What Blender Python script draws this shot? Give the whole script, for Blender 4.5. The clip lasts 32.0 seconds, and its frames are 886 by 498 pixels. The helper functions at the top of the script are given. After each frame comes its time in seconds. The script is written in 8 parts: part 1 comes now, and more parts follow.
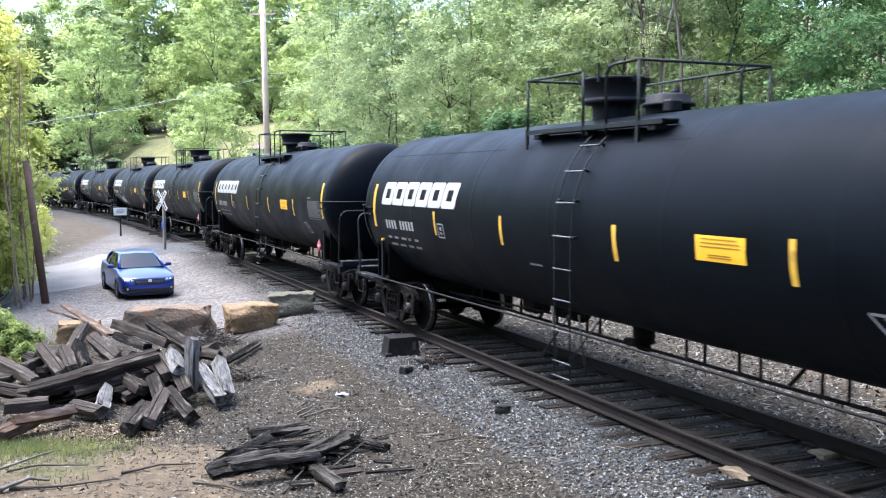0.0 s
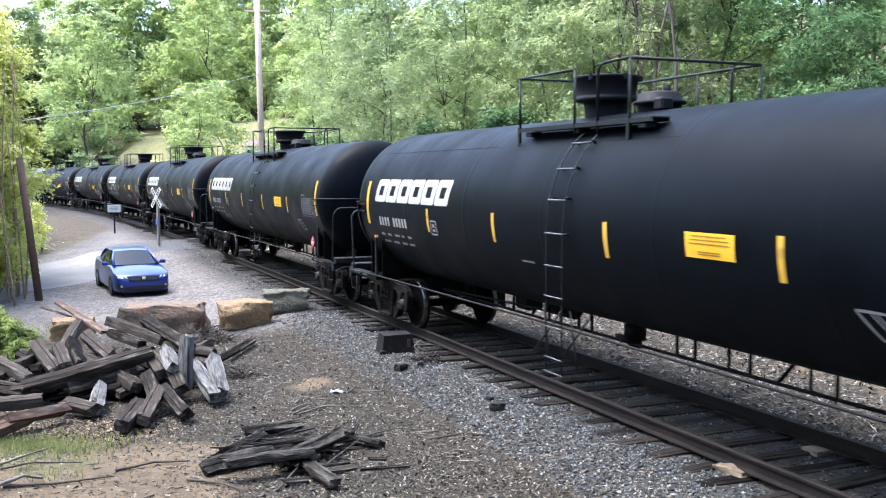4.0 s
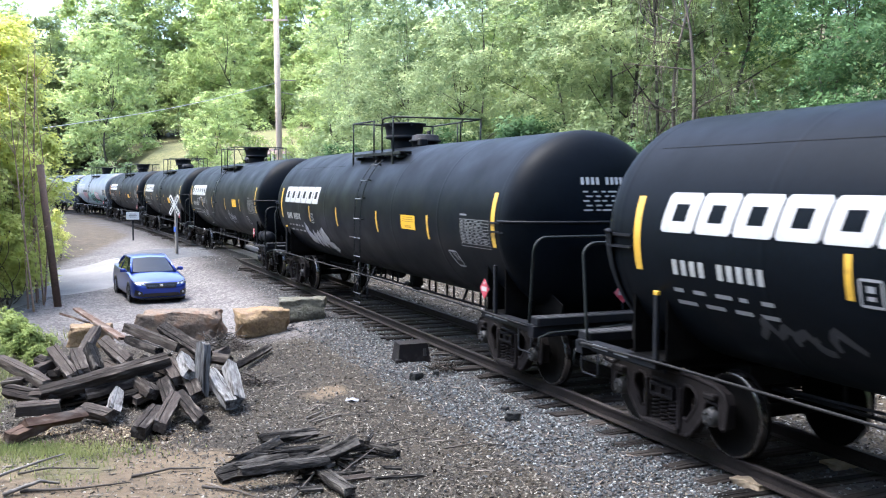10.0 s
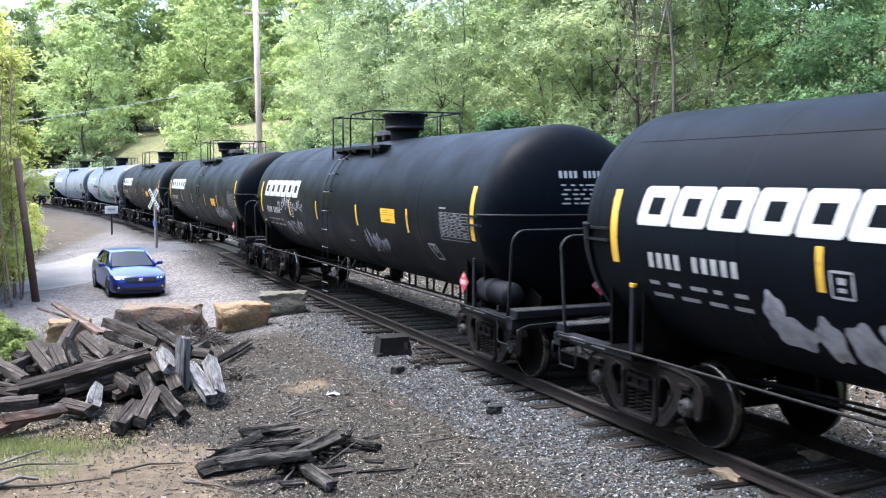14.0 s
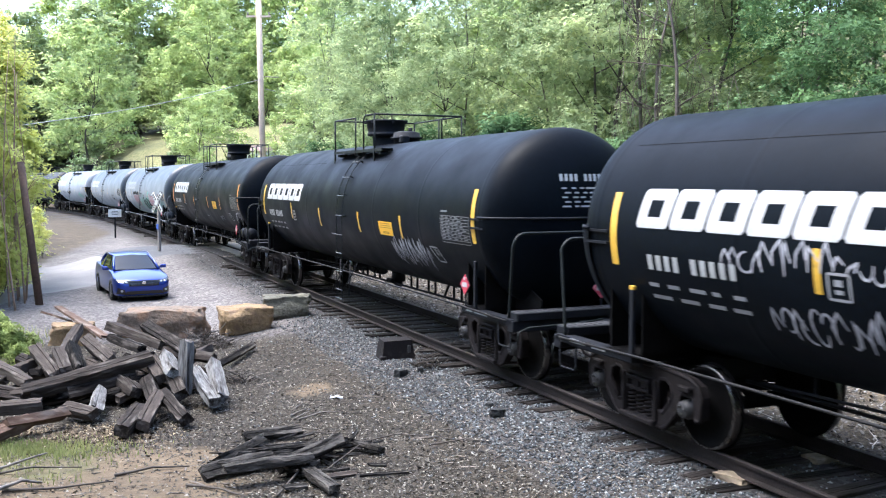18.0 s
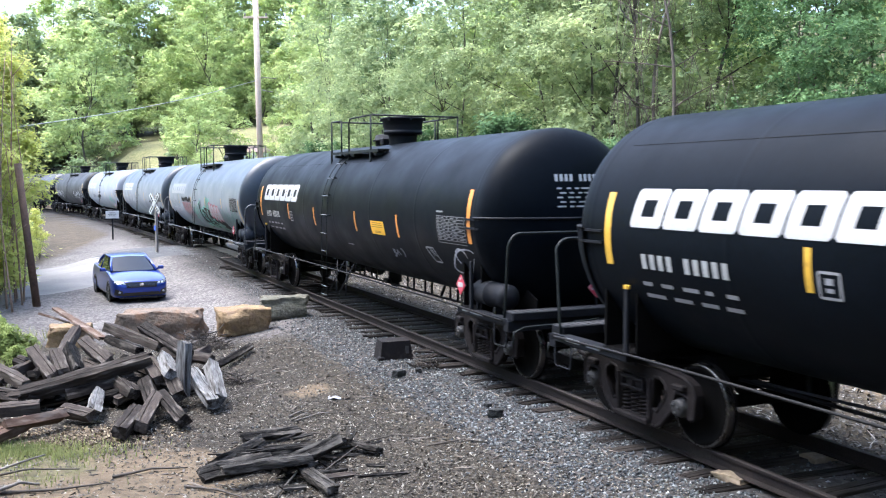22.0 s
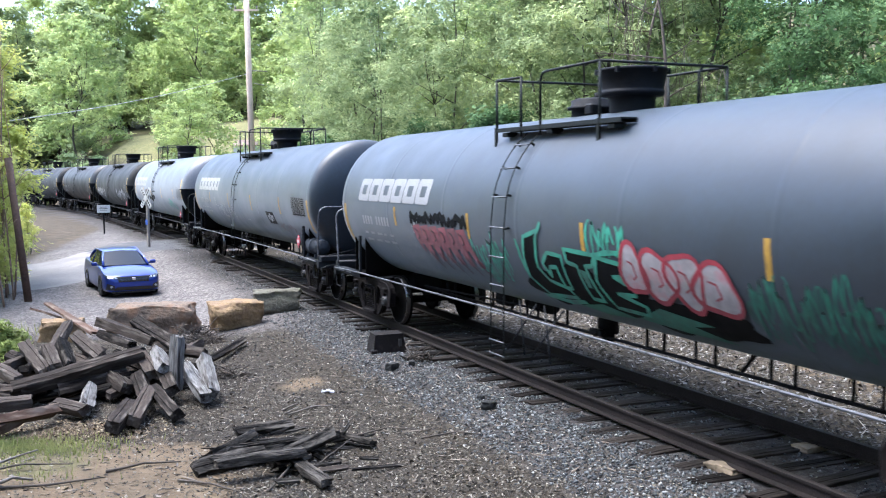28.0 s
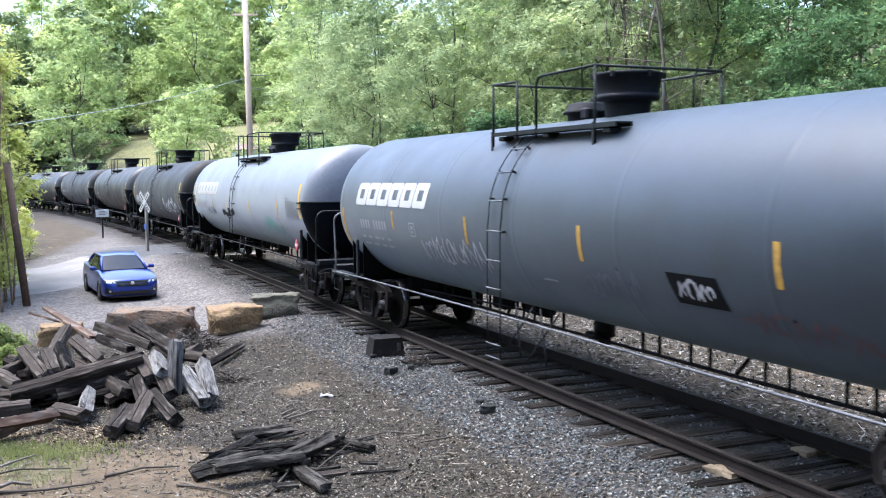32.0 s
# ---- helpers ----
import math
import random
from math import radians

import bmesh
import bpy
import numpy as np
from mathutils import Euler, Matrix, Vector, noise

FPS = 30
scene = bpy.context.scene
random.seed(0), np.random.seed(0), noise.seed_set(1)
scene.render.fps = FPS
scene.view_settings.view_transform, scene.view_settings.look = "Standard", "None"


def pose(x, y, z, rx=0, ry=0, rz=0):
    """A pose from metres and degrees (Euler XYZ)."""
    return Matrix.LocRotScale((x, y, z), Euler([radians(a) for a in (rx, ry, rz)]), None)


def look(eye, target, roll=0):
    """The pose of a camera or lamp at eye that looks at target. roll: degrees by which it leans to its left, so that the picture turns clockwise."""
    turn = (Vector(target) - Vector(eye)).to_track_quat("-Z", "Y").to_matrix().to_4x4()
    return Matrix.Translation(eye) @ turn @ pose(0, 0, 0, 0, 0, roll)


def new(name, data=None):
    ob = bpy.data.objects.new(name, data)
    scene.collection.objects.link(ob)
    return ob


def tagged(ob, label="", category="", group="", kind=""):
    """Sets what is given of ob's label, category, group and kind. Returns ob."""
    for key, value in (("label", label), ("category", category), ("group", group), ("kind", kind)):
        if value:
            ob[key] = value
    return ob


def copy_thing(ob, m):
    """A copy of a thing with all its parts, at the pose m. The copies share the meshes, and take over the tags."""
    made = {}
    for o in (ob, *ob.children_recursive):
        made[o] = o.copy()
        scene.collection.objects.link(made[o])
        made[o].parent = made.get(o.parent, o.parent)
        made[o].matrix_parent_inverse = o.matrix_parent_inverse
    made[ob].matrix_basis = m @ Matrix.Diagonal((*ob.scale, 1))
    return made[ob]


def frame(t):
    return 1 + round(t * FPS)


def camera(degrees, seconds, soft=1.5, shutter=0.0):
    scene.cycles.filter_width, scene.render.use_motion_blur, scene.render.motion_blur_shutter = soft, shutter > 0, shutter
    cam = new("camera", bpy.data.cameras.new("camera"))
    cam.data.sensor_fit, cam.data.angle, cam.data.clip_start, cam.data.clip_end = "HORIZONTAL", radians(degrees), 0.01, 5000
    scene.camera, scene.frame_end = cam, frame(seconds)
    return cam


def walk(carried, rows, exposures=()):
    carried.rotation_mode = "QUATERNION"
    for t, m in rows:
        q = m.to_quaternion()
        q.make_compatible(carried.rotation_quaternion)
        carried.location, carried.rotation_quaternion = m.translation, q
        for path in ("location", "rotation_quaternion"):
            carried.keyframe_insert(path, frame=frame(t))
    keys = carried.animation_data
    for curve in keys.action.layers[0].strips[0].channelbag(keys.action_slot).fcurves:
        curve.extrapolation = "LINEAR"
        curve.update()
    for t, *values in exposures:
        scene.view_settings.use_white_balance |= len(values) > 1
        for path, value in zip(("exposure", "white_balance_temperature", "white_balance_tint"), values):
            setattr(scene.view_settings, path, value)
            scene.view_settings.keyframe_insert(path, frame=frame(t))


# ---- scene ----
from mathutils import bvhtree, geometry

cam = camera(50.996, 32.0, soft=1.1, shutter=0.35)
EYE = (0.0, 0.0, 3.083)
# seconds, pan to the right, tilt, lean: a phone held by somebody who stands still
AIM = [(0.0, 0.011, -4.428, -0.272), (0.5, -0.147, -4.412, -0.258), (1.0, -0.228, -4.365, -0.27), (1.5, -0.247, -4.367, -0.284), (2.0, -0.154, -4.462, -0.239), (2.5, 0.05, -4.572, -0.238), (3.0, 0.249, -4.612, -0.3), (3.5, 0.344, -4.555, -0.277), (5.5, 0.209, -4.843, -0.054), (6.0, 0.242, -4.845, -0.118), (6.5, 0.252, -4.809, 0.013), (7.0, 0.169, -4.803, 0.061), (7.5, 0.054, -4.643, 0.064), (8.0, 0.0, -4.357, 0.109), (8.5, -0.024, -4.192, 0.055), (9.0, -0.074, -4.173, 0.126), (9.5, -0.382, -4.081, 0.152), (10.0, -0.67, -4.035, 0.079), (10.5, -0.592, -4.223, -0.002), (11.0, -0.176, -4.414, 0.054), (11.5, -0.003, -4.381, 0.132), (12.0, 0.045, -4.289, 0.231), (12.5, 0.161, -4.192, 0.208), (13.0, 0.28, -4.171, 0.154), (13.5, 0.419, -4.316, 0.088), (14.0, 0.499, -4.426, 0.058), (14.5, 0.429, -4.361, 0.007), (16.5, 0.313, -4.351, 0.241), (17.0, 0.219, -4.192, 0.209), (17.5, 0.203, -4.099, 0.053), (18.0, 0.311, -4.233, -0.003), (18.5, 0.314, -4.255, -0.036), (19.0, 0.169, -4.187, -0.062), (19.5, 0.329, -4.316, -0.213), (20.0, 0.586, -4.381, -0.189), (20.5, 0.56, -4.249, -0.058), (21.0, 0.414, -4.054, 0.033), (21.5, 0.424, -4.056, -0.028), (22.0, 0.45, -4.202, -0.151), (22.5, 0.509, -4.314, -0.261), (23.0, 0.619, -4.443, -0.44), (23.5, 0.717, -4.632, -0.451), (24.0, 0.908, -4.751, -0.405), (24.5, 1.066, -4.819, -0.353), (25.0, 1.118, -4.869, -0.227), (25.5, 1.179, -4.894, -0.136), (27.5, 1.034, -4.73, -0.322), (28.0, 0.909, -4.651, -0.397), (28.5, 0.794, -4.605, -0.389), (29.0, 0.705, -4.59, -0.562), (29.5, 0.7, -4.6, -0.718), (30.0, 0.759, -4.605, -0.672), (30.5, 0.828, -4.673, -0.478), (31.0, 0.974, -4.674, -0.497), (31.5, 1.011, -4.536, -0.501), (32.0, 0.985, -4.405, -0.456)]


def aim(pan, tilt, lean):
    p, q = radians(pan), radians(tilt)
    to = (EYE[0] + math.sin(p) * math.cos(q), EYE[1] + math.cos(p) * math.cos(q), EYE[2] + math.sin(q))
    return look(EYE, to, lean)


walk(cam, [(t, aim(p, q, r)) for t, p, q, r in AIM], exposures=[(0, 2.44, 5740, 10), (24, 2.44, 5740, 10), (28, 2.26, 5700, 10), (32, 2.26, 5700, 10)])

# ---- light: a bright, veiled sky ----
world = bpy.data.worlds.new("sky")
scene.world = world
world.use_nodes = True
wn = world.node_tree
sky = wn.nodes.new("ShaderNodeTexSky")
sky.sky_type, sky.sun_disc = "NISHITA", False
SUN_ELEV, SUN_AZ = radians(68), radians(285)
sky.sun_elevation, sky.sun_rotation = SUN_ELEV, SUN_AZ
sky.air_density, sky.dust_density, sky.ozone_density = 1.0, 4.0, 1.2
wn.nodes["Background"].inputs["Strength"].default_value = 0.15
wn.links.new(sky.outputs["Color"], wn.nodes["Background"].inputs["Color"])
sun = new("sun", bpy.data.lights.new("sun", "SUN"))
sun.data.energy, sun.data.angle, sun.data.color = 1.2, radians(40), (1.0, 0.96, 0.90)
# high behind thin cloud, beyond the lot
sun.matrix_basis = look((math.sin(SUN_AZ) * math.cos(SUN_ELEV), math.cos(SUN_AZ) * math.cos(SUN_ELEV), math.sin(SUN_ELEV)), (0, 0, 0))


# ---- materials ----
def surf(name, base, rough=0.7, metal=0.0, var=0.25, fine=30.0, coarse=2.0, bump=0.3, dirt=None, dirt_amount=0.5, island=0.0, random_ob=0.0, spec=0.5, stretch=1.0, deep=0.0, dust=0.0):
    """A procedural surface: two scales of noise in the colour, fine relief, patches of dirt."""
    m = bpy.data.materials.new(name)
    m.use_nodes = True
    nt = m.node_tree
    b = nt.nodes["Principled BSDF"]
    b.inputs["Roughness"].default_value, b.inputs["Metallic"].default_value = rough, metal
    b.inputs["Specular IOR Level"].default_value = spec
    b.inputs["Sheen Weight"].default_value, b.inputs["Sheen Roughness"].default_value = dust, 0.45
    b.inputs["Sheen Tint"].default_value = (0.84, 0.93, 1.0, 1)
    tc = nt.nodes.new("ShaderNodeTexCoord")
    n1, n2 = nt.nodes.new("ShaderNodeTexNoise"), nt.nodes.new("ShaderNodeTexNoise")
    n1.inputs["Scale"].default_value, n2.inputs["Scale"].default_value = fine, coarse
    n1.inputs["Detail"].default_value, n2.inputs["Detail"].default_value = 4, 5
    mp = nt.nodes.new("ShaderNodeMapping")
    mp.inputs["Scale"].default_value = (stretch, 1, 1)
    nt.links.new(tc.outputs["Object"], mp.inputs["Vector"])
    for n in (n1, n2):
        nt.links.new(mp.outputs["Vector"], n.inputs["Vector"])
    add = nt.nodes.new("ShaderNodeMath")
    add.operation = "ADD"
    nt.links.new(n1.outputs["Fac"], add.inputs[0])
    nt.links.new(n2.outputs["Fac"], add.inputs[1])
    val = add.outputs[0]
    if island or random_ob:
        if island:
            g = nt.nodes.new("ShaderNodeNewGeometry")
            src, k = g.outputs["Random Per Island"], island
        else:
            g = nt.nodes.new("ShaderNodeObjectInfo")
            src, k = g.outputs["Random"], random_ob
        ma = nt.nodes.new("ShaderNodeMath")
        ma.operation = "MULTIPLY_ADD"
        nt.links.new(src, ma.inputs[0])
        ma.inputs[1].default_value = 2 * k
        nt.links.new(val, ma.inputs[2])
        sb = nt.nodes.new("ShaderNodeMath")
        sb.operation = "SUBTRACT"
        nt.links.new(ma.outputs[0], sb.inputs[0])
        sb.inputs[1].default_value = k
        val = sb.outputs[0]
    ramp = nt.nodes.new("ShaderNodeMapRange")
    ramp.inputs["From Min"].default_value, ramp.inputs["From Max"].default_value = 0.5, 1.5
    ramp.inputs["To Min"].default_value, ramp.inputs["To Max"].default_value = 1 - 2 * var, 1 + 2 * var
    nt.links.new(val, ramp.inputs["Value"])
    mul = nt.nodes.new("ShaderNodeMix")
    mul.data_type, mul.blend_type = "RGBA", "MULTIPLY"
    mul.inputs["Factor"].default_value = 1.0
    mul.inputs["A"].default_value = (*base, 1)
    nt.links.new(ramp.outputs["Result"], mul.inputs["B"])
    col = mul.outputs["Result"]
    if dirt:
        n3 = nt.nodes.new("ShaderNodeTexNoise")
        n3.inputs["Scale"].default_value, n3.inputs["Detail"].default_value = coarse * 1.7, 8
        nt.links.new(mp.outputs["Vector"], n3.inputs["Vector"])
        mr = nt.nodes.new("ShaderNodeMapRange")
        mr.inputs["From Min"].default_value, mr.inputs["From Max"].default_value = 0.62 - 0.3 * dirt_amount, 0.75 - 0.2 * dirt_amount
        nt.links.new(n3.outputs["Fac"], mr.inputs["Value"])
        mx = nt.nodes.new("ShaderNodeMix")
        mx.data_type = "RGBA"
        nt.links.new(mr.outputs["Result"], mx.inputs["Factor"])
        nt.links.new(col, mx.inputs["A"])
        mx.inputs["B"].default_value = (*dirt, 1)
        col = mx.outputs["Result"]
    nt.links.new(col, b.inputs["Base Color"])
    rr = nt.nodes.new("ShaderNodeMapRange")
    rr.inputs["From Min"].default_value, rr.inputs["From Max"].default_value = 0.3, 0.7
    rr.inputs["To Min"].default_value, rr.inputs["To Max"].default_value = max(0.02, rough - 0.1), min(1, rough + 0.1)
    nt.links.new(n2.outputs["Fac"], rr.inputs["Value"])
    nt.links.new(rr.outputs["Result"], b.inputs["Roughness"])
    if bump:
        bp = nt.nodes.new("ShaderNodeBump")
        bp.inputs["Strength"].default_value, bp.inputs["Distance"].default_value = bump, deep or 0.5 / fine
        nt.links.new(n1.outputs["Fac"], bp.inputs["Height"])
        nt.links.new(bp.outputs["Normal"], b.inputs["Normal"])
    return m


def leafy(name, base, tip, light=0.42):
    """Leaves: two greens mixed leaf by leaf, light shining through."""
    m = bpy.data.materials.new(name)
    m.use_nodes = True
    nt = m.node_tree
    b, out = nt.nodes["Principled BSDF"], nt.nodes["Material Output"]
    b.inputs["Roughness"].default_value = 0.7
    b.inputs["Specular IOR Level"].default_value = 0.1
    g = nt.nodes.new("ShaderNodeNewGeometry")
    oi = nt.nodes.new("ShaderNodeObjectInfo")
    a = nt.nodes.new("ShaderNodeMath")
    a.operation = "MULTIPLY_ADD"
    nt.links.new(oi.outputs["Random"], a.inputs[0])
    a.inputs[1].default_value = 0.3
    b2 = nt.nodes.new("ShaderNodeMath")
    b2.operation = "MULTIPLY"
    nt.links.new(g.outputs["Random Per Island"], b2.inputs[0])
    b2.inputs[1].default_value = 0.18
    # broad random patches: the crown's lit and shaded masses, put into the colour
    tc = nt.nodes.new("ShaderNodeTexCoord")
    ns = nt.nodes.new("ShaderNodeTexNoise")
    ns.inputs["Scale"].default_value, ns.inputs["Detail"].default_value = 0.55, 2
    nt.links.new(tc.outputs["Object"], ns.inputs["Vector"])
    mr = nt.nodes.new("ShaderNodeMapRange")
    mr.inputs["From Min"].default_value, mr.inputs["From Max"].default_value = 0.36, 0.64
    mr.inputs["To Min"].default_value, mr.inputs["To Max"].default_value = -0.08, 0.58
    nt.links.new(ns.outputs["Fac"], mr.inputs["Value"])
    sm = nt.nodes.new("ShaderNodeMath")
    sm.operation = "ADD"
    nt.links.new(b2.outputs[0], sm.inputs[0])
    nt.links.new(mr.outputs["Result"], sm.inputs[1])
    nt.links.new(sm.outputs[0], a.inputs[2])
    mx = nt.nodes.new("ShaderNodeMix")
    mx.data_type = "RGBA"
    mx.inputs["A"].default_value, mx.inputs["B"].default_value = (*base, 1), (*tip, 1)
    nt.links.new(a.outputs[0], mx.inputs["Factor"])
    nt.links.new(mx.outputs["Result"], b.inputs["Base Color"])
    tr = nt.nodes.new("ShaderNodeBsdfTranslucent")
    nt.links.new(mx.outputs["Result"], tr.inputs["Color"])
    ms = nt.nodes.new("ShaderNodeMixShader")
    ms.inputs[0].default_value = light
    nt.links.new(b.outputs[0], ms.inputs[1])
    nt.links.new(tr.outputs[0], ms.inputs[2])
    nt.links.new(ms.outputs[0], out.inputs["Surface"])
    return m


M_BLACK = surf("black_tank_paint", (0.0018, 0.0032, 0.0052), 0.46, 0.0, 0.25, 14, 1.1, 0.01, (0.0022, 0.0035, 0.0054), 0.2, spec=0.055, dust=0.013)
M_GREY = surf("grey_tank_paint", (0.0062, 0.0142, 0.0250), 0.46, 0.0, 0.22, 12, 0.9, 0.02, (0.0046, 0.0103, 0.0180), 0.4, spec=0.55, dust=0.26)
M_PALE = surf("pale_grey_tank_paint", (0.11, 0.12, 0.14), 0.45, 0.0, 0.12, 12, 0.9, 0.03, (0.095, 0.103, 0.12), 0.3, dust=0.28)
M_DIRTY = surf("dirty_black_tank_paint", (0.006, 0.006, 0.006), 0.55, 0.0, 0.4, 9, 0.8, 0.05, (0.012, 0.011, 0.010), 0.5, spec=0.25, dust=0.06)
M_DULL = surf("dull_dark_grey_tank_paint", (0.011, 0.0125, 0.0145), 0.5, 0.0, 0.2, 9, 0.9, 0.05, (0.01, 0.01, 0.01), 0.4)
M_FRAME = surf("black_steel", (0.0055, 0.0065, 0.009), 0.66, 0.0, 0.35, 40, 4, 0.1, (0.009, 0.009, 0.010), 0.3, spec=0.2)
M_RAILING = surf("dark_painted_railing", (0.0045, 0.0075, 0.007), 0.6, 0.0, 0.3, 40, 5, 0.05, spec=0.3)
# pale tone stands in for sky and sun reflected off rails and rungs
M_HANDRAIL = surf("worn_grey_handrail", (0.10, 0.105, 0.115), 0.5, 0.2, 0.3, 40, 5, 0.05, (0.03, 0.03, 0.03), 0.35)
M_DARKRAIL = surf("grimy_handrail", (0.011, 0.0105, 0.0105), 0.7, 0.0, 0.3, 40, 5, 0.05, spec=0.2)
M_TRUCK = surf("grimy_cast_steel", (0.0115, 0.0095, 0.0093), 0.8, 0.0, 0.4, 50, 5, 0.3, (0.016, 0.0135, 0.013), 0.5, spec=0.1)
M_WHEEL = surf("worn_wheel_steel", (0.0045, 0.0042, 0.004), 0.8, 0.0, 0.4, 30, 6, 0.1, spec=0.06)
M_TREAD = surf("polished_wheel_rim", (0.16, 0.155, 0.15), 0.3, 1.0, 0.15, 30, 6, 0.0)
M_CAP = surf("dusty_bearing_cap", (0.02, 0.019, 0.018), 0.65, 0.0, 0.3, 40, 8, 0.1)
M_DECK = surf("dusty_tread_plate", (0.034, 0.034, 0.036), 0.8, 0.0, 0.35, 40, 5, 0.2, (0.016, 0.016, 0.017), 0.4, spec=0.2)
M_WHITE = surf("white_stencil_paint", (0.39, 0.39, 0.375), 0.5, 0, 0.08, 60, 4, 0.02, (0.33, 0.33, 0.32), 0.15)
M_FADED = surf("faded_white_stencil", (0.26, 0.265, 0.27), 0.5, 0, 0.15, 60, 4, 0.02)
M_DRUM = surf("dull_blue_grey_drum_paint", (0.022, 0.027, 0.035), 0.75, 0.0, 0.2, 30, 3, 0.05, (0.016, 0.019, 0.024), 0.3, spec=0.2)
M_GREYFRAME = surf("dusty_blue_grey_steel", (0.0115, 0.0140, 0.0175), 0.7, 0.0, 0.3, 40, 4, 0.1, (0.008, 0.009, 0.011), 0.35, spec=0.2)
M_TABLEINK = surf("thin_grey_table_print", (0.13, 0.132, 0.135), 0.5, 0, 0.15, 60, 4, 0.02)
M_STENCIL = surf("worn_white_stencil", (0.36, 0.365, 0.35), 0.5, 0, 0.15, 60, 4, 0.02)
M_YELLOW = surf("yellow_reflective_tape", (0.60, 0.36, 0.04), 0.4, 0, 0.12, 40, 5, 0.02, (0.34, 0.2, 0.03), 0.2)
M_TAPE = surf("orange_reflective_tape", (0.62, 0.24, 0.04), 0.4, 0, 0.12, 40, 5, 0.02, (0.4, 0.16, 0.03), 0.2)
M_DULLTAPE = surf("grimy_yellow_tape", (0.36, 0.215, 0.035), 0.5, 0, 0.2, 40, 5, 0.02, (0.2, 0.12, 0.03), 0.35)
M_LABELINK = surf("brown_label_print", (0.30, 0.16, 0.01), 0.5, 0, 0.1, 40, 3, 0.0)
M_ORANGE = surf("yellow_label", (0.78, 0.43, 0.02), 0.45, 0, 0.06, 40, 3, 0.02)
M_RED = surf("red_placard", (0.40, 0.035, 0.06), 0.4, 0, 0.15, 30, 6, 0.02, (0.6, 0.25, 0.28), 0.15)
M_RUST = surf("rusty_rail_steel", (0.020, 0.016, 0.0142), 0.8, 0.1, 0.35, 60, 3, 0.4, spec=0.15)
M_RAILTOP = surf("rail_head_steel", (0.026, 0.0215, 0.0185), 0.72, 0.0, 0.25, 50, 2, 0.15, spec=0.2)
M_TIE = surf("weathered_sleeper_wood", (0.028, 0.0235, 0.020), 0.9, 0, 0.45, 25, 3, 0.6, (0.055, 0.048, 0.041), 0.35, random_ob=0.35, stretch=0.12, spec=0.1)
M_OLDTIE = surf("charred_grey_timber", (0.029, 0.0235, 0.0195), 0.92, 0, 0.5, 30, 5, 0.9, (0.125, 0.110, 0.095), 0.3, random_ob=0.5, stretch=0.16, deep=0.025, spec=0.1)
M_PLANK = surf("brown_weathered_plank", (0.068, 0.044, 0.032), 0.9, 0, 0.35, 22, 4, 0.6, (0.165, 0.135, 0.11), 0.34, random_ob=0.3, stretch=0.2, spec=0.12)
M_CHAR = surf("charred_rotten_timber", (0.016, 0.0145, 0.0125), 0.95, 0, 0.5, 40, 7, 1.0, (0.085, 0.077, 0.067), 0.5, random_ob=0.4, stretch=0.25, deep=0.03, spec=0.08)
M_PALETIE = surf("bleached_split_timber", (0.165, 0.16, 0.152), 0.9, 0, 0.45, 26, 6, 0.8, (0.03, 0.025, 0.021), 0.55, stretch=0.2, deep=0.02, spec=0.1)


def speckle(name, stops, rough=0.85):
    """Each loose piece takes one colour out of the row of colours."""
    m = bpy.data.materials.new(name)
    m.use_nodes = True
    nt = m.node_tree
    b = nt.nodes["Principled BSDF"]
    b.inputs["Roughness"].default_value = rough
    b.inputs["Specular IOR Level"].default_value = 0.3
    g = nt.nodes.new("ShaderNodeNewGeometry")
    r = nt.nodes.new("ShaderNodeValToRGB")
    while len(r.color_ramp.elements) < len(stops):
        r.color_ramp.elements.new(0.5)
    for e, (p, c) in zip(r.color_ramp.elements, stops):
        e.position, e.color = p, (*c, 1)
    nt.links.new(g.outputs["Random Per Island"], r.inputs["Fac"])
    nt.links.new(r.outputs["Color"], b.inputs["Base Color"])
    return m


M_STONE = speckle("ballast_stone", [(0.0, (0.01386, 0.0152, 0.0161)), (0.3, (0.04158, 0.046, 0.04876)), (0.6, (0.07425, 0.081, 0.08464)), (0.85, (0.1337, 0.141, 0.1408)), (1.0, (0.2673, 0.275, 0.2622))])
M_GRIT = speckle("brown_grit", [(0.0, (0.013, 0.01133, 0.00882)), (0.3, (0.034, 0.02906, 0.02205)), (0.6, (0.062, 0.05418, 0.0414)), (0.85, (0.105, 0.09456, 0.0747)), (0.97, (0.165, 0.1527, 0.1242)), (1.0, (0.27, 0.2561, 0.216))])
M_LITTER = speckle("bark_litter", [(0.0, (0.014, 0.01202, 0.00918)), (0.4, (0.035, 0.03004, 0.02295)), (0.7, (0.06, 0.0522, 0.0405)), (0.88, (0.13, 0.1162, 0.09)), (1.0, (0.25, 0.235, 0.2))])
M_BOULDER = surf("tan_sandstone", (0.135, 0.10, 0.07), 0.9, 0, 0.35, 14, 2.2, 0.9, (0.165, 0.098, 0.058), 0.45)
M_BOULDER2 = surf("yellow_sandstone", (0.205, 0.135, 0.064), 0.9, 0, 0.35, 18, 2.6, 1.0, (0.15, 0.098, 0.056), 0.5)
M_BOULDER3 = surf("lichened_grey_stone", (0.10, 0.092, 0.066), 0.9, 0, 0.35, 18, 2.6, 1.0, (0.085, 0.082, 0.054), 0.45)
M_BARK = surf("grey_brown_bark", (0.075, 0.066, 0.048), 0.9, 0, 0.35, 20, 3, 0.8)
M_POLE = surf("weathered_pole_wood", (0.66, 0.49, 0.37), 0.85, 0, 0.2, 18, 1.0, 0.4)
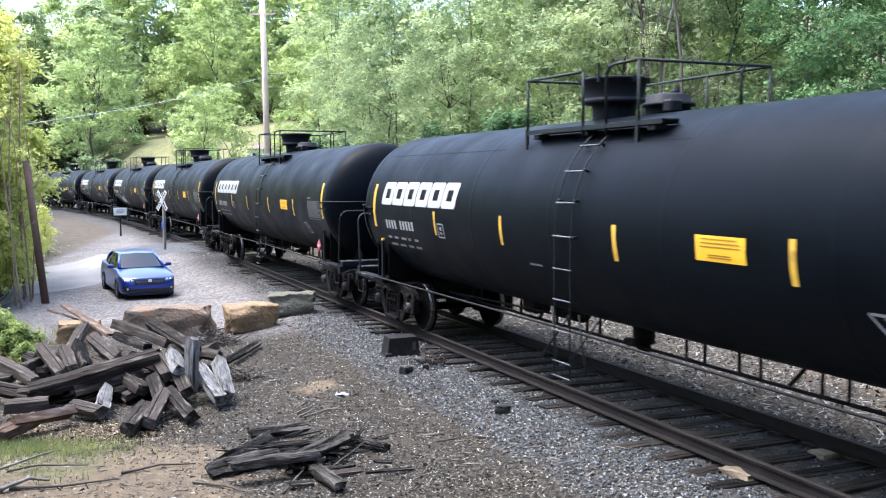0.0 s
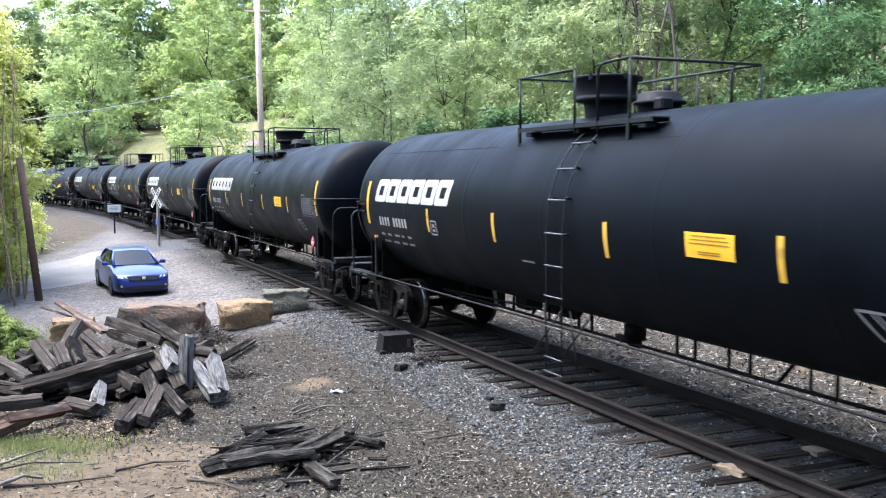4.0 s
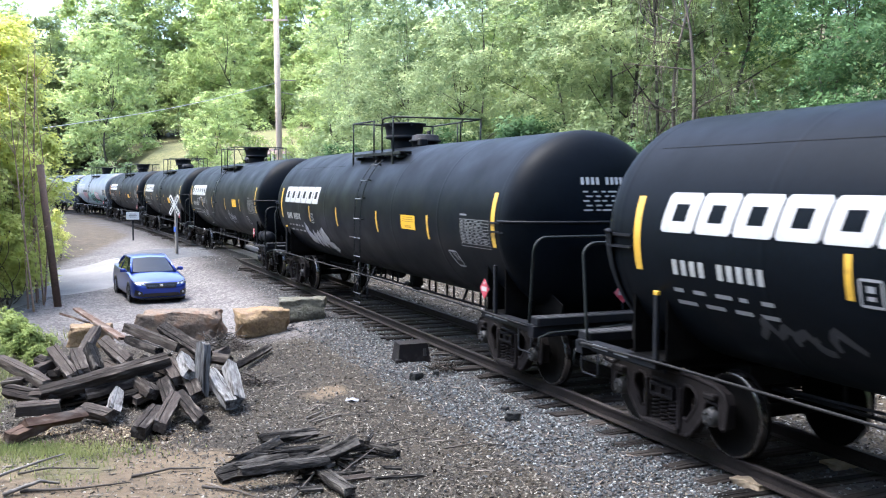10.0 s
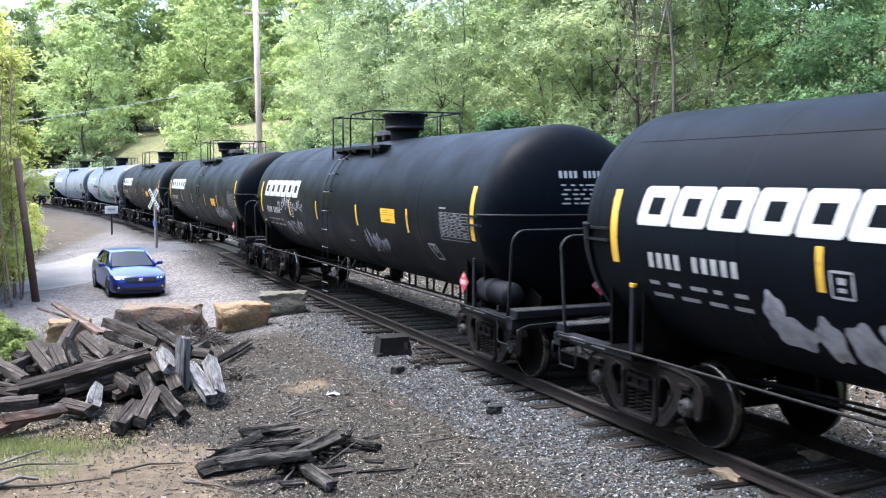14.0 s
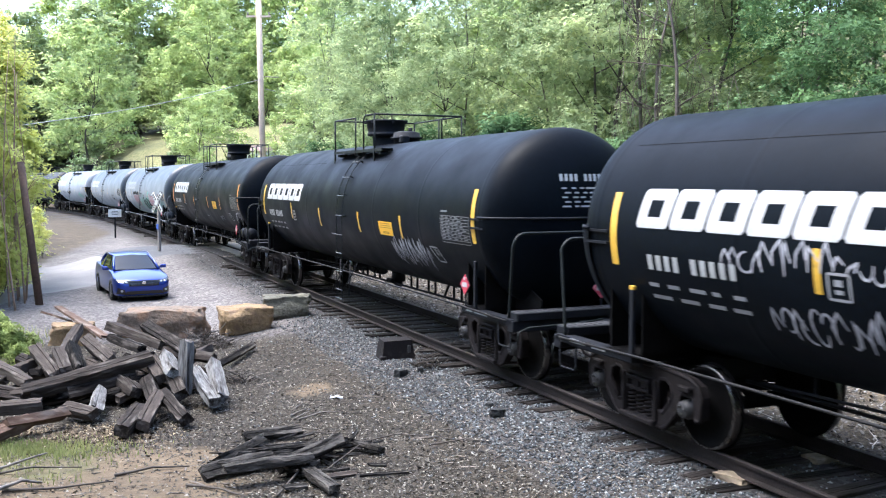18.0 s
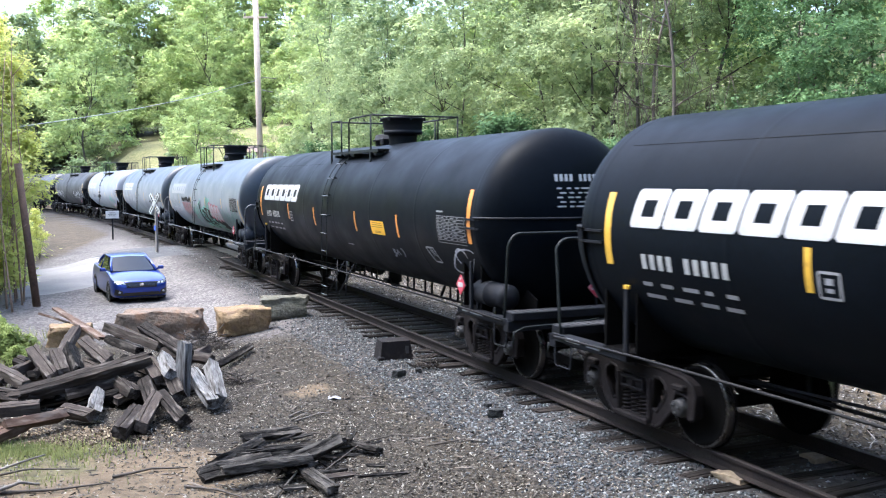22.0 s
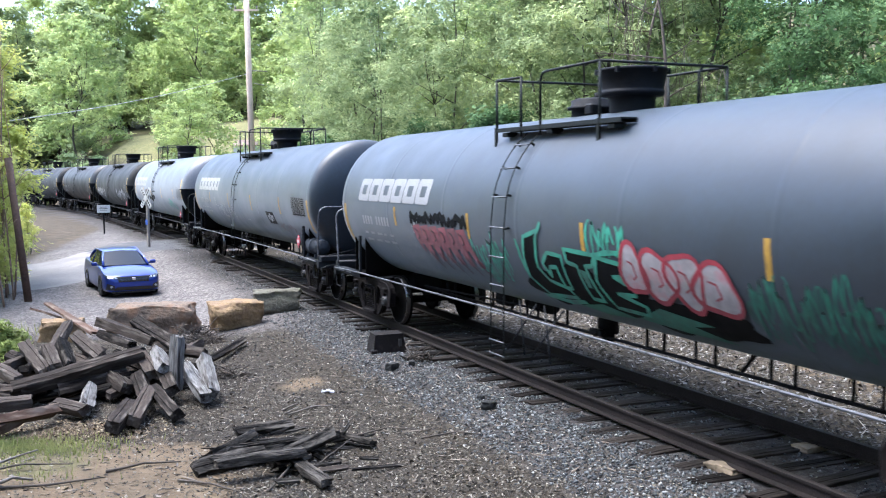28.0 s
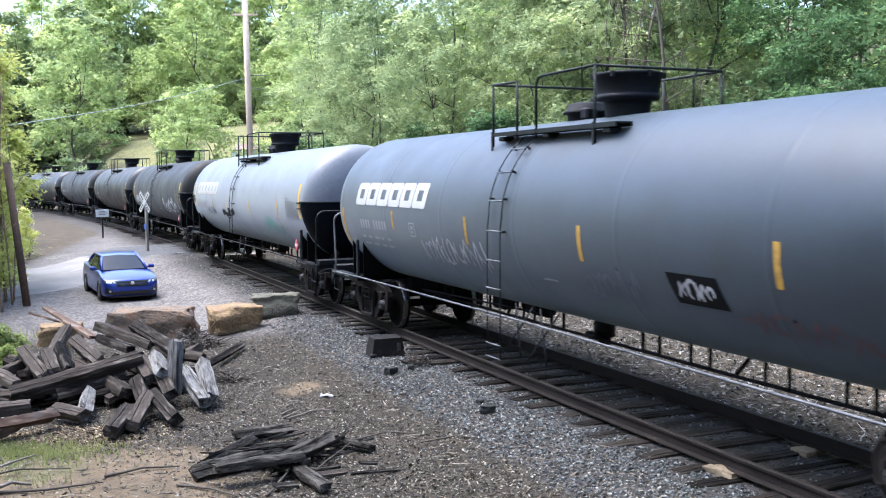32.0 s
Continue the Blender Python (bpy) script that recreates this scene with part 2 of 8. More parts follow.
M_POST = surf("brown_creosote_post", (0.085, 0.05, 0.034), 0.85, 0, 0.3, 18, 2, 0.5)
M_SHEDROOF = surf("brown_shingles", (0.17, 0.115, 0.10), 0.85, 0, 0.3, 18, 2, 0.4)
M_GREYPOST = surf("grey_post_wood", (0.22, 0.2, 0.18), 0.85, 0, 0.25, 18, 2, 0.4)
M_SIGN = surf("white_sign_sheet", (0.55, 0.55, 0.54), 0.45, 0, 0.06, 30, 3, 0.02)
M_DARKMARK = surf("black_sign_print", (0.03, 0.03, 0.03), 0.6, 0, 0.1, 30, 3, 0.0)
M_BLUEMARK = surf("blue_sign_sheet", (0.05, 0.12, 0.5), 0.5, 0, 0.1, 30, 3, 0.0)
M_TWIG = surf("dead_twigs", (0.15, 0.125, 0.10), 0.9, 0, 0.2, 30, 3, 0.2, island=0.6)
M_CHIP = surf("wood_chips", (0.08, 0.064, 0.048), 0.9, 0, 0.45, 30, 3, 0.2, island=0.9)
M_BOX = surf("rusty_brown_steel_box", (0.0085, 0.0068, 0.0068), 0.7, 0.0, 0.3, 30, 3, 0.3, (0.026, 0.021, 0.019), 0.3, spec=0.2)
M_PANEL = surf("crossing_panel", (0.26, 0.22, 0.18), 0.85, 0, 0.2, 20, 2, 0.3)
M_WIRE = surf("pale_cable", (0.42, 0.43, 0.41), 0.6, 0, 0.05, 10, 2, 0.0)
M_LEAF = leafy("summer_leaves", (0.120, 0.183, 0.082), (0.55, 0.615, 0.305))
# far trees: haze and sunlight are put into this paler leaf colour
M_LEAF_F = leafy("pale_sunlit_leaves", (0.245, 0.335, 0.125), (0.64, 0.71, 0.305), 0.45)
M_LEAF_Y = leafy("young_yellow_leaves", (0.50, 0.54, 0.14), (0.80, 0.79, 0.28), 0.55)
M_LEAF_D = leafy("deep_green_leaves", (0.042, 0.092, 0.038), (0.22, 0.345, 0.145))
M_WEED = leafy("weed_leaves", (0.12, 0.165, 0.045), (0.40, 0.46, 0.16))
M_GRASS = leafy("grass_blades", (0.085, 0.115, 0.035), (0.27, 0.28, 0.11), 0.3)


# ---- geometry helpers ----
class Geo:
    """Gathers simple solids into one mesh."""

    def __init__(self):
        self.v, self.f, self.sm = [], [], []

    def put(self, verts, faces, smooth=False):
        o = len(self.v)
        self.v += [tuple(p) for p in verts]
        self.f += [tuple(i + o for i in q) for q in faces]
        self.sm += [smooth] * len(faces)
        return self

    def box(self, c, size, rot=None, chamfer=0.0):
        """A box, its edges cut off by the chamfer."""
        sx, sy, sz = (s / 2 for s in size)
        k = min(chamfer, sx * 0.45, sy * 0.45, sz * 0.45)
        if k <= 0:
            pts = [(x, y, z) for x in (-sx, sx) for y in (-sy, sy) for z in (-sz, sz)]
            faces = [(0, 1, 3, 2), (4, 6, 7, 5), (0, 4, 5, 1), (2, 3, 7, 6), (0, 2, 6, 4), (1, 5, 7, 3)]
        else:
            bm = bmesh.new()
            for x in (-1, 1):
                for y in (-1, 1):
                    for z in (-1, 1):
                        bm.verts.new((x * (sx - k), y * (sy - k), z * sz))
                        bm.verts.new((x * (sx - k), y * sy, z * (sz - k)))
                        bm.verts.new((x * sx, y * (sy - k), z * (sz - k)))
            bmesh.ops.convex_hull(bm, input=bm.verts[:])
            bmesh.ops.dissolve_limit(bm, angle_limit=0.01, verts=bm.verts[:], edges=bm.edges[:])
            bm.verts.index_update()
            pts = [v.co.copy() for v in bm.verts]
            faces = [[v.index for v in f.verts] for f in bm.faces]
            bm.free()
        m = rot if rot is not None else Matrix.Identity(3)
        c = Vector(c)
        return self.put([m @ Vector(p) + c for p in pts], faces)

    def cyl(self, a, b, r, r2=None, seg=12, caps=True):
        a, b = Vector(a), Vector(b)
        r2 = r if r2 is None else r2
        d = (b - a).normalized()
        u = d.orthogonal().normalized()
        w = d.cross(u)
        pts = []
        for c, q in ((a, r), (b, r2)):
            pts += [c + (u * math.cos(2 * math.pi * i / seg) + w * math.sin(2 * math.pi * i / seg)) * q for i in range(seg)]
        faces = [(i, (i + 1) % seg, seg + (i + 1) % seg, seg + i) for i in range(seg)]
        self.put(pts, faces, True)
        if caps:
            o = len(self.v) - 2 * seg
            self.f += [tuple(o + i for i in reversed(range(seg))), tuple(o + seg + i for i in range(seg))]
            self.sm += [False, False]
        return self

    def tube(self, pts, r, seg=8, r2=None):
        """A round bar along a line of points."""
        pts = [Vector(p) for p in pts]
        rings, n = [], len(pts)
        prev = None
        for i, p in enumerate(pts):
            d = (pts[min(i + 1, n - 1)] - pts[max(i - 1, 0)]).normalized()
            if prev is None:
                u = d.orthogonal().normalized()
            else:
                u = (prev - d * prev.dot(d)).normalized()
            prev = u
            w = d.cross(u)
            q = r if r2 is None else r + (r2 - r) * i / (n - 1)
            rings += [p + (u * math.cos(2 * math.pi * k / seg) + w * math.sin(2 * math.pi * k / seg)) * q for k in range(seg)]
        faces = [(i * seg + k, i * seg + (k + 1) % seg, (i + 1) * seg + (k + 1) % seg, (i + 1) * seg + k) for i in range(n - 1) for k in range(seg)]
        faces += [tuple(reversed(range(seg))), tuple((n - 1) * seg + k for k in range(seg))]
        return self.put(rings, faces, True)

    def lathe(self, profile, axis_point, along, seg=32, half=None):
        """Turns (distance along, radius) pairs about an axis."""
        a, d = Vector(axis_point), Vector(along).normalized()
        u = d.orthogonal().normalized() if abs(d.z) > 0.9 else Vector((0, 0, 1))
        w = d.cross(u)
        pts = [a + d * h + (u * math.cos(2 * math.pi * k / seg) + w * math.sin(2 * math.pi * k / seg)) * r for h, r in profile for k in range(seg)]
        faces = []
        for i in range(len(profile) - 1):
            for k in range(seg):
                faces.append((i * seg + k, i * seg + (k + 1) % seg, (i + 1) * seg + (k + 1) % seg, (i + 1) * seg + k))
        return self.put(pts, faces, True)

    def plate(self, outline, thick, plane="xz", at=0.0):
        """A flat plate cut to an outline of (a, b) pairs, in the plane named, with a thickness."""
        def place(a, b, h):
            return {"xz": (a, at + h, b), "yz": (at + h, a, b), "xy": (a, b, at + h)}[plane]
        n = len(outline)
        pts = [place(a, b, -thick / 2) for a, b in outline] + [place(a, b, thick / 2) for a, b in outline]
        faces = [tuple(reversed(range(n))), tuple(range(n, 2 * n))] + [(i, (i + 1) % n, n + (i + 1) % n, n + i) for i in range(n)]
        return self.put(pts, faces)

    def mesh(self, name, *mats):
        me = bpy.data.meshes.new(name)
        me.from_pydata(self.v, [], self.f)
        me.polygons.foreach_set("use_smooth", self.sm)
        for m in mats:
            me.materials.append(m)
        me.update()
        bm = bmesh.new()
        bm.from_mesh(me)
        bmesh.ops.recalc_face_normals(bm, faces=bm.faces[:])
        bm.to_mesh(me)
        bm.free()
        return me


def part(name, me, parent, label="", at=None):
    """Links a mesh as one object under a thing or under a part."""
    ob = new(name, me)
    ob.parent = parent
    if at is not None:
        ob.matrix_basis = at
    return tagged(ob, label) if label else ob


def bulk(name, verts, faces, mat, smooth=False):
    """One mesh from numpy arrays: verts n x 3, faces m x k."""
    me = bpy.data.meshes.new(name)
    k = faces.shape[1]
    me.vertices.add(len(verts))
    me.vertices.foreach_set("co", np.asarray(verts, np.float32).ravel())
    me.loops.add(faces.size)
    me.loops.foreach_set("vertex_index", faces.astype(np.int32).ravel())
    me.polygons.add(len(faces))
    me.polygons.foreach_set("loop_start", np.arange(len(faces), dtype=np.int32) * k)
    if smooth:
        me.polygons.foreach_set("use_smooth", np.ones(len(faces), bool))
    me.materials.append(mat)
    me.update(calc_edges=True)
    return me


# ---- the line of the track, by its curvature ----
KNOTS = [-330.0, -150, -100, -60, -30, 0, 40]
CURVE = [-0.00613, -0.00530, -0.00410, -0.00200, -0.00067, 0.00003, 0.00163]
TS = np.arange(-340, 90.1, 0.5)
_k = np.interp(TS, KNOTS, CURVE)
_i0 = int(np.searchsorted(TS, 0))


def _run(a):
    c = np.concatenate([[0], np.cumsum((a[1:] + a[:-1]) / 2 * 0.5)])
    return c - c[_i0]


TH = -1.16121 + _run(_k)
TX, TY = 4.296 + _run(np.cos(TH)), 9.7215 + _run(np.sin(TH))


def rail_at(s):
    """Place and heading of the track at s metres along it."""
    return float(np.interp(s, TS, TX)), float(np.interp(s, TS, TY)), float(np.interp(s, TS, TH))


def beside(s, d, z=0.0):
    """The point d metres off the track's middle, on the camera's side."""
    x, y, h = rail_at(s)
    return (x + math.sin(h) * d, y - math.cos(h) * d, z)


def off_track(x, y):
    """For arrays of places: along the track, and off it (plus on the camera's side)."""
    x, y = np.asarray(x, float), np.asarray(y, float)
    sx, sy, st, ss = TX[::4], TY[::4], TH[::4], TS[::4]
    S, D = np.empty(x.shape), np.empty(x.shape)
    for a in range(0, len(x), 4000):
        q = slice(a, a + 4000)
        i = ((x[q, None] - sx) ** 2 + (y[q, None] - sy) ** 2).argmin(1)
        dx, dy = x[q] - sx[i], y[q] - sy[i]
        along = dx * np.cos(st[i]) + dy * np.sin(st[i])
        S[q] = ss[i] + along
        D[q] = dx * np.sin(st[i]) - dy * np.cos(st[i]) + 0.5 * np.interp(ss[i], KNOTS, CURVE) * along ** 2
    return S, D


def step(x, a, b):
    t = np.clip((np.asarray(x, float) - a) / (b - a), 0, 1)
    return t * t * (3 - 2 * t)


def wave(x, y, k, seed=0.0):
    return (np.sin(x * k + seed) * np.cos(y * k * 1.13 + 2 * seed) + 0.5 * np.sin(x * k * 2.3 + y * k * 1.7 + seed * 3)) / 1.5


def lawn(x, y):
    """The mown rise beyond the bend, 0 to 1 up its slope."""
    k = x / np.maximum(y, 1.0)
    return step(y, 98, 128) * step(k, -0.42, -0.37) * (1 - step(k, -0.16, -0.12))


def ground_z(x, y):
    x, y = np.asarray(x, float), np.asarray(y, float)
    S, D = off_track(x, y)
    lot = -0.42 - 0.22 * step(y, 18, 25) + 0.30 * step(y, 40, 60)
    near = -0.235 + 0.035 * step(D, 1.35, 1.7) + (lot + 0.20) * step(D, 1.7, 4.5)
    near = near + 0.22 * step(-x, 1.0, 5.0) * step(-y, -13, -9)
    r = np.hypot(x, y)
    near = near + (1.45 - near) * (1 - step(r, 1.5, 7.5))
    near = near + (0.0 - near) * 0.95 * step(-np.abs(S + 35.5), -7, -3.5) * (1 - step(D, 3, 8))
    # unseen rise added behind the camera to block low light
    near = near + 7.0 * step(-y, 4, 24) * step(D, 4, 10)
    b = -D
    bank = -0.235 - 0.06 * step(b, 2, 4) + 2.0 * step(b, 5.5, 10.5) + 0.17 * np.maximum(0, b - 9) + 0.10 * np.maximum(0, b - 45)
    bank = np.minimum(bank, 38 + 0.02 * b) + 5.0 * lawn(x, y) * step(b, 7, 13)
    z = np.where(D > 0, near, bank)
    z = z + 0.04 * wave(x, y, 0.9, 1.0) * step(np.abs(D), 1.8, 4) + 0.25 * wave(x, y, 0.21, 2.0) * step(b, 7, 14)
    return z


def gz(x, y):
    return float(ground_z(np.array([x]), np.array([y]))[0])
# ---- ground: one sheet to the horizon ----
def graded(a, b, fine, reach, grow=1.16):
    mid = list(np.arange(a, b + 1e-6, fine))
    out, x, h = [], b, fine
    while x < reach:
        h *= grow
        x += h
        out.append(x)
    low, x, h = [], a, fine
    while x > -reach:
        h *= grow
        x -= h
        low.append(x)
    return np.array(low[::-1] + mid + out)


def ground_material():
    m = bpy.data.materials.new("dirt_gravel_and_grass")
    m.use_nodes = True
    nt = m.node_tree
    b = nt.nodes["Principled BSDF"]
    b.inputs["Roughness"].default_value = 0.95
    b.inputs["Specular IOR Level"].default_value = 0.2
    tc = nt.nodes.new("ShaderNodeTexCoord")
    at = nt.nodes.new("ShaderNodeAttribute")
    at.attribute_name = "soil"
    sep = nt.nodes.new("ShaderNodeSeparateColor")
    nt.links.new(at.outputs["Color"], sep.inputs["Color"])

    def noise_node(scale, detail=6, rough=0.6):
        n = nt.nodes.new("ShaderNodeTexNoise")
        n.inputs["Scale"].default_value, n.inputs["Detail"].default_value, n.inputs["Roughness"].default_value = scale, detail, rough
        nt.links.new(tc.outputs["Object"], n.inputs["Vector"])
        return n

    def ramp(src, stops):
        r = nt.nodes.new("ShaderNodeValToRGB")
        while len(r.color_ramp.elements) < len(stops):
            r.color_ramp.elements.new(0.5)
        for e, (p, c) in zip(r.color_ramp.elements, stops):
            e.position, e.color = p, (*c, 1)
        nt.links.new(src, r.inputs["Fac"])
        return r.outputs["Color"]

    def mix(fac, a, c):
        x = nt.nodes.new("ShaderNodeMix")
        x.data_type = "RGBA"
        nt.links.new(fac, x.inputs["Factor"])
        nt.links.new(a, x.inputs["A"])
        nt.links.new(c, x.inputs["B"])
        return x.outputs["Result"]

    def ragged(mask, scale, spread=0.5):
        n = noise_node(scale, 8, 0.7)
        a = nt.nodes.new("ShaderNodeMath")
        a.operation = "MULTIPLY_ADD"
        nt.links.new(n.outputs["Fac"], a.inputs[0])
        a.inputs[1].default_value = spread * 2
        nt.links.new(mask, a.inputs[2])
        r = nt.nodes.new("ShaderNodeMapRange")
        r.inputs["From Min"].default_value, r.inputs["From Max"].default_value = 0.5 + spread - 0.12, 0.5 + spread + 0.12
        nt.links.new(a.outputs[0], r.inputs["Value"])
        return r.outputs["Result"]

    fine, mid, big = noise_node(22, 8, 0.75), noise_node(5, 6), noise_node(0.8, 4)
    vor = nt.nodes.new("ShaderNodeTexVoronoi")
    vor.inputs["Scale"].default_value = 17
    nt.links.new(tc.outputs["Object"], vor.inputs["Vector"])
    sv = nt.nodes.new("ShaderNodeSeparateColor")
    nt.links.new(vor.outputs["Color"], sv.inputs["Color"])
    dirt = ramp(fine.outputs["Fac"], [(0.32, (0.012, 0.0095, 0.0068)), (0.45, (0.045, 0.0358, 0.0250)), (0.56, (0.082, 0.067, 0.047)), (0.66, (0.185, 0.158, 0.116))])
    gravel = ramp(sv.outputs["Red"], [(0.0, (0.046, 0.041, 0.038)), (0.5, (0.081, 0.074, 0.07)), (1.0, (0.134, 0.124, 0.117))])
    sand = ramp(mid.outputs["Fac"], [(0.3, (0.142, 0.102, 0.062)), (0.7, (0.252, 0.195, 0.126))])
    grass = ramp(mid.outputs["Fac"], [(0.3, (0.085, 0.088, 0.035)), (0.7, (0.22, 0.205, 0.095))])
    col = mix(ragged(sep.outputs["Blue"], 1.6, 0.45), dirt, sand)
    col = mix(ragged(sep.outputs["Red"], 2.6, 0.4), col, gravel)
    col = mix(ragged(sep.outputs["Green"], 2.2, 0.45), col, grass)
    mu = nt.nodes.new("ShaderNodeMix")
    mu.data_type, mu.blend_type = "RGBA", "MULTIPLY"
    mu.inputs["Factor"].default_value = 1
    nt.links.new(col, mu.inputs["A"])
    nt.links.new(ramp(big.outputs["Fac"], [(0.3, (0.8, 0.8, 0.8)), (0.7, (1.15, 1.13, 1.1))]), mu.inputs["B"])
    pale = nt.nodes.new("ShaderNodeMapRange")
    pale.clamp = False
    pale.inputs["To Min"].default_value, pale.inputs["To Max"].default_value = 0.52, 1.55
    nt.links.new(at.outputs["Alpha"], pale.inputs["Value"])
    mu2 = nt.nodes.new("ShaderNodeMix")
    mu2.data_type, mu2.blend_type = "RGBA", "MULTIPLY"
    mu2.inputs["Factor"].default_value = 1
    nt.links.new(mu.outputs["Result"], mu2.inputs["A"])
    nt.links.new(pale.outputs["Result"], mu2.inputs["B"])
    nt.links.new(mu2.outputs["Result"], b.inputs["Base Color"])
    h = nt.nodes.new("ShaderNodeMath")
    h.operation = "MULTIPLY_ADD"
    nt.links.new(vor.outputs["Distance"], h.inputs[0])
    h.inputs[1].default_value = -0.8
    nt.links.new(fine.outputs["Fac"], h.inputs[2])
    bp = nt.nodes.new("ShaderNodeBump")
    bp.inputs["Strength"].default_value, bp.inputs["Distance"].default_value = 0.6, 0.022
    nt.links.new(h.outputs[0], bp.inputs["Height"])
    nt.links.new(bp.outputs["Normal"], b.inputs["Normal"])
    return m


def soil_masks(x, y):
    """Gravel, grass and sand, 0 to 1, by place."""
    S, D = off_track(x, y)
    near = 1 - 0.92 * step(D, 1.6, 3.6)
    gravel = np.where(D > 0, near, 0.15) * (np.abs(D) > 0.8)
    gravel = np.where(np.abs(D) <= 0.8, 0.6, gravel)
    gravel = np.maximum(gravel, step(D, 1.4, 2.6) * step(y, 18.0, 22.0) * (1 - step(-x - 0.16 * y, 9.5, 13.0)))
    sand = 0.95 * step(-y, -13.4, -10.6) * step(-x, 1.2, 3.2) * (1 - 0.3 * step(-x, 5.5, 7))
    sand = np.maximum(sand, 0.8 * np.exp(-((x + 2.1) ** 2 / 0.25 + (y - 15.2) ** 2 / 0.5)))
    sand = np.maximum(sand, 0.3 * step(-D, 1.8, 4.0) * (1 - step(-D, 9.5, 13)) * step(S, -30, -12))
    sand = np.maximum(sand, 0.34 * step(-x - 0.16 * y, 9.0, 12.0) * step(y, 30, 36) * (1 - step(y, 90, 100)) * step(D, 2.5, 4))
    sand = np.maximum(sand, 0.9 * np.exp(-((x + 12.1) ** 2 / 1.2 + (y - 40.2) ** 2 / 1.6)))
    sand = np.maximum(sand, 0.4 * step(-D, 2.6, 4.2) * (1 - step(-D, 8, 11)) * step(S, -9, -5))
    grass = np.maximum(step(-x - 0.30 * y, 2.3, 3.3) * (1 - step(y, 19.5, 23)) * (1 - 0.6 * step(-y, -14.5, -12)), step(-D, 9.5, 14))
    grass = np.maximum(grass, 0.55 * step(-x, 3.2, 4.5) * step(y, 9.5, 10.5) * (1 - step(y, 11.2, 12.4)))
    grass = np.maximum(grass, 0.85 * np.exp(-((x + 5.3) ** 2 / 0.7 + (y - 11.7) ** 2 / 0.22)))
    grass = np.maximum(grass, (0.28 + 0.5 * step(y, 80, 100)) * step(-x - 0.16 * y, 12, 15) * step(y, 20, 24) * step(D, 3, 6))
    return gravel, grass, sand


def ground():
    xs, ys = graded(-17, 15, 0.2, 1500), graded(5, 44, 0.2, 1500, 1.08)
    X, Y = np.meshgrid(xs, ys)
    x, y = X.ravel(), Y.ravel()
    z = ground_z(x, y)
    nx, ny = len(xs), len(ys)
    i = (np.arange(ny - 1)[:, None] * nx + np.arange(nx - 1)).ravel()
    me = bulk("ground", np.stack([x, y, z], 1), np.stack([i, i + 1, i + nx + 1, i + nx], 1), ground_material(), True)
    at = me.color_attributes.new("soil", "FLOAT_COLOR", "POINT")
    g, gr, sa = soil_masks(x, y)
    # the lot: pale, rolled crushed stone
    pale = step(off_track(x, y)[1], 1.6, 3.0) * step(y, 19, 22.5) * (1 - step(y, 75, 90)) * (1 - 0.45 * step(-x - 0.16 * y, 9.0, 12.0))
    pale = np.where(np.abs(off_track(x, y)[1]) < 0.85, -0.06, pale)
    back = off_track(x, y)[1]
    pale = np.where(back < -0.85, 0.28 * step(-back, 0.85, 1.3) * (1 - step(-back, 6, 9)), pale)
    # sunlight on the mown rise, put into its paler grass colour
    pale = np.maximum(pale, 0.5 * step(lawn(x, y), 0.0, 0.2) * (1 - step(y, 128, 145)) * step(-back, 9, 12))
    at.data.foreach_set("color", np.stack([g, gr, sa, pale], 1).astype(np.float32).ravel())
    return tagged(new("ground", me), "brown dirt, grey gravel and grassy woodland ground", kind="structure")


ground()


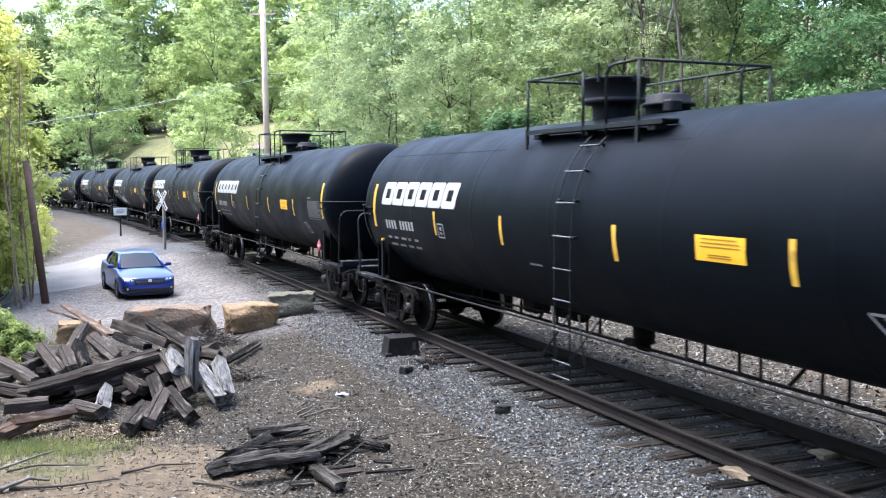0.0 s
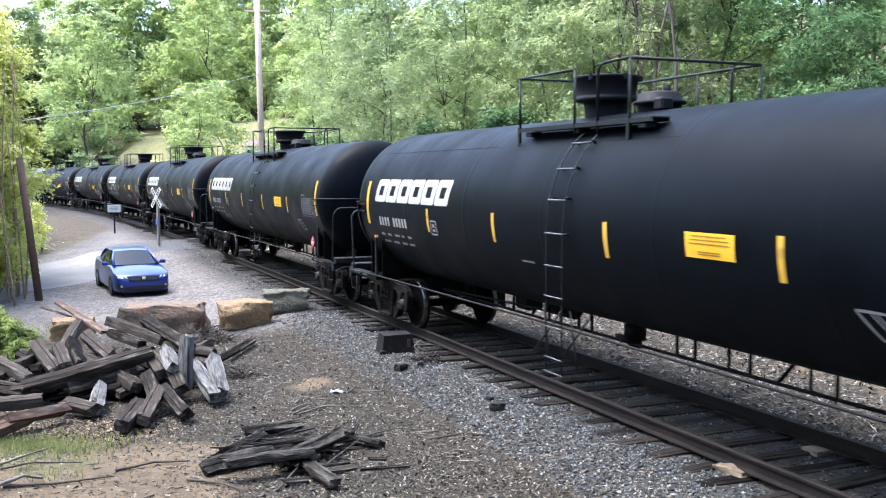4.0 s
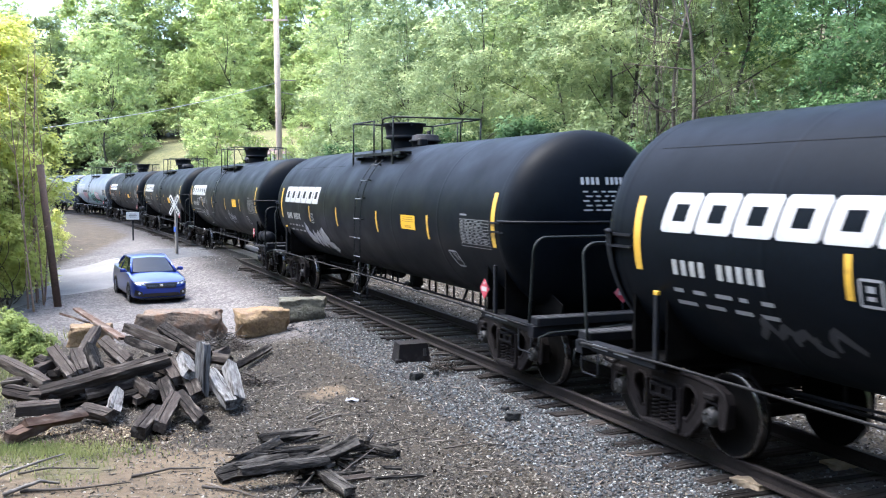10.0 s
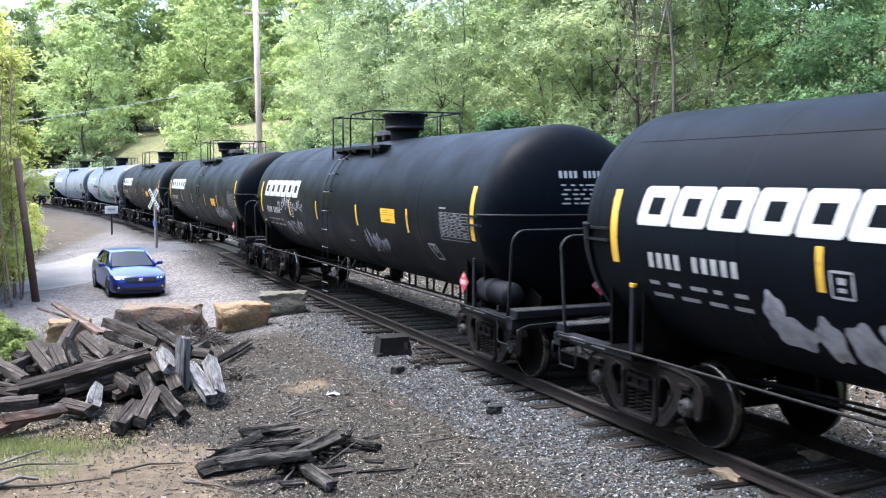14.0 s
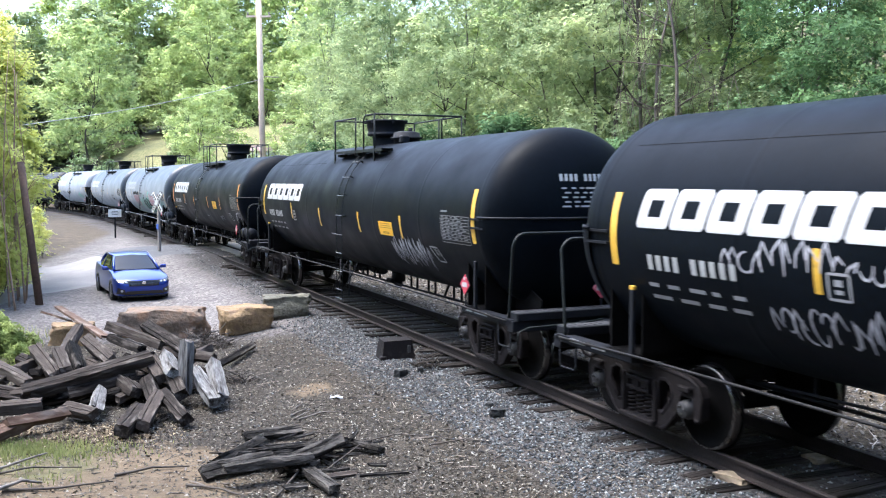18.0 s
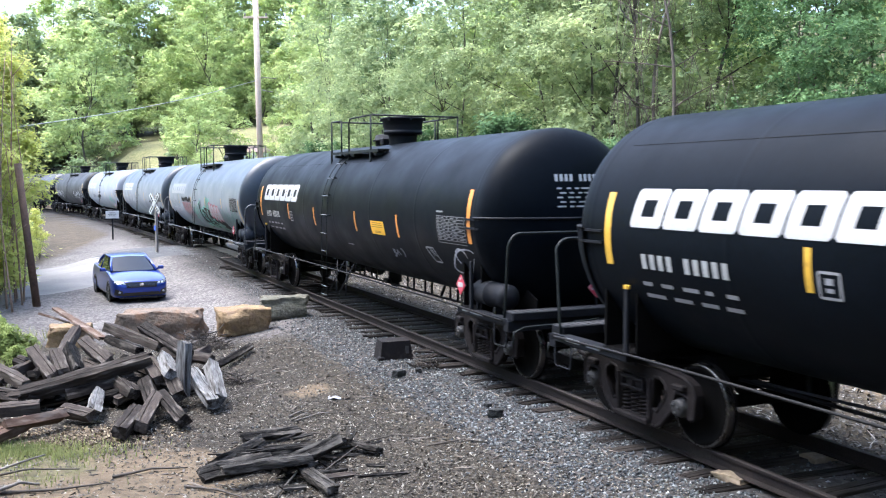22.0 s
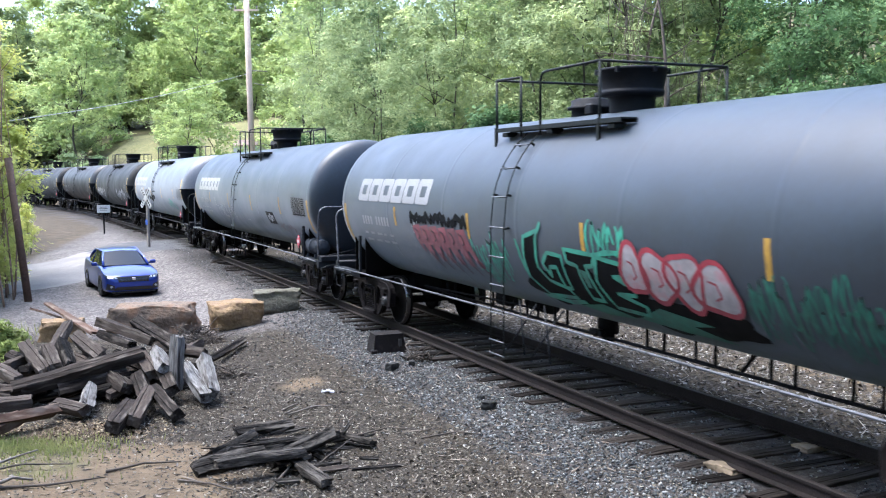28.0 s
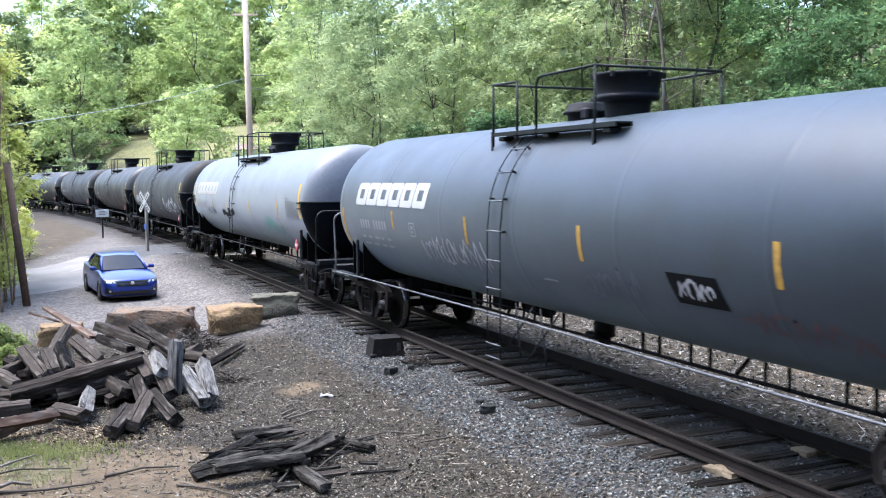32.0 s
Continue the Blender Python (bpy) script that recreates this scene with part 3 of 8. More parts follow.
def road():
    """The lane of worn asphalt that comes over the crossing, a thin sheet on the ground."""
    mid = [(-3.5, 46.5), (-8.2, 44.9), (-12.5, 41.3), (-14.6, 37.0), (-15.2, 32.0), (-16.2, 26.0), (-19.0, 18.0)]
    pts = []
    for i in range(len(mid) - 1):
        for k in range(10):
            t = k / 10
            pts.append(((mid[i][0] * (1 - t) + mid[i + 1][0] * t), (mid[i][1] * (1 - t) + mid[i + 1][1] * t)))
    for _ in range(6):
        pts = [pts[0]] + [((pts[i - 1][0] + pts[i][0] + pts[i + 1][0]) / 3, (pts[i - 1][1] + pts[i][1] + pts[i + 1][1]) / 3) for i in range(1, len(pts) - 1)] + [pts[-1]]
    v, f, n = [], [], 13
    for i, p in enumerate(pts):
        a, b = pts[max(0, i - 1)], pts[min(len(pts) - 1, i + 1)]
        d = Vector((b[0] - a[0], b[1] - a[1])).normalized()
        for k in range(n):
            e = (k / (n - 1) - 0.5) * (5.2 + 0.5 * math.sin(i * 0.7) * (k in (0, n - 1)))
            v.append((p[0] - d.y * e, p[1] + d.x * e))
    v = np.array(v)
    z = ground_z(v[:, 0], v[:, 1]) + 0.006
    S, D = off_track(v[:, 0], v[:, 1])
    keep = D > 0.86
    v = np.concatenate([v, z[:, None]], 1)
    for i in range(len(pts) - 1):
        for k in range(n - 1):
            q = (i * n + k, i * n + k + 1, (i + 1) * n + k + 1, (i + 1) * n + k)
            if all(keep[j] for j in q):
                f.append(q)
    me = bulk("road", v, np.array(f), surf("worn_grey_asphalt", (0.215, 0.204, 0.196), 0.9, 0, 0.2, 30, 0.6, 0.5, (0.25, 0.235, 0.22), 0.4, spec=0.08), True)
    # fresher, darker asphalt on the ramp up to the rails
    me.materials.append(surf("dark_asphalt", (0.05, 0.05, 0.053), 0.9, 0, 0.3, 45, 1.2, 0.4, (0.09, 0.088, 0.085), 0.35))
    mid_d = D[np.array(f)].mean(1)
    me.polygons.foreach_set("material_index", (mid_d < 5.0).astype(np.int32))
    tagged(new("road", me), "worn pale grey asphalt lane over the crossing", kind="structure")


road()


# ---- the track ----
def rail_profile():
    return [(-0.07, -0.172), (0.07, -0.172), (0.07, -0.16), (0.012, -0.14), (0.010, -0.045), (0.036, -0.036), (0.037, -0.006), (0.028, 0.0), (-0.028, 0.0), (-0.037, -0.006), (-0.036, -0.036), (-0.010, -0.045), (-0.012, -0.14), (-0.07, -0.16)]


def tie_rows():
    """Where the sleepers lie: along the track, model, height, skew and shift."""
    rnd, s, out = random.Random(3), -70.0, []
    while s < 16:
        out.append((s, rnd.randrange(5), rnd.uniform(-0.03, 0.018), rnd.uniform(-0.08, 0.08), rnd.uniform(-0.14, 0.14)))
        s += 0.53 + rnd.uniform(-0.06, 0.07)
    return out


TIES = tie_rows()


def track():
    base = tagged(new("railway_track"), "rusty rails on dark weathered wooden sleepers", kind="structure")
    prof = rail_profile()
    n = len(prof)
    for side in (-0.755, 0.755):
        v, f = [], []
        ss = list(np.arange(-330, -120, 3.0)) + list(np.arange(-120, 40.1, 1.0))
        for s in ss:
            x, y, h = rail_at(s)
            for a, z in prof:
                v.append((x + math.sin(h) * (side + a), y - math.cos(h) * (side + a), z))
        for i in range(len(ss) - 1):
            for k in range(n):
                f.append((i * n + k, i * n + (k + 1) % n, (i + 1) * n + (k + 1) % n, (i + 1) * n + k))
        me = bpy.data.meshes.new("rail")
        me.from_pydata(v, [], f)
        me.materials.append(M_RUST)
        me.materials.append(M_RAILTOP)
        for p in me.polygons:
            p.material_index = 1 if p.index % n in (7, 6, 8) else 0
        bm = bmesh.new()
        bm.from_mesh(me)
        bmesh.ops.recalc_face_normals(bm, faces=bm.faces[:])
        bm.to_mesh(me)
        bm.free()
        part("rail", me, base, "rusty steel rail with a worn head")
    return base


RAILWAY = track()


# ---- tank cars ----
R, ZC, HL, HEAD = 1.478, 2.452, 7.55, 0.67
TRUCK = 7.05
WHEEL = 0.483
MESH = {}


def cached(key, make, *mats):
    if key not in MESH:
        MESH[key] = make().mesh(key.split("|")[0], *mats)
    return MESH[key]


def skin(u, z, lift=0.004):
    """A point of the tank's near flank, at u along it and z up."""
    s = max(-1, min(1, (z - ZC) / R))
    a = math.asin(s)
    return (u, -(R + lift) * math.cos(a), ZC + (R + lift) * math.sin(a))


def decal(g, quad, rows=4, lift=0.004):
    """A painted patch on the flank: four corners (u, z), bottom left, bottom right, top right, top left."""
    (a, b), (c, d), (e, f), (h, i) = quad
    pts, faces = [], []
    for k in range(rows + 1):
        t = k / rows
        pts.append(skin(a + (h - a) * t, b + (i - b) * t, lift))
        pts.append(skin(c + (e - c) * t, d + (f - d) * t, lift))
    for k in range(rows):
        faces.append((2 * k, 2 * k + 1, 2 * k + 3, 2 * k + 2))
    g.put(pts, faces, True)


def rect(g, u0, u1, z0, z1, slant=0.0, rows=4, lift=0.004):
    decal(g, [(u0, z0), (u1, z0), (u1 + slant, z1), (u0 + slant, z1)], rows, lift)


def stroke(g, pts, width, lift=0.006):
    """A sprayed stroke along (u, z) points."""
    n = len(pts)
    row = []
    for i in range(n):
        a, b = pts[max(0, i - 1)], pts[min(n - 1, i + 1)]
        d = Vector((b[0] - a[0], b[1] - a[1]))
        d = d.normalized() if d.length else Vector((1, 0))
        w = width * (0.55 + 0.45 * math.sin(math.pi * (i + 0.5) / n)) / 2
        row.append(skin(pts[i][0] - d.y * w, pts[i][1] + d.x * w, lift))
        row.append(skin(pts[i][0] + d.y * w, pts[i][1] - d.x * w, lift))
    g.put(row, [(2 * i, 2 * i + 1, 2 * i + 3, 2 * i + 2) for i in range(n - 1)], True)


def sheet(g, outline, lift=0.012):
    """A flat-filled shape on the flank, cut to an outline of (u, z) points."""
    pts = []
    for p, q in zip(outline, outline[1:] + outline[:1]):
        pts += [(p[0] + (q[0] - p[0]) * t, p[1] + (q[1] - p[1]) * t) for t in (0.0, 0.34, 0.67)]
    tris = geometry.tessellate_polygon([[Vector((u, z, 0)) for u, z in pts]])
    g.put([skin(u, z, lift) for u, z in pts], [tuple(t) for t in tris], True)


def scribble(seed, u0, u1, z0, z1, count, width, lift=0.006, spike=0.5):
    rnd = random.Random(seed)
    g = Geo()
    du = (u1 - u0) / count
    for i in range(count):
        u = u0 + du * i
        kind = rnd.random()
        lo, hi = z0 + (z1 - z0) * rnd.uniform(0, 0.3), z1 - (z1 - z0) * rnd.uniform(0, 0.45)
        if kind < spike:
            pts = [(u, lo), (u + du * rnd.uniform(-0.2, 0.5), (lo + hi) / 2), (u + du * rnd.uniform(0.0, 0.9), hi), (u + du * rnd.uniform(0.6, 1.3), lo + (hi - lo) * rnd.uniform(0.1, 0.5))]
            fine = []
            for k in range(len(pts) - 1):
                for q in range(4):
                    t = q / 4
                    fine.append((pts[k][0] * (1 - t) + pts[k + 1][0] * t, pts[k][1] * (1 - t) + pts[k + 1][1] * t))
            stroke(g, fine + [pts[-1]], width, lift)
        else:
            a0, turn = rnd.uniform(0, 6), rnd.choice((-1, 1)) * rnd.uniform(2.5, 5.5)
            cx, cz, rx, rz = u + du * 0.5, (lo + hi) / 2, du * rnd.uniform(0.4, 0.8), (hi - lo) * 0.5
            stroke(g, [(cx + rx * math.cos(a0 + turn * k / 14), cz + rz * math.sin(a0 + turn * k / 14)) for k in range(15)], width, lift)
    return g


def blob(seed, u, z, ru, rz, lift=0.005, lobes=5, n=28):
    """A bubble shape with lobes."""
    rnd = random.Random(seed)
    ph = rnd.uniform(0, 6)
    g = Geo()
    ring = []
    for k in range(n):
        a = 2 * math.pi * k / n
        q = 1 + 0.14 * math.sin(lobes * a + ph)
        ring.append((u + ru * q * math.cos(a), z + rz * q * math.sin(a)))
    rows = 4
    pts = [skin(u, z, lift)]
    for j in range(1, rows + 1):
        pts += [skin(u + (a - u) * j / rows, z + (b - z) * j / rows, lift) for a, b in ring]
    f = [(0, 1 + k, 1 + (k + 1) % n) for k in range(n)]
    for j in range(rows - 1):
        f += [(1 + j * n + k, 1 + (j + 1) * n + k, 1 + (j + 1) * n + (k + 1) % n, 1 + j * n + (k + 1) % n) for k in range(n)]
    g.put(pts, f, True)
    return g, ring


def tank_geo(hl=HL, tail=HL, head=HEAD):
    """The barrel with its two flattened heads; hl and tail are its straight lengths from the middle."""
    g = Geo()
    prof = []
    for k in range(13):
        a = math.pi / 2 * k / 12
        prof.append((-tail - head * math.cos(a) ** 0.94, max(0.002, R * math.sin(a) ** 0.94)))
    # weld seams: slight ridges round the barrel
    for u in (-tail + 0.1, -5.0, -2.45, 0.05, 2.55, 5.0, hl - 0.1):
        prof += [(u - 0.06, R), (u - 0.05, R), (u - 0.02, R + 0.003), (u + 0.02, R + 0.003), (u + 0.05, R), (u + 0.06, R)]
    for k in range(13):
        a = math.pi / 2 * (1 - k / 12)
        prof.append((hl + head * max(0.0, math.cos(a)) ** 0.94, max(0.002, R * max(0.0, math.sin(a)) ** 0.94)))
    g.lathe(prof, (0, 0, ZC), (1, 0, 0), 72)
    return g


def shield_geo(end):
    """The half-height shield over the lower half of a head, with a flange along its top."""
    g = Geo()
    n, m = 28, 9
    pts, faces = [], []
    for i in range(n + 1):
        a = math.pi + math.pi * i / n
        for j in range(m + 1):
            t = j / m
            b = math.pi / 2 * t
            rr = (R + 0.05) * math.sin(b)
            pts.append((end * (HL + 0.03 + (HEAD + 0.05) * math.cos(b)), rr * math.cos(a), ZC + 0.05 + rr * math.sin(a)))
    for i in range(n):
        for j in range(m):
            q = i * (m + 1) + j
            faces.append((q, q + 1, q + m + 2, q + m + 1))
    return g.put(pts, faces, True)


def flange_geo(end):
    g = Geo()
    ridge = []
    for i in range(17):
        b = -math.pi / 2 + math.pi * i / 16
        ridge.append((end * (HL + (HEAD + 0.08) * math.cos(b)), (R + 0.055) * math.sin(b), ZC + 0.05))
    return g.tube(ridge, 0.022, 6)


def bracket_geo(end, w, z):
    g = Geo()
    return g.box((end * (HL - 0.12), w * (R + 0.01), z), (0.5, 0.05, 0.03))


def brake_stand_geo():
    """Post, gear box and chain of the hand brake over the end deck."""
    g = Geo()
    g.box((8.50, -0.3, 1.45), (0.09, 0.16, 0.9), None, 0.02)
    g.box((8.52, -0.12, 1.62), (0.14, 0.30, 0.42), None, 0.04)
    g.tube([(8.44, -0.3, 1.3), (8.46, -0.7, 1.22), (8.44, -1.3, 1.12)], 0.014, 5)
    return g


def brake_wheel_geo():
    g = Geo()
    c = Vector((8.66, 0.0, 1.68))
    ring = [c + Vector((0, 0.27 * math.cos(a), 0.27 * math.sin(a))) for a in np.linspace(0, 2 * math.pi, 25)]
    g.tube(ring, 0.018, 6)
    for k in range(5):
        a = 2 * math.pi * k / 5
        g.tube([c - Vector((0.04, 0, 0)), c + Vector((0, 0.27 * math.cos(a), 0.27 * math.sin(a)))], 0.014, 5)
    g.cyl(c - Vector((0.1, 0, 0)), c, 0.05, seg=10)
    return g


def backing_geo(du):
    g = Geo()
    rect(g, 5.98 + du, 7.14 + du, 2.03, 2.5, 0, 4, 0.002)
    return g


def saddle_geo(end):
    g = Geo()
    out = [(-1.30, 1.02), (1.30, 1.02), (1.30, 1.78), (1.05, 1.46), (0.6, 1.12), (0, 1.0), (-0.6, 1.12), (-1.05, 1.46), (-1.30, 1.78)]
    g.plate(out, 0.03, "yz", end * (TRUCK - 0.32))
    g.plate(out, 0.03, "yz", end * (TRUCK + 0.32))
    g.box((end * TRUCK, 0, 0.98), (0.62, 2.85, 0.1), None, 0.01)
    for w in (-0.7, 0.7):
        g.plate([(end * (TRUCK - 0.32), 1.02), (end * (TRUCK + 0.32), 1.02), (end * (TRUCK + 0.32), 1.25), (end * (TRUCK - 0.32), 1.25)], 0.03, "xz", w)
    return g


def web_geo(end, w):
    """The upright plate that runs from the saddle to the end of the deck."""
    g = Geo()
    return g.plate([(end * (TRUCK + 0.3), 1.03), (end * 8.2, 1.03), (end * 8.2, 1.25), (end * (TRUCK + 0.3), 1.6)], 0.03, "xz", w * 0.75)


def sill_geo(end):
    g = Geo()
    return g.box((end * 7.7, 0, 0.83), (2.5, 0.62, 0.26), None, 0.015)


def end_beam_geo(end):
    return Geo().box((end * 8.45, 0, 0.93), (0.16, 2.86, 0.17), None, 0.01)


def deck_edge_geo(end, k):
    """One of the four upright plates round the end deck."""
    if k < 2:
        return Geo().box((end * 8.42 + (-0.14, 0.14)[k], 0, 1.07), (0.02, 2.72, 0.11), None, 0.004)
    return Geo().box((end * 8.42, (-1.36, 1.36)[k - 2], 1.07), (0.26, 0.02, 0.11), None, 0.004)


def stirrup_geo(end, w):
    """The bent bar step that hangs below the corner of the end deck."""
    a, b, y = end * 8.02, end * 8.42, w * 1.40
    return Geo().tube([(a, y, 0.95), (a, y, 0.66), (a + end * 0.03, y, 0.60), (b - end * 0.03, y, 0.60), (b, y, 0.66), (b, y, 0.95)], 0.014, 6)


def side_sill_geo(end, w):
    """An angle bar along the edge of the end deck."""
    g = Geo()
    x0, x1 = sorted((end * 6.76, end * 8.48))
    a, b = w * 1.43, w * 1.265
    out = [(a, 1.03), (a, 0.94), (w * 1.295, 0.94), (w * 1.295, 0.875), (b, 0.875), (b, 1.03)]
    pts = [(x, y, z) for x in (x0, x1) for y, z in out]
    return g.put(pts, [tuple(reversed(range(6))), tuple(range(6, 12))] + [(i, (i + 1) % 6, 6 + (i + 1) % 6, 6 + i) for i in range(6)])


def deck_geo(end):
    """The crossover platform: a narrow dusty tread plate with low cleats."""
    g = Geo()
    g.box((end * 8.42, 0, 1.12), (0.27, 2.70, 0.03), None, 0.006)
    for w in np.linspace(-1.26, 1.26, 22):
        g.box((end * 8.42, w, 1.137), (0.22, 0.03, 0.006))
    return g


def coupler_geo(end):
    g = Geo()
    g.box((end * 8.72, 0, 0.84), (0.55, 0.16, 0.2), None, 0.02)
    g.box((end * 9.0, 0.03 * end, 0.84), (0.22, 0.3, 0.27), None, 0.05)
    g.cyl((end * 9.06, -0.1 * end, 0.68), (end * 9.06, -0.1 * end, 1.0), 0.07, seg=10)
    g.tube([(end * 8.55, -0.35, 0.74), (end * 8.75, -0.33, 0.5), (end * 8.95, -0.2, 0.42), (end * 9.12, -0.12, 0.5)], 0.022, 7)
    return g


def uncoupling_geo(end):
    g = Geo()
    g.tube([(end * 8.75, 0, 1.0), (end * 8.72, -0.3, 0.96), (end * 8.62, -1.2, 0.92), (end * 8.62, -1.38, 0.86), (end * 8.62, -1.4, 0.68)], 0.014, 6)
    return g


def end_rail_geo(end):
    """The bent tube that stands over the end deck."""
    g = Geo()
    u, w, z = end * 8.45, 1.38, 2.30
    pts = [(u - end * 0.15, -w, 1.0), (u - end * 0.12, -w, 1.15), (u - end * 0.02, -w, z - 0.2)]
    for k in range(1, 6):
        a = math.pi / 2 * k / 6
        pts.append((u, -w + 0.2 * (1 - math.cos(a)), z - 0.2 + 0.2 * math.sin(a)))
    pts += [(u, -w + 0.2, z), (u, w - 0.2, z)]
    for k in range(1, 6):
        a = math.pi / 2 * (1 - k / 6)
        pts.append((u, w - 0.2 * (1 - math.cos(a)), z - 0.2 + 0.2 * math.sin(a)))
    pts += [(u - end * 0.02, w, z - 0.2), (u - end * 0.12, w, 1.15), (u - end * 0.15, w, 1.0)]
    g.tube(pts, 0.0215, 8)
    return g


def hand_rail_geo(side):
    g = Geo()
    w = side * 1.45
    g.tube([(-8.35, w, 1.0), (-6.6, w, 1.035), (0, w, 1.055), (6.6, w, 1.035), (8.35, w, 1.0)], 0.017, 7)
    return g


def ladder_geo(u0):
    """Stringers that follow the barrel above and hang plumb below, with flat-lit rungs."""
    g = Geo()
    u1 = u0 + 0.40
    for u in (u0, u1):
        pts = [(u, -1.56, 0.42), (u, -1.56, 1.4), (u, -1.56, 2.3)]
        for k in range(10):
            a = math.radians(2 + 50 * k / 9)
            pts.append((u, -(R + 0.06) * math.cos(a), ZC + (R + 0.06) * math.sin(a)))
        g.tube(pts, 0.0105, 6)
        for a in (-6, 12, 28, 44):
            c, s = math.cos(math.radians(a)), math.sin(math.radians(a))
            g.tube([(u, -(R + 0.07) * c, ZC + (R + 0.07) * s), (u, -R * c, ZC + R * s)], 0.02, 5)
    return g


def rung_geo(u0, z):
    g = Geo()
    w = -1.57 if z < 2.5 else -math.sqrt((R + 0.075) ** 2 - (z - ZC) ** 2)
    return g.tube([(u0 - 0.02, w, z), (u0 + 0.42, w, z)], 0.0115, 6)


def platform_geo(side, u0):
    """A narrow walkway of channel bars beside the fittings, on brackets that meet the barrel."""
    g = Geo()
    w, u1 = side * 0.92, 1.95
    g.box(((u0 + u1) / 2, w, 3.755), (u1 - u0, 0.24, 0.025), None, 0.006)
    for q in (-0.12, 0.12):
        g.box(((u0 + u1) / 2, w + side * q, 3.735), (u1 - u0, 0.018, 0.06))
    for u in (u0 + 0.22, 0.2, u1 - 0.25):
        g.box((u, w, 3.665), (0.16, 0.2, 0.07), None, 0.012)
    for u in (u0 - 0.02, 1.45):
        g.box((u, side * 1.045, 3.63), (0.05, 0.02, 0.3))
    return g


def guard_bars(gate):
    """The safety railing round the fittings on top, bar by bar, with a gate at the ladder."""
    z, a, b, w = 4.505, -1.34, 1.47, 1.035
    lines = [[(a, -w, 3.55), (a, -w, z)], [(a, w, 3.55), (a, w, z)], [(a, -w, z), (a, w, z)], [(a, -w, z), (gate - 0.08, -w, z - 0.02)], [(gate - 0.08, -w, z - 0.02), (gate - 0.08, -w, 3.62)],
             [(gate + 0.48, -w, 3.62), (gate + 0.48, -w, z - 0.12), (gate + 0.54, -w, z - 0.02), (gate + 0.66, -w, z), (b, -w, z)], [(b, -w, z), (b, -w, 3.5)], [(b, -w, z), (b, w, z)], [(a, w, z), (b, w, z)],
             [(b, w, z), (b, w, 3.5)], [(0.2, w, z), (0.2, w, 3.5)], [(b, 0.55, 3.8), (b, 0.55, z - 0.1), (b, 0.62, z)]]
    return [Geo().tube(q, 0.0195, 7) for q in lines]


def bonnet_geo(u):
    """The tub over the manway: a flared wall on a narrower neck, a rim, and eye bolts."""
    g = Geo()
    g.lathe([(3.86, 0.31), (4.08, 0.32), (4.13, 0.34), (4.135, 0.43), (4.17, 0.445), (4.20, 0.445), (4.205, 0.43), (4.23, 0.43), (4.46, 0.468), (4.465, 0.49), (4.50, 0.495), (4.51, 0.47), (4.53, 0.2), (4.53, 0.001)], (u, 0, 0), (0, 0, 1), 32)
    for k in range(6):
        a = k * math.pi / 3
        g.box((u + 0.49 * math.cos(a), 0.49 * math.sin(a), 4.47), (0.05, 0.05, 0.08))
    return g


def valve_geo(u):
    g = Geo()
    g.lathe([(3.88, 0.30), (4.02, 0.30), (4.02, 0.36), (4.06, 0.36), (4.06, 0.31), (4.16, 0.30), (4.19, 0.2), (4.19, 0.001)], (u, 0.05, 0), (0, 0, 1), 20)
    g.cyl((u + 0.1, 0.1, 4.15), (u + 0.1, 0.1, 4.27), 0.05, seg=8)
    g.box((u + 0.35, -0.15, 4.0), (0.2, 0.2, 0.18), None, 0.03)
    return g


def belly_geo():
    """Brake pipe under the barrel on U-shaped hangers, and crossed stays at the ladder's foot."""
    g = Geo()
    g.tube([(-6.3, -0.1, 0.70), (-3, -0.12, 0.69), (3, -0.12, 0.69), (6.3, -0.1, 0.70)], 0.024, 7)
    for u in (-5.2, -3.6, -2.0, -1.1, 1.3, 2.3, 3.6, 4.75, 5.6):
        g.tube([(u, -0.12, 1.02), (u, -0.12, 0.70), (u + 0.36, -0.12, 0.70), (u + 0.36, -0.12, 1.02)], 0.026, 5)
    for u in (-2.6, 3.1, 5.2):
        g.tube([(u, -0.1, 0.71), (u + 0.28, -0.12, 1.0)], 0.03, 5)
    for u in (0.1, 0.8):
        g.tube([(u - 0.25, -1.3, 1.25), (u + 0.25, -1.5, 0.55)], 0.014, 5)
        g.tube([(u + 0.25, -1.3, 1.25), (u - 0.25, -1.5, 0.55)], 0.014, 5)
    return g


def outlet_geo():
    g = Geo()
    g.cyl((0.2, 0, 0.98), (0.2, 0, 0.72), 0.16, seg=14)
    g.cyl((0.2, 0, 0.74), (0.2, 0, 0.60), 0.1, seg=12)
    g.box((0.2, -0.2, 0.75), (0.3, 0.1, 0.1), None, 0.02)
    g.tube([(0.2, -0.2, 0.75), (0.5, -0.5, 0.72)], 0.015, 6)
    return g


def brake_gear_geo():
    g = Geo()
    g.tube([(-5.8, -0.35, 0.8), (-3.0, -0.3, 0.86), (-1.2, -0.3, 0.9)], 0.02, 6)
    g.box((-3.7, 0.45, 0.78), (0.5, 0.35, 0.32), None, 0.05)
    g.cyl((-2.9, 0.5, 0.8), (-2.2, 0.5, 0.8), 0.17, seg=14)
    return g


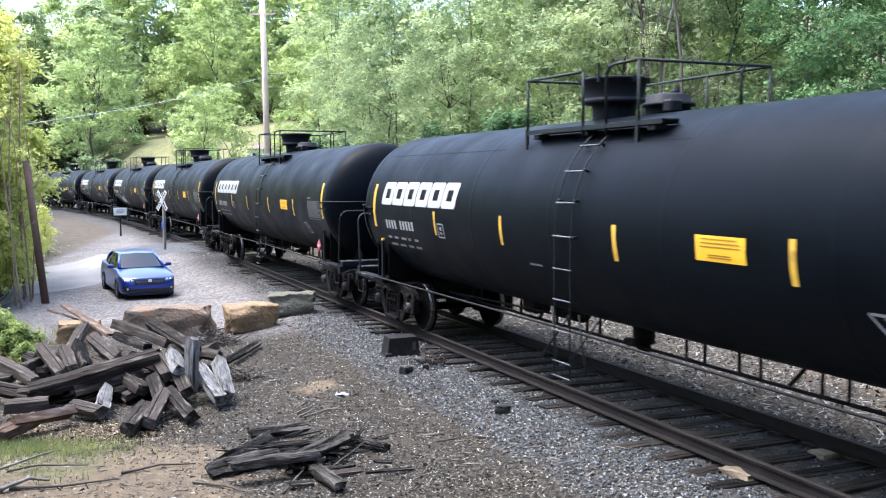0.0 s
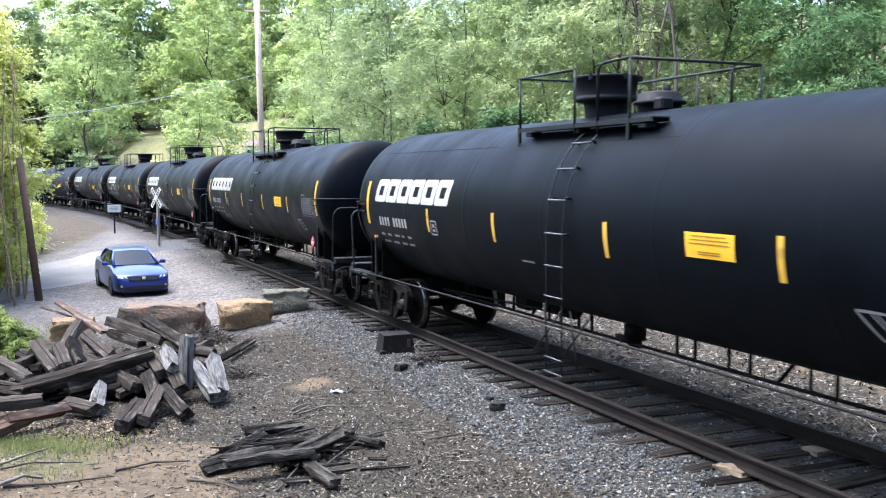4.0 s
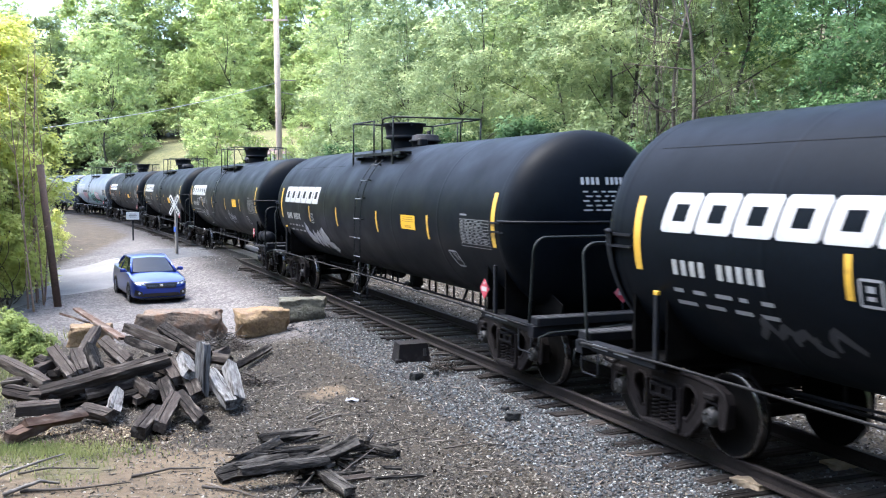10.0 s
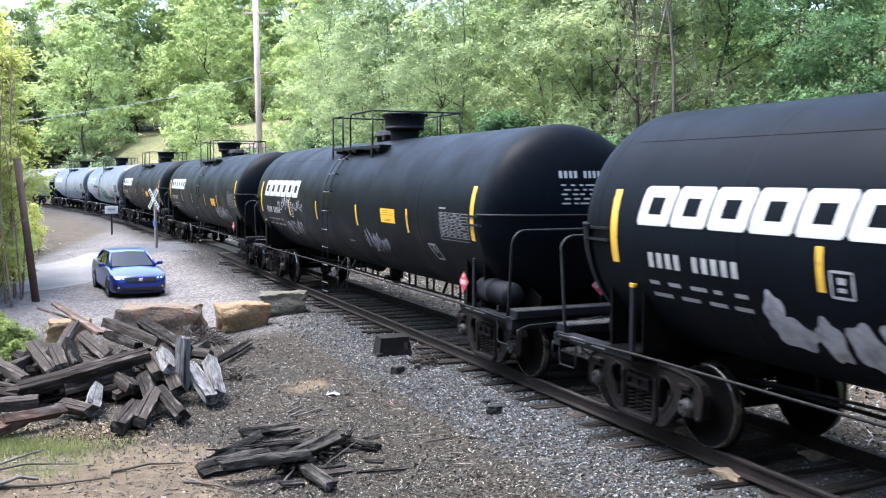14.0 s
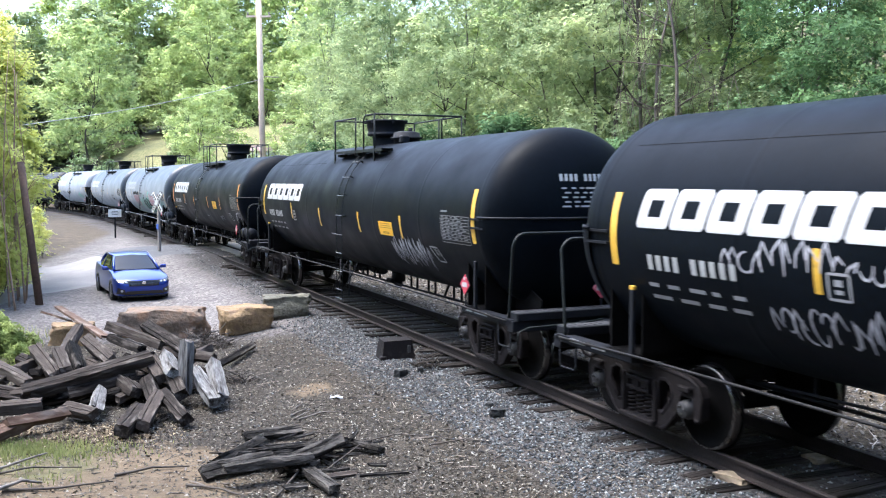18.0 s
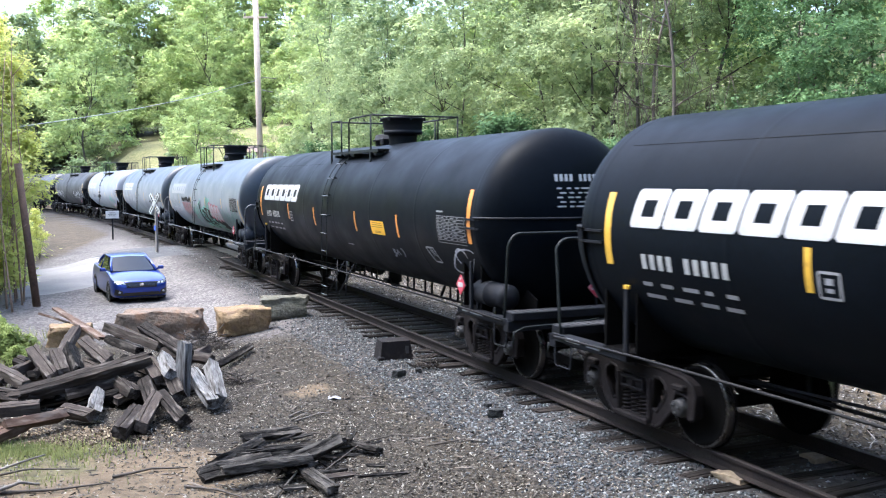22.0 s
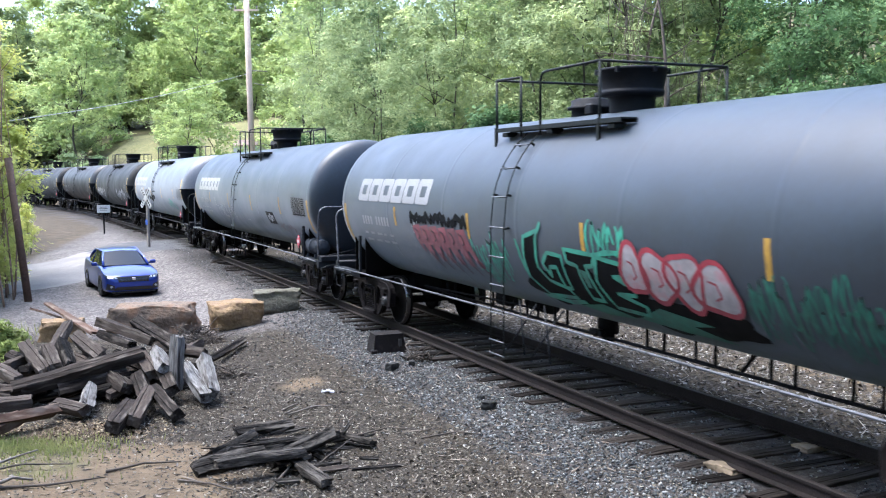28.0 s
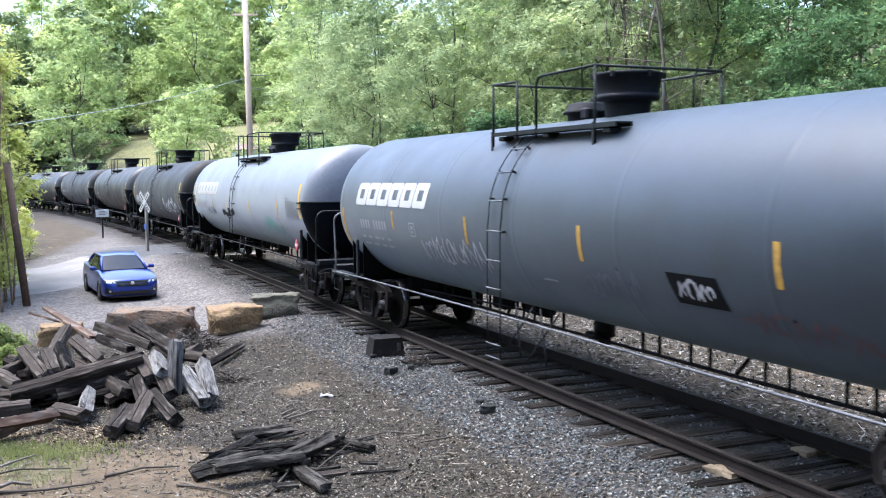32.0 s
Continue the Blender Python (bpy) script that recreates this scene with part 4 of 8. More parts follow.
def drum_geo():
    """The air reservoir: a short drum with domed ends, a strap round its middle, on two feet."""
    g = Geo()
    g.lathe([(0, 0.001), (0.02, 0.11), (0.06, 0.175), (0.11, 0.195), (0.5, 0.195), (0.5, 0.21), (0.55, 0.21), (0.55, 0.195), (1.0, 0.195), (1.05, 0.175), (1.09, 0.11), (1.11, 0.001)], (7.06, -1.18, 1.30), (1, 0, 0), 24)
    for u in (7.3, 7.9):
        g.box((u, -1.18, 1.07), (0.06, 0.32, 0.12))
    return g


def placard_geo():
    g = Geo()
    u, w, z, k = 6.95, -1.46, 1.40, 0.165
    g.plate([(u - k, z), (u, z - k), (u + k, z), (u, z + k)], 0.012, "xz", w)
    return g


def end_placard_geo(only):
    """The diamond plate over the end platform, its post and its pale field, one at a time."""
    g = Geo()
    u, w, z, k = 8.30, 0.26, 1.41, 0.165
    if only == "plate":
        return g.plate([(w - k, z), (w, z - k), (w + k, z), (w, z + k)], 0.012, "yz", u)
    if only == "post":
        g.box((u - 0.012, w, 1.27), (0.02, 0.04, 0.3))
        return g.box((u - 0.010, w, z), (0.01, 0.245, 0.245), Matrix.Rotation(math.pi / 4, 3, "X"))
    g.box((u + 0.009, w, z), (0.004, 0.19, 0.075))
    return g.box((u + 0.009, w, z + 0.095), (0.004, 0.055, 0.045))


def placard_post_geo():
    g = Geo()
    g.box((6.95, -1.44, 1.17), (0.04, 0.02, 0.36))
    g.box((6.95, -1.448, 1.40), (0.245, 0.01, 0.245), Matrix.Rotation(math.pi / 4, 3, "Y"))
    return g


def placard_mark_geo():
    g = Geo()
    g.box((6.95, -1.469, 1.40), (0.19, 0.004, 0.075))
    g.box((6.95, -1.469, 1.495), (0.055, 0.004, 0.045))
    return g


def frame_cast(only):
    """A cast side frame of a bogie, in its own space: pedestal jaws over the bearings, two rounded windows, and the open middle with the springs."""
    g = Geo()
    half = [(0.42, 0.15), (0.52, 0.20), (0.72, 0.42), (0.755, 0.50), (0.755, 0.60), (0.80, 0.645), (0.98, 0.645), (1.025, 0.60), (1.025, 0.40), (1.06, 0.375), (1.115, 0.40), (1.13, 0.66), (1.07, 0.77), (0.92, 0.835), (0.55, 0.87)]
    outer = half + [(-a, b) for a, b in reversed(half)]
    win = [(0.37, 0.36), (0.36, 0.68), (0.40, 0.745), (0.50, 0.755), (0.60, 0.70), (0.625, 0.58), (0.56, 0.47), (0.44, 0.33)]
    mid = [(-0.265, 0.22), (0.265, 0.22), (0.275, 0.66), (0.22, 0.72), (-0.22, 0.72), (-0.275, 0.66)]
    loops = [outer, win, [(-a, b) for a, b in reversed(win)], mid]
    flat = [p for q in loops for p in q]
    tris = [tuple(t) for t in geometry.tessellate_polygon([[Vector((a, b, 0)) for a, b in q] for q in loops])]
    n, y, t = len(flat), only * 1.02, 0.065
    pts = [(a, y - t, b) for a, b in flat] + [(a, y + t, b) for a, b in flat]
    faces = [(i, j, k) for i, j, k in tris] + [(n + k, n + j, n + i) for i, j, k in tris]
    o = 0
    for q in loops:
        m = len(q)
        faces += [(o + i, o + (i + 1) % m, n + o + (i + 1) % m, n + o + i) for i in range(m)]
        o += m
    g.put(pts, faces)
    # rounded rims of the casting
    for q in loops:
        g.tube([(a, y + only * 0.05, b) for a, b in q + q[:1]], 0.03, 6)
    # columns beside the springs, the lower seat and the lugs over the bearings
    for e in (-1, 1):
        g.box((e * 0.315, y + only * 0.07, 0.46), (0.07, 0.07, 0.5), None, 0.02)
        g.box((e * 0.889, y + only * 0.03, 0.72), (0.2, 0.2, 0.07), None, 0.02)
    g.box((0, y + only * 0.06, 0.185), (0.66, 0.16, 0.07), None, 0.025)
    return g


def bolster_geo():
    g = Geo()
    g.box((0, 0, 0.60), (0.40, 2.2, 0.17), None, 0.03)
    g.box((0, 0, 0.72), (0.5, 1.3, 0.2), None, 0.04)
    g.cyl((0, 0, 0.75), (0, 0, 0.96), 0.2, seg=18)
    for w in (-1, 1):
        # the pocketed end that shows over the springs
        g.box((0, w * 1.115, 0.665), (0.46, 0.05, 0.045), None, 0.012)
        g.box((0, w * 1.115, 0.545), (0.46, 0.05, 0.045), None, 0.012)
        for u in (-0.205, 0.0, 0.205):
            g.box((u, w * 1.115, 0.605), (0.05, 0.048, 0.09), None, 0.012)
    return g


def spring_geo():
    g = Geo()
    for q in (-0.17, 0.0, 0.17):
        pts = [(q + 0.075 * math.cos(a), 0.075 * math.sin(a), 0.225 + 0.29 * a / (2 * math.pi * 6)) for a in np.linspace(0, 2 * math.pi * 6, 43)]
        g.tube(pts, 0.0165, 4)
    return g


def wheelset_geo():
    g = Geo()
    for side in (-1, 1):
        prof = [(0.82, 0.001), (0.82, 0.11), (0.79, 0.17), (0.765, 0.38), (0.815, 0.42), (0.815, 0.477), (0.81, 0.482), (0.715, 0.487), (0.695, 0.51), (0.685, 0.50), (0.685, 0.42), (0.72, 0.38), (0.745, 0.17), (0.70, 0.11), (0.70, 0.08)]
        g.lathe([(side * a, r) for a, r in prof], (0, 0, 0), (0, 1, 0), 26)
    g.cyl((0, -1.02, 0), (0, 1.02, 0), 0.08, seg=16)
    return g


def tread_geo():
    g = Geo()
    for side in (-1, 1):
        g.lathe([(side * a, r) for a, r in [(0.8155, 0.462), (0.8165, 0.4775), (0.811, 0.484), (0.73, 0.488)]], (0, 0, 0), (0, 1, 0), 26)
    return g


def axle_cap_geo():
    g = Geo()
    for side in (-1, 1):
        g.lathe([(side * h, r) for h, r in [(0.93, 0.11), (1.08, 0.115), (1.10, 0.10), (1.14, 0.098), (1.15, 0.085), (1.15, 0.001)]], (0, 0, 0), (0, 1, 0), 18)
        for k in range(3):
            a = k * 2 * math.pi / 3
            g.box((0.055 * math.cos(a), side * 1.16, 0.055 * math.sin(a)), (0.03, 0.03, 0.03))
    return g


def mark_block_geo(i):
    """One of six slanting blocks with a slot, in place of the owner's mark."""
    g = Geo()
    n, u0, u1, z0, z1, sl = 6, -6.66, -3.06, 2.545, 2.985, 0.10
    w = (u1 - u0) / n
    a, b = u0 + i * w + 0.015, u0 + (i + 1) * w - 0.015
    us = [a, a + 0.06, a + 0.17, b - 0.17, b - 0.06, b]
    zs = [z0, z0 + 0.04, z0 + 0.125, (z0 + z1) / 2, z1 - 0.125, z1 - 0.04, z1]
    pts, faces = [], []
    for j, z in enumerate(zs):
        for k, u in enumerate(us):
            if j in (0, 6) and k in (0, 5):
                u = us[1] - 0.02 if k == 0 else us[4] + 0.02
            pts.append(skin(u + sl * (z - z0) / (z1 - z0), z))
    for j in range(6):
        for k in range(5):
            if not (j in (2, 3) and k == 2):
                q = j * 6 + k
                faces.append((q, q + 1, q + 7, q + 6))
    return g.put(pts, faces, True)


def number_geo():
    g = Geo()
    u = -6.45
    for i in range(10):
        if i != 4:
            rect(g, u + 0.012, u + 0.098, 2.078, 2.247, 0, 2)
        u += 0.15
    return g


def small_text_geo(seed=3):
    g = Geo()
    rnd = random.Random(seed)
    for z in (1.88, 1.74):
        u = -6.5
        while u < -4.9:
            k = rnd.uniform(0.12, 0.34)
            rect(g, u, u + k, z, z + 0.045, 0, 1)
            u += k + rnd.uniform(0.1, 0.22)
    return g


def stripe_geo(u, z0, z1, w=0.09):
    g = Geo()
    rect(g, u, u + w, z0, z1, 0, 6)
    return g


def label_geo(u, z):
    g = Geo()
    rect(g, u, u + 0.76, z, z + 0.27, 0, 4)
    return g


def label_text_geo(u, z):
    g = Geo()
    for h, a, b in ((0.225, 0.1, 0.64), (0.185, 0.08, 0.68), (0.145, 0.06, 0.69), (0.06, 0.2, 0.55), (0.035, 0.2, 0.55)):
        rect(g, u + a, u + b, z + h, z + h + 0.014, 0, 1, 0.008)
    return g


def data_panel_geo(du=0.0):
    g = Geo()
    u0, u1, z0, z1 = 6.0 + du, 7.12 + du, 2.04, 2.49
    n = 9
    for i in range(n + 1):
        z = z0 + (z1 - z0) * i / n
        rect(g, u0, u1, z - 0.006, z + 0.006, 0, 1)
    for u in (u0, u1 - 0.014):
        rect(g, u, u + 0.014, z0, z1, 0, 4)
    rnd = random.Random(5)
    for i in range(1, n):
        z = z0 + (z1 - z0) * (i + 0.3) / n
        u = u0 + 0.04
        while u < u1 - 0.2:
            k = rnd.uniform(0.05, 0.16)
            rect(g, u, u + k, z, z + 0.02, 0, 1)
            u += k + rnd.uniform(0.04, 0.12)
    rect(g, 6.0 + du, 6.26 + du, 2.55, 2.58, 0, 1)
    return g


def seam_geo(a, b):
    g = Geo()
    rect(g, a, b, 3.50, 3.506, 0, 1, 0.003)
    return g


def dash_geo(u, z):
    g = Geo()
    rect(g, u, u + 0.36, z, z + 0.028, 0, 1)
    return g


def tag_geo():
    """Small framed marks: the door sign near the end, and the square by the number."""
    g = Geo()
    a = [(5.50, 1.66), (5.78, 1.66), (5.62, 1.91), (5.30, 1.91)]
    for i in range(4):
        p, q = a[i], a[(i + 1) % 4]
        stroke(g, [(p[0] + (q[0] - p[0]) * t, p[1] + (q[1] - p[1]) * t) for t in (0, 0.25, 0.5, 0.75, 1)], 0.03)
    stroke(g, [(5.46, 1.89), (5.58, 1.76)], 0.02)
    stroke(g, [(5.52, 1.89), (5.64, 1.76)], 0.02)
    return g


def class_mark_geo():
    g = Geo()
    b = [(-3.82, 2.04), (-3.58, 2.04), (-3.58, 2.27), (-3.82, 2.27)]
    for i in range(4):
        p, q = b[i], b[(i + 1) % 4]
        stroke(g, [(p[0] + (q[0] - p[0]) * t, p[1] + (q[1] - p[1]) * t) for t in (0, 0.5, 1)], 0.028)
    rect(g, -3.75, -3.66, 2.16, 2.22, 0, 1)
    rect(g, -3.75, -3.66, 2.09, 2.13, 0, 1)
    return g


def head_text_geo(hl=HL):
    """Bars of paint on the leading head."""
    g = Geo()

    def on_head(w, z):
        q = min(0.999, math.hypot(w, z - ZC) / R)
        return (hl + (HEAD if hl < 7.6 else 0.5) * (1 - q ** 2.128) ** 0.47 + 0.008, w, z)

    def bar(w0, w1, z0, z1):
        n = 3
        pts = []
        for k in range(n + 1):
            w = w0 + (w1 - w0) * k / n
            pts += [on_head(w, z0), on_head(w, z1)]
        g.put(pts, [(2 * k, 2 * k + 1, 2 * k + 3, 2 * k + 2) for k in range(n)], True)
    w = -0.42
    for i in range(10):
        if i != 4:
            bar(w, w + 0.05, 3.07, 3.18)
        w += 0.085
    rnd = random.Random(8)
    for i, z in enumerate((2.95, 2.88, 2.81, 2.74, 2.67)):
        w = -0.40 + 0.05 * (i % 2)
        while w < 0.25 - 0.06 * i:
            k = rnd.uniform(0.06, 0.16)
            bar(w, w + k, z, z + 0.024)
            w += k + rnd.uniform(0.03, 0.09)
    return g


def build_car(index):
    """One tank car on two bogies; 0 leads. Returns the car and what turns on it."""
    kind = {7: "grey", 8: "grey", 9: "pale", 10: "dirty", 11: "dull", 12: "dirty", 13: "dull"}.get(index, "black")
    mat = {"grey": M_GREY, "pale": M_PALE, "dirty": M_DIRTY, "dull": M_DULL, "black": M_BLACK}[kind]
    words = {"grey": "blue-grey painted tank car with sprayed graffiti on its flank", "pale": "pale grey painted tank car with dark heads",
             "dirty": "grimy black tank car with faded lettering", "dull": "dull dark grey tank car", "black": "black painted tank car with white lettering and yellow stripes"}[kind]
    if index in (3, 4, 5, 6):
        words = "black painted tank car with white lettering and sprayed graffiti"
    car = tagged(new("tank_car"), words, "railway car", "tank cars of the train")
    car.empty_display_size = 0.5
    longer = 0.37 if kind == "grey" else 0.0
    tank = part("tank", cached("tank|" + kind, lambda: tank_geo(HL + longer, HL + longer * 0.2, 0.5 if longer else HEAD), mat), car, words.split(" with")[0].replace(" car", " barrel"))
    plain = kind in ("dirty", "dull")
    steel = M_GREYFRAME if kind == "grey" else M_FRAME
    tint = "g" if kind == "grey" else ""
    for end in (-1, 1):
        e = "front" if end > 0 else "back"
        if kind != "grey":
            shield = part("head_shield", cached("head_shield|" + e, lambda: shield_geo(end), M_BLACK if kind != "pale" else M_FRAME), car)
            part("flange", cached("flange|" + e, lambda: flange_geo(end), M_FRAME), shield)
            for w in (-1, 1):
                for z in (ZC + 0.02, ZC - 0.12):
                    part("bracket", cached("bracket|%s%d%g" % (e, w, z), lambda: bracket_geo(end, w, z), M_FRAME), shield)
        # darker wheel steel here: deep shade under the head put into the colour
        part("saddle", cached("saddle|" + e, lambda: saddle_geo(end), M_WHEEL), car)
        part("draft_sill", cached("draft_sill|" + e + tint, lambda: sill_geo(end), steel), car)
        part("end_beam", cached("end_beam|" + e + tint, lambda: end_beam_geo(end), steel), car)
        for k in range(4):
            part("deck_edge", cached("deck_edge|%s%d%s" % (e, k, tint), lambda: deck_edge_geo(end, k), steel), car)
        for w in (-1, 1):
            part("stirrup_step", cached("stirrup_step|%s%d" % (e, w), lambda: stirrup_geo(end, w), M_FRAME), car)
            part("side_sill", cached("side_sill|%s%d%s" % (e, w, tint), lambda: side_sill_geo(end, w), steel), car)
            part("saddle_post", cached("saddle_post|%s%d%s" % (e, w, tint), lambda: Geo().box((end * (7.22 if end > 0 else 6.79), w * 1.40, 1.40), (0.07, 0.05, 0.80), None, 0.008), steel), car)
            if end < 0 and kind == "black":
                part("post_tip", cached("post_tip|%d" % w, lambda: Geo().box((-6.79, w * 1.40, 1.825), (0.075, 0.055, 0.05), None, 0.006), M_YELLOW), car, "yellow painted tip of the post")
            # the web is darkened the same way, its shade in the colour
            part("saddle_web", cached("saddle_web|%s%d" % (e, w), lambda: web_geo(end, w), M_WHEEL), car)
        part("end_deck", cached("end_deck|" + e, lambda: deck_geo(end), M_DECK), car, "worn grey steel grating")
        part("coupler", cached("coupler|" + e, lambda: coupler_geo(end), M_TRUCK), car)
        part("uncoupling_lever", cached("uncoupling_lever|" + e, lambda: uncoupling_geo(end), M_RAILING), car)
        part("end_railing", cached("end_railing|" + e + str(kind == "grey"), lambda: end_rail_geo(end), M_HANDRAIL if kind == "grey" else M_RAILING), car)
        pm = Matrix.Identity(4) if end > 0 else Matrix.Rotation(math.pi, 4, "Z")
        p = part("placard", cached("placard", placard_geo, M_RED), car, "red and white diamond placard", pm)
        part("placard_post", cached("placard_post", placard_post_geo, M_FRAME), p)
        part("placard_field", cached("placard_field", placard_mark_geo, M_WHITE), p)
        p = part("placard", cached("end_placard", lambda: end_placard_geo("plate"), M_RED), car, "red and white diamond placard", pm)
        part("placard_post", cached("end_placard_post", lambda: end_placard_geo("post"), M_FRAME), p)
        part("placard_field", cached("end_placard_field", lambda: end_placard_geo("field"), M_WHITE), p)
    for side, e in ((-1, "near"), (1, "off")):
        part("side_handrail", cached("side_handrail|" + e + str(kind == "grey"), lambda: hand_rail_geo(side), M_HANDRAIL if kind in ("grey", "pale") else M_DARKRAIL), car)
    flip = index >= 6 or index == 4
    lu = -0.55 if flip else 0.36
    ladder = part("ladder", cached("ladder|%d" % flip, lambda: ladder_geo(lu), M_RAILING), car)
    for z in (3.49, 3.15, 2.74, 2.30, 1.87, 1.46, 1.05, 0.64, 0.44):
        part("rung", cached("rung|%d %g" % (flip, z), lambda: rung_geo(lu, z), M_HANDRAIL), ladder, "worn bright rung")
    for side in (-1, 1):
        part("top_platform", cached("top_platform|%d" % side, lambda: platform_geo(side, -1.34), M_RAILING), car)
    gate = -0.50 if flip else 0.28
    for k, g in enumerate(guard_bars(gate)):
        part("guard_bar", cached("guard_bar|%d %g" % (k, gate), lambda: g, M_RAILING), car)
    part("manway_bonnet", cached("manway_bonnet|%d" % flip, lambda: bonnet_geo(0.74 if flip else -0.60), M_FRAME), car)
    part("valve_housing", cached("valve_housing|%d" % flip, lambda: valve_geo(-0.36 if flip else 0.62), M_FRAME), car)
    part("brake_pipe", cached("brake_pipe", belly_geo, M_FRAME), car)
    part("outlet", cached("outlet", outlet_geo, M_FRAME), car)
    part("brake_gear", cached("brake_gear", brake_gear_geo, M_FRAME), car)
    for k, (u, q) in enumerate(((6.95, 0.22), (7.25, 0.45), (-7.6, 0.3), (-8.1, 0.35))):
        part("sill_stripe", cached("sill_stripe|%d" % k, lambda: Geo().box((u + q / 2, -1.436, 1.0), (q, 0.006, 0.05)), M_FADED), car, "faded white reflective stripe")
    if index in (4, 6, 7, 8):
        part("air_reservoir", cached("air_reservoir|" + kind, drum_geo, M_FRAME if kind == "black" else M_DRUM), car, "cylindrical reservoir drum on the end deck")
    # painted marks
    ink = M_FADED if kind != "black" else M_WHITE
    if not plain:
        for k in range(6):
            part("mark_block", cached("mark_block|%d %d" % (k, index == 7), lambda: mark_block_geo(k), M_WHITE if index != 7 else M_FADED), tank, "white slanting block with a slot")
    tagged(part("stencil", cached("stencil|" + kind, number_geo, M_STENCIL if kind == "black" else M_FADED), tank), kind="stuff")
    tagged(part("small_print", cached("small_print", small_text_geo, M_FADED), tank), kind="stuff")
    tape = M_TAPE if index == 6 else (M_DULLTAPE if kind == "grey" else M_YELLOW)
    inner = {2: (-1.31, 1.57, 4.47, 2.06, 2.5), 5: (-1.37, 1.56, 4.03, 1.98, 2.41), 6: (-1.56, 1.57, 4.05, 2.01, 2.44), 7: (-1.56, 1.70, 4.87, 2.05, 2.46), 8: (-1.53, 1.73, 5.08, 2.02, 2.47), 9: (-1.53, 1.73, 5.08, 2.02, 2.47)}.get(index, (-1.44, 1.57, 4.47, 2.06, 2.5))
    rows = [(-7.15, 2.08, 2.94), (-3.98, 2.07, 2.48)] + [(u, inner[3], inner[4]) for u in inner[:3]] + [(7.2, 2.08, 2.94)]
    if longer:
        rows[0], rows[1], rows[-1] = (-7.55, 1.66, 2.46), (-4.66, 2.12, 2.47), (7.72, 1.64, 2.45)
    for u, z0, z1 in rows:
        if plain and abs(u) < 7:
            continue
        part("reflective_stripe", cached("reflective_stripe|%g %g %s" % (u, z0, tape.name), lambda: stripe_geo(u, z0, z1, 0.13 if abs(u) > 7 else 0.085), tape), tank)
    if kind == "black":
        lu, lz = {5: (2.86, 2.0), 6: (2.60, 2.01)}.get(index, (3.13, 2.20))
        part("warning_label", cached("warning_label|%g" % lu, lambda: label_geo(lu, lz), M_ORANGE), tank, "yellow rectangular label")
        tagged(part("label_print", cached("label_print|%g" % lu, lambda: label_text_geo(lu, lz), M_LABELINK), tank), kind="stuff")
    tagged(part("data_panel", cached("data_panel|%g" % longer, lambda: data_panel_geo(longer), M_TABLEINK), tank), kind="stuff")
    if longer:
        part("panel_backing", cached("panel_backing", lambda: backing_geo(longer), M_FRAME), tank, "black painted field behind the table")
        part("brake_stand", cached("brake_stand", brake_stand_geo, M_FRAME), car, "black hand brake gear")
        part("brake_wheel", cached("brake_wheel", brake_wheel_geo, M_FRAME), car)
    if kind != "grey":
        part("framed_mark", cached("framed_mark|a", tag_geo, M_FADED), tank)
    for k, (a, b) in enumerate(((-7.2, -2.0), (0.25, 2.6)) if kind == "black" else ()):
        part("weld_seam", cached("weld_seam|%d" % k, lambda: seam_geo(a, b), M_WHEEL), tank)
    part("small_mark", cached("small_mark|%d" % flip, lambda: dash_geo(0.6 if flip else -0.7, 1.67 if flip else 1.82), M_FADED), tank)
    part("framed_mark", cached("framed_mark|b", class_mark_geo, M_FADED), tank)
    tagged(part("head_lettering", cached("head_lettering|" + kind, lambda: head_text_geo(HL + longer), ink), tank), kind="stuff")
    for name, g, m in graffiti(index):
        for piece in (g if isinstance(g, list) else [g]):
            ob = part("graffiti", piece.mesh("graffiti", m), tank, name)
            if not isinstance(g, list):
                tagged(ob, name, kind="stuff")
    # bogies
    moving = []
    for end in (-1, 1):
        bogie = part("bogie", cached("bolster", bolster_geo, M_TRUCK), car, "", pose(end * TRUCK, 0, 0))
        for w in (-1.0, 1.0):
            part("side_frame", cached("side_frame|%g" % w, lambda: frame_cast(w), M_TRUCK), bogie)
            part("spring", cached("spring", spring_geo, M_TRUCK), bogie, "", pose(0, w * 1.03, 0))
        sets = []
        for q in (-0.889, 0.889):
            ws = part("wheelset", wheel_mesh(), bogie, "", pose(q, 0, WHEEL))
            sets.append((ws, q))
        moving.append((bogie, end, sets))
    return car, moving


def wheel_mesh():
    if "wheelset" not in MESH:
        g = wheelset_geo()
        n1 = len(g.f)
        t, c = tread_geo(), axle_cap_geo()
        g.put(t.v, t.f, True)
        n2 = len(g.f)
        g.put(c.v, c.f, True)
        me = g.mesh("wheelset", M_WHEEL, M_TREAD, M_CAP)
        for p in me.polygons:
            p.material_index = 0 if p.index < n1 else (1 if p.index < n2 else 2)
        MESH["wheelset"] = me
    return MESH["wheelset"]


S_GREEN = surf("green_spray_paint", (0.03, 0.26, 0.17), 0.5, 0, 0.3, 10, 2, 0.0, (0.02, 0.12, 0.09), 0.3, dust=0.14)
S_RED = surf("red_spray_paint", (0.26, 0.02, 0.035), 0.5, 0, 0.2, 10, 2, 0.0, dust=0.1)
S_PINK = surf("pale_pink_spray_paint", (0.30, 0.275, 0.28), 0.5, 0, 0.2, 10, 2, 0.0, (0.40, 0.16, 0.18), 0.3, dust=0.14)
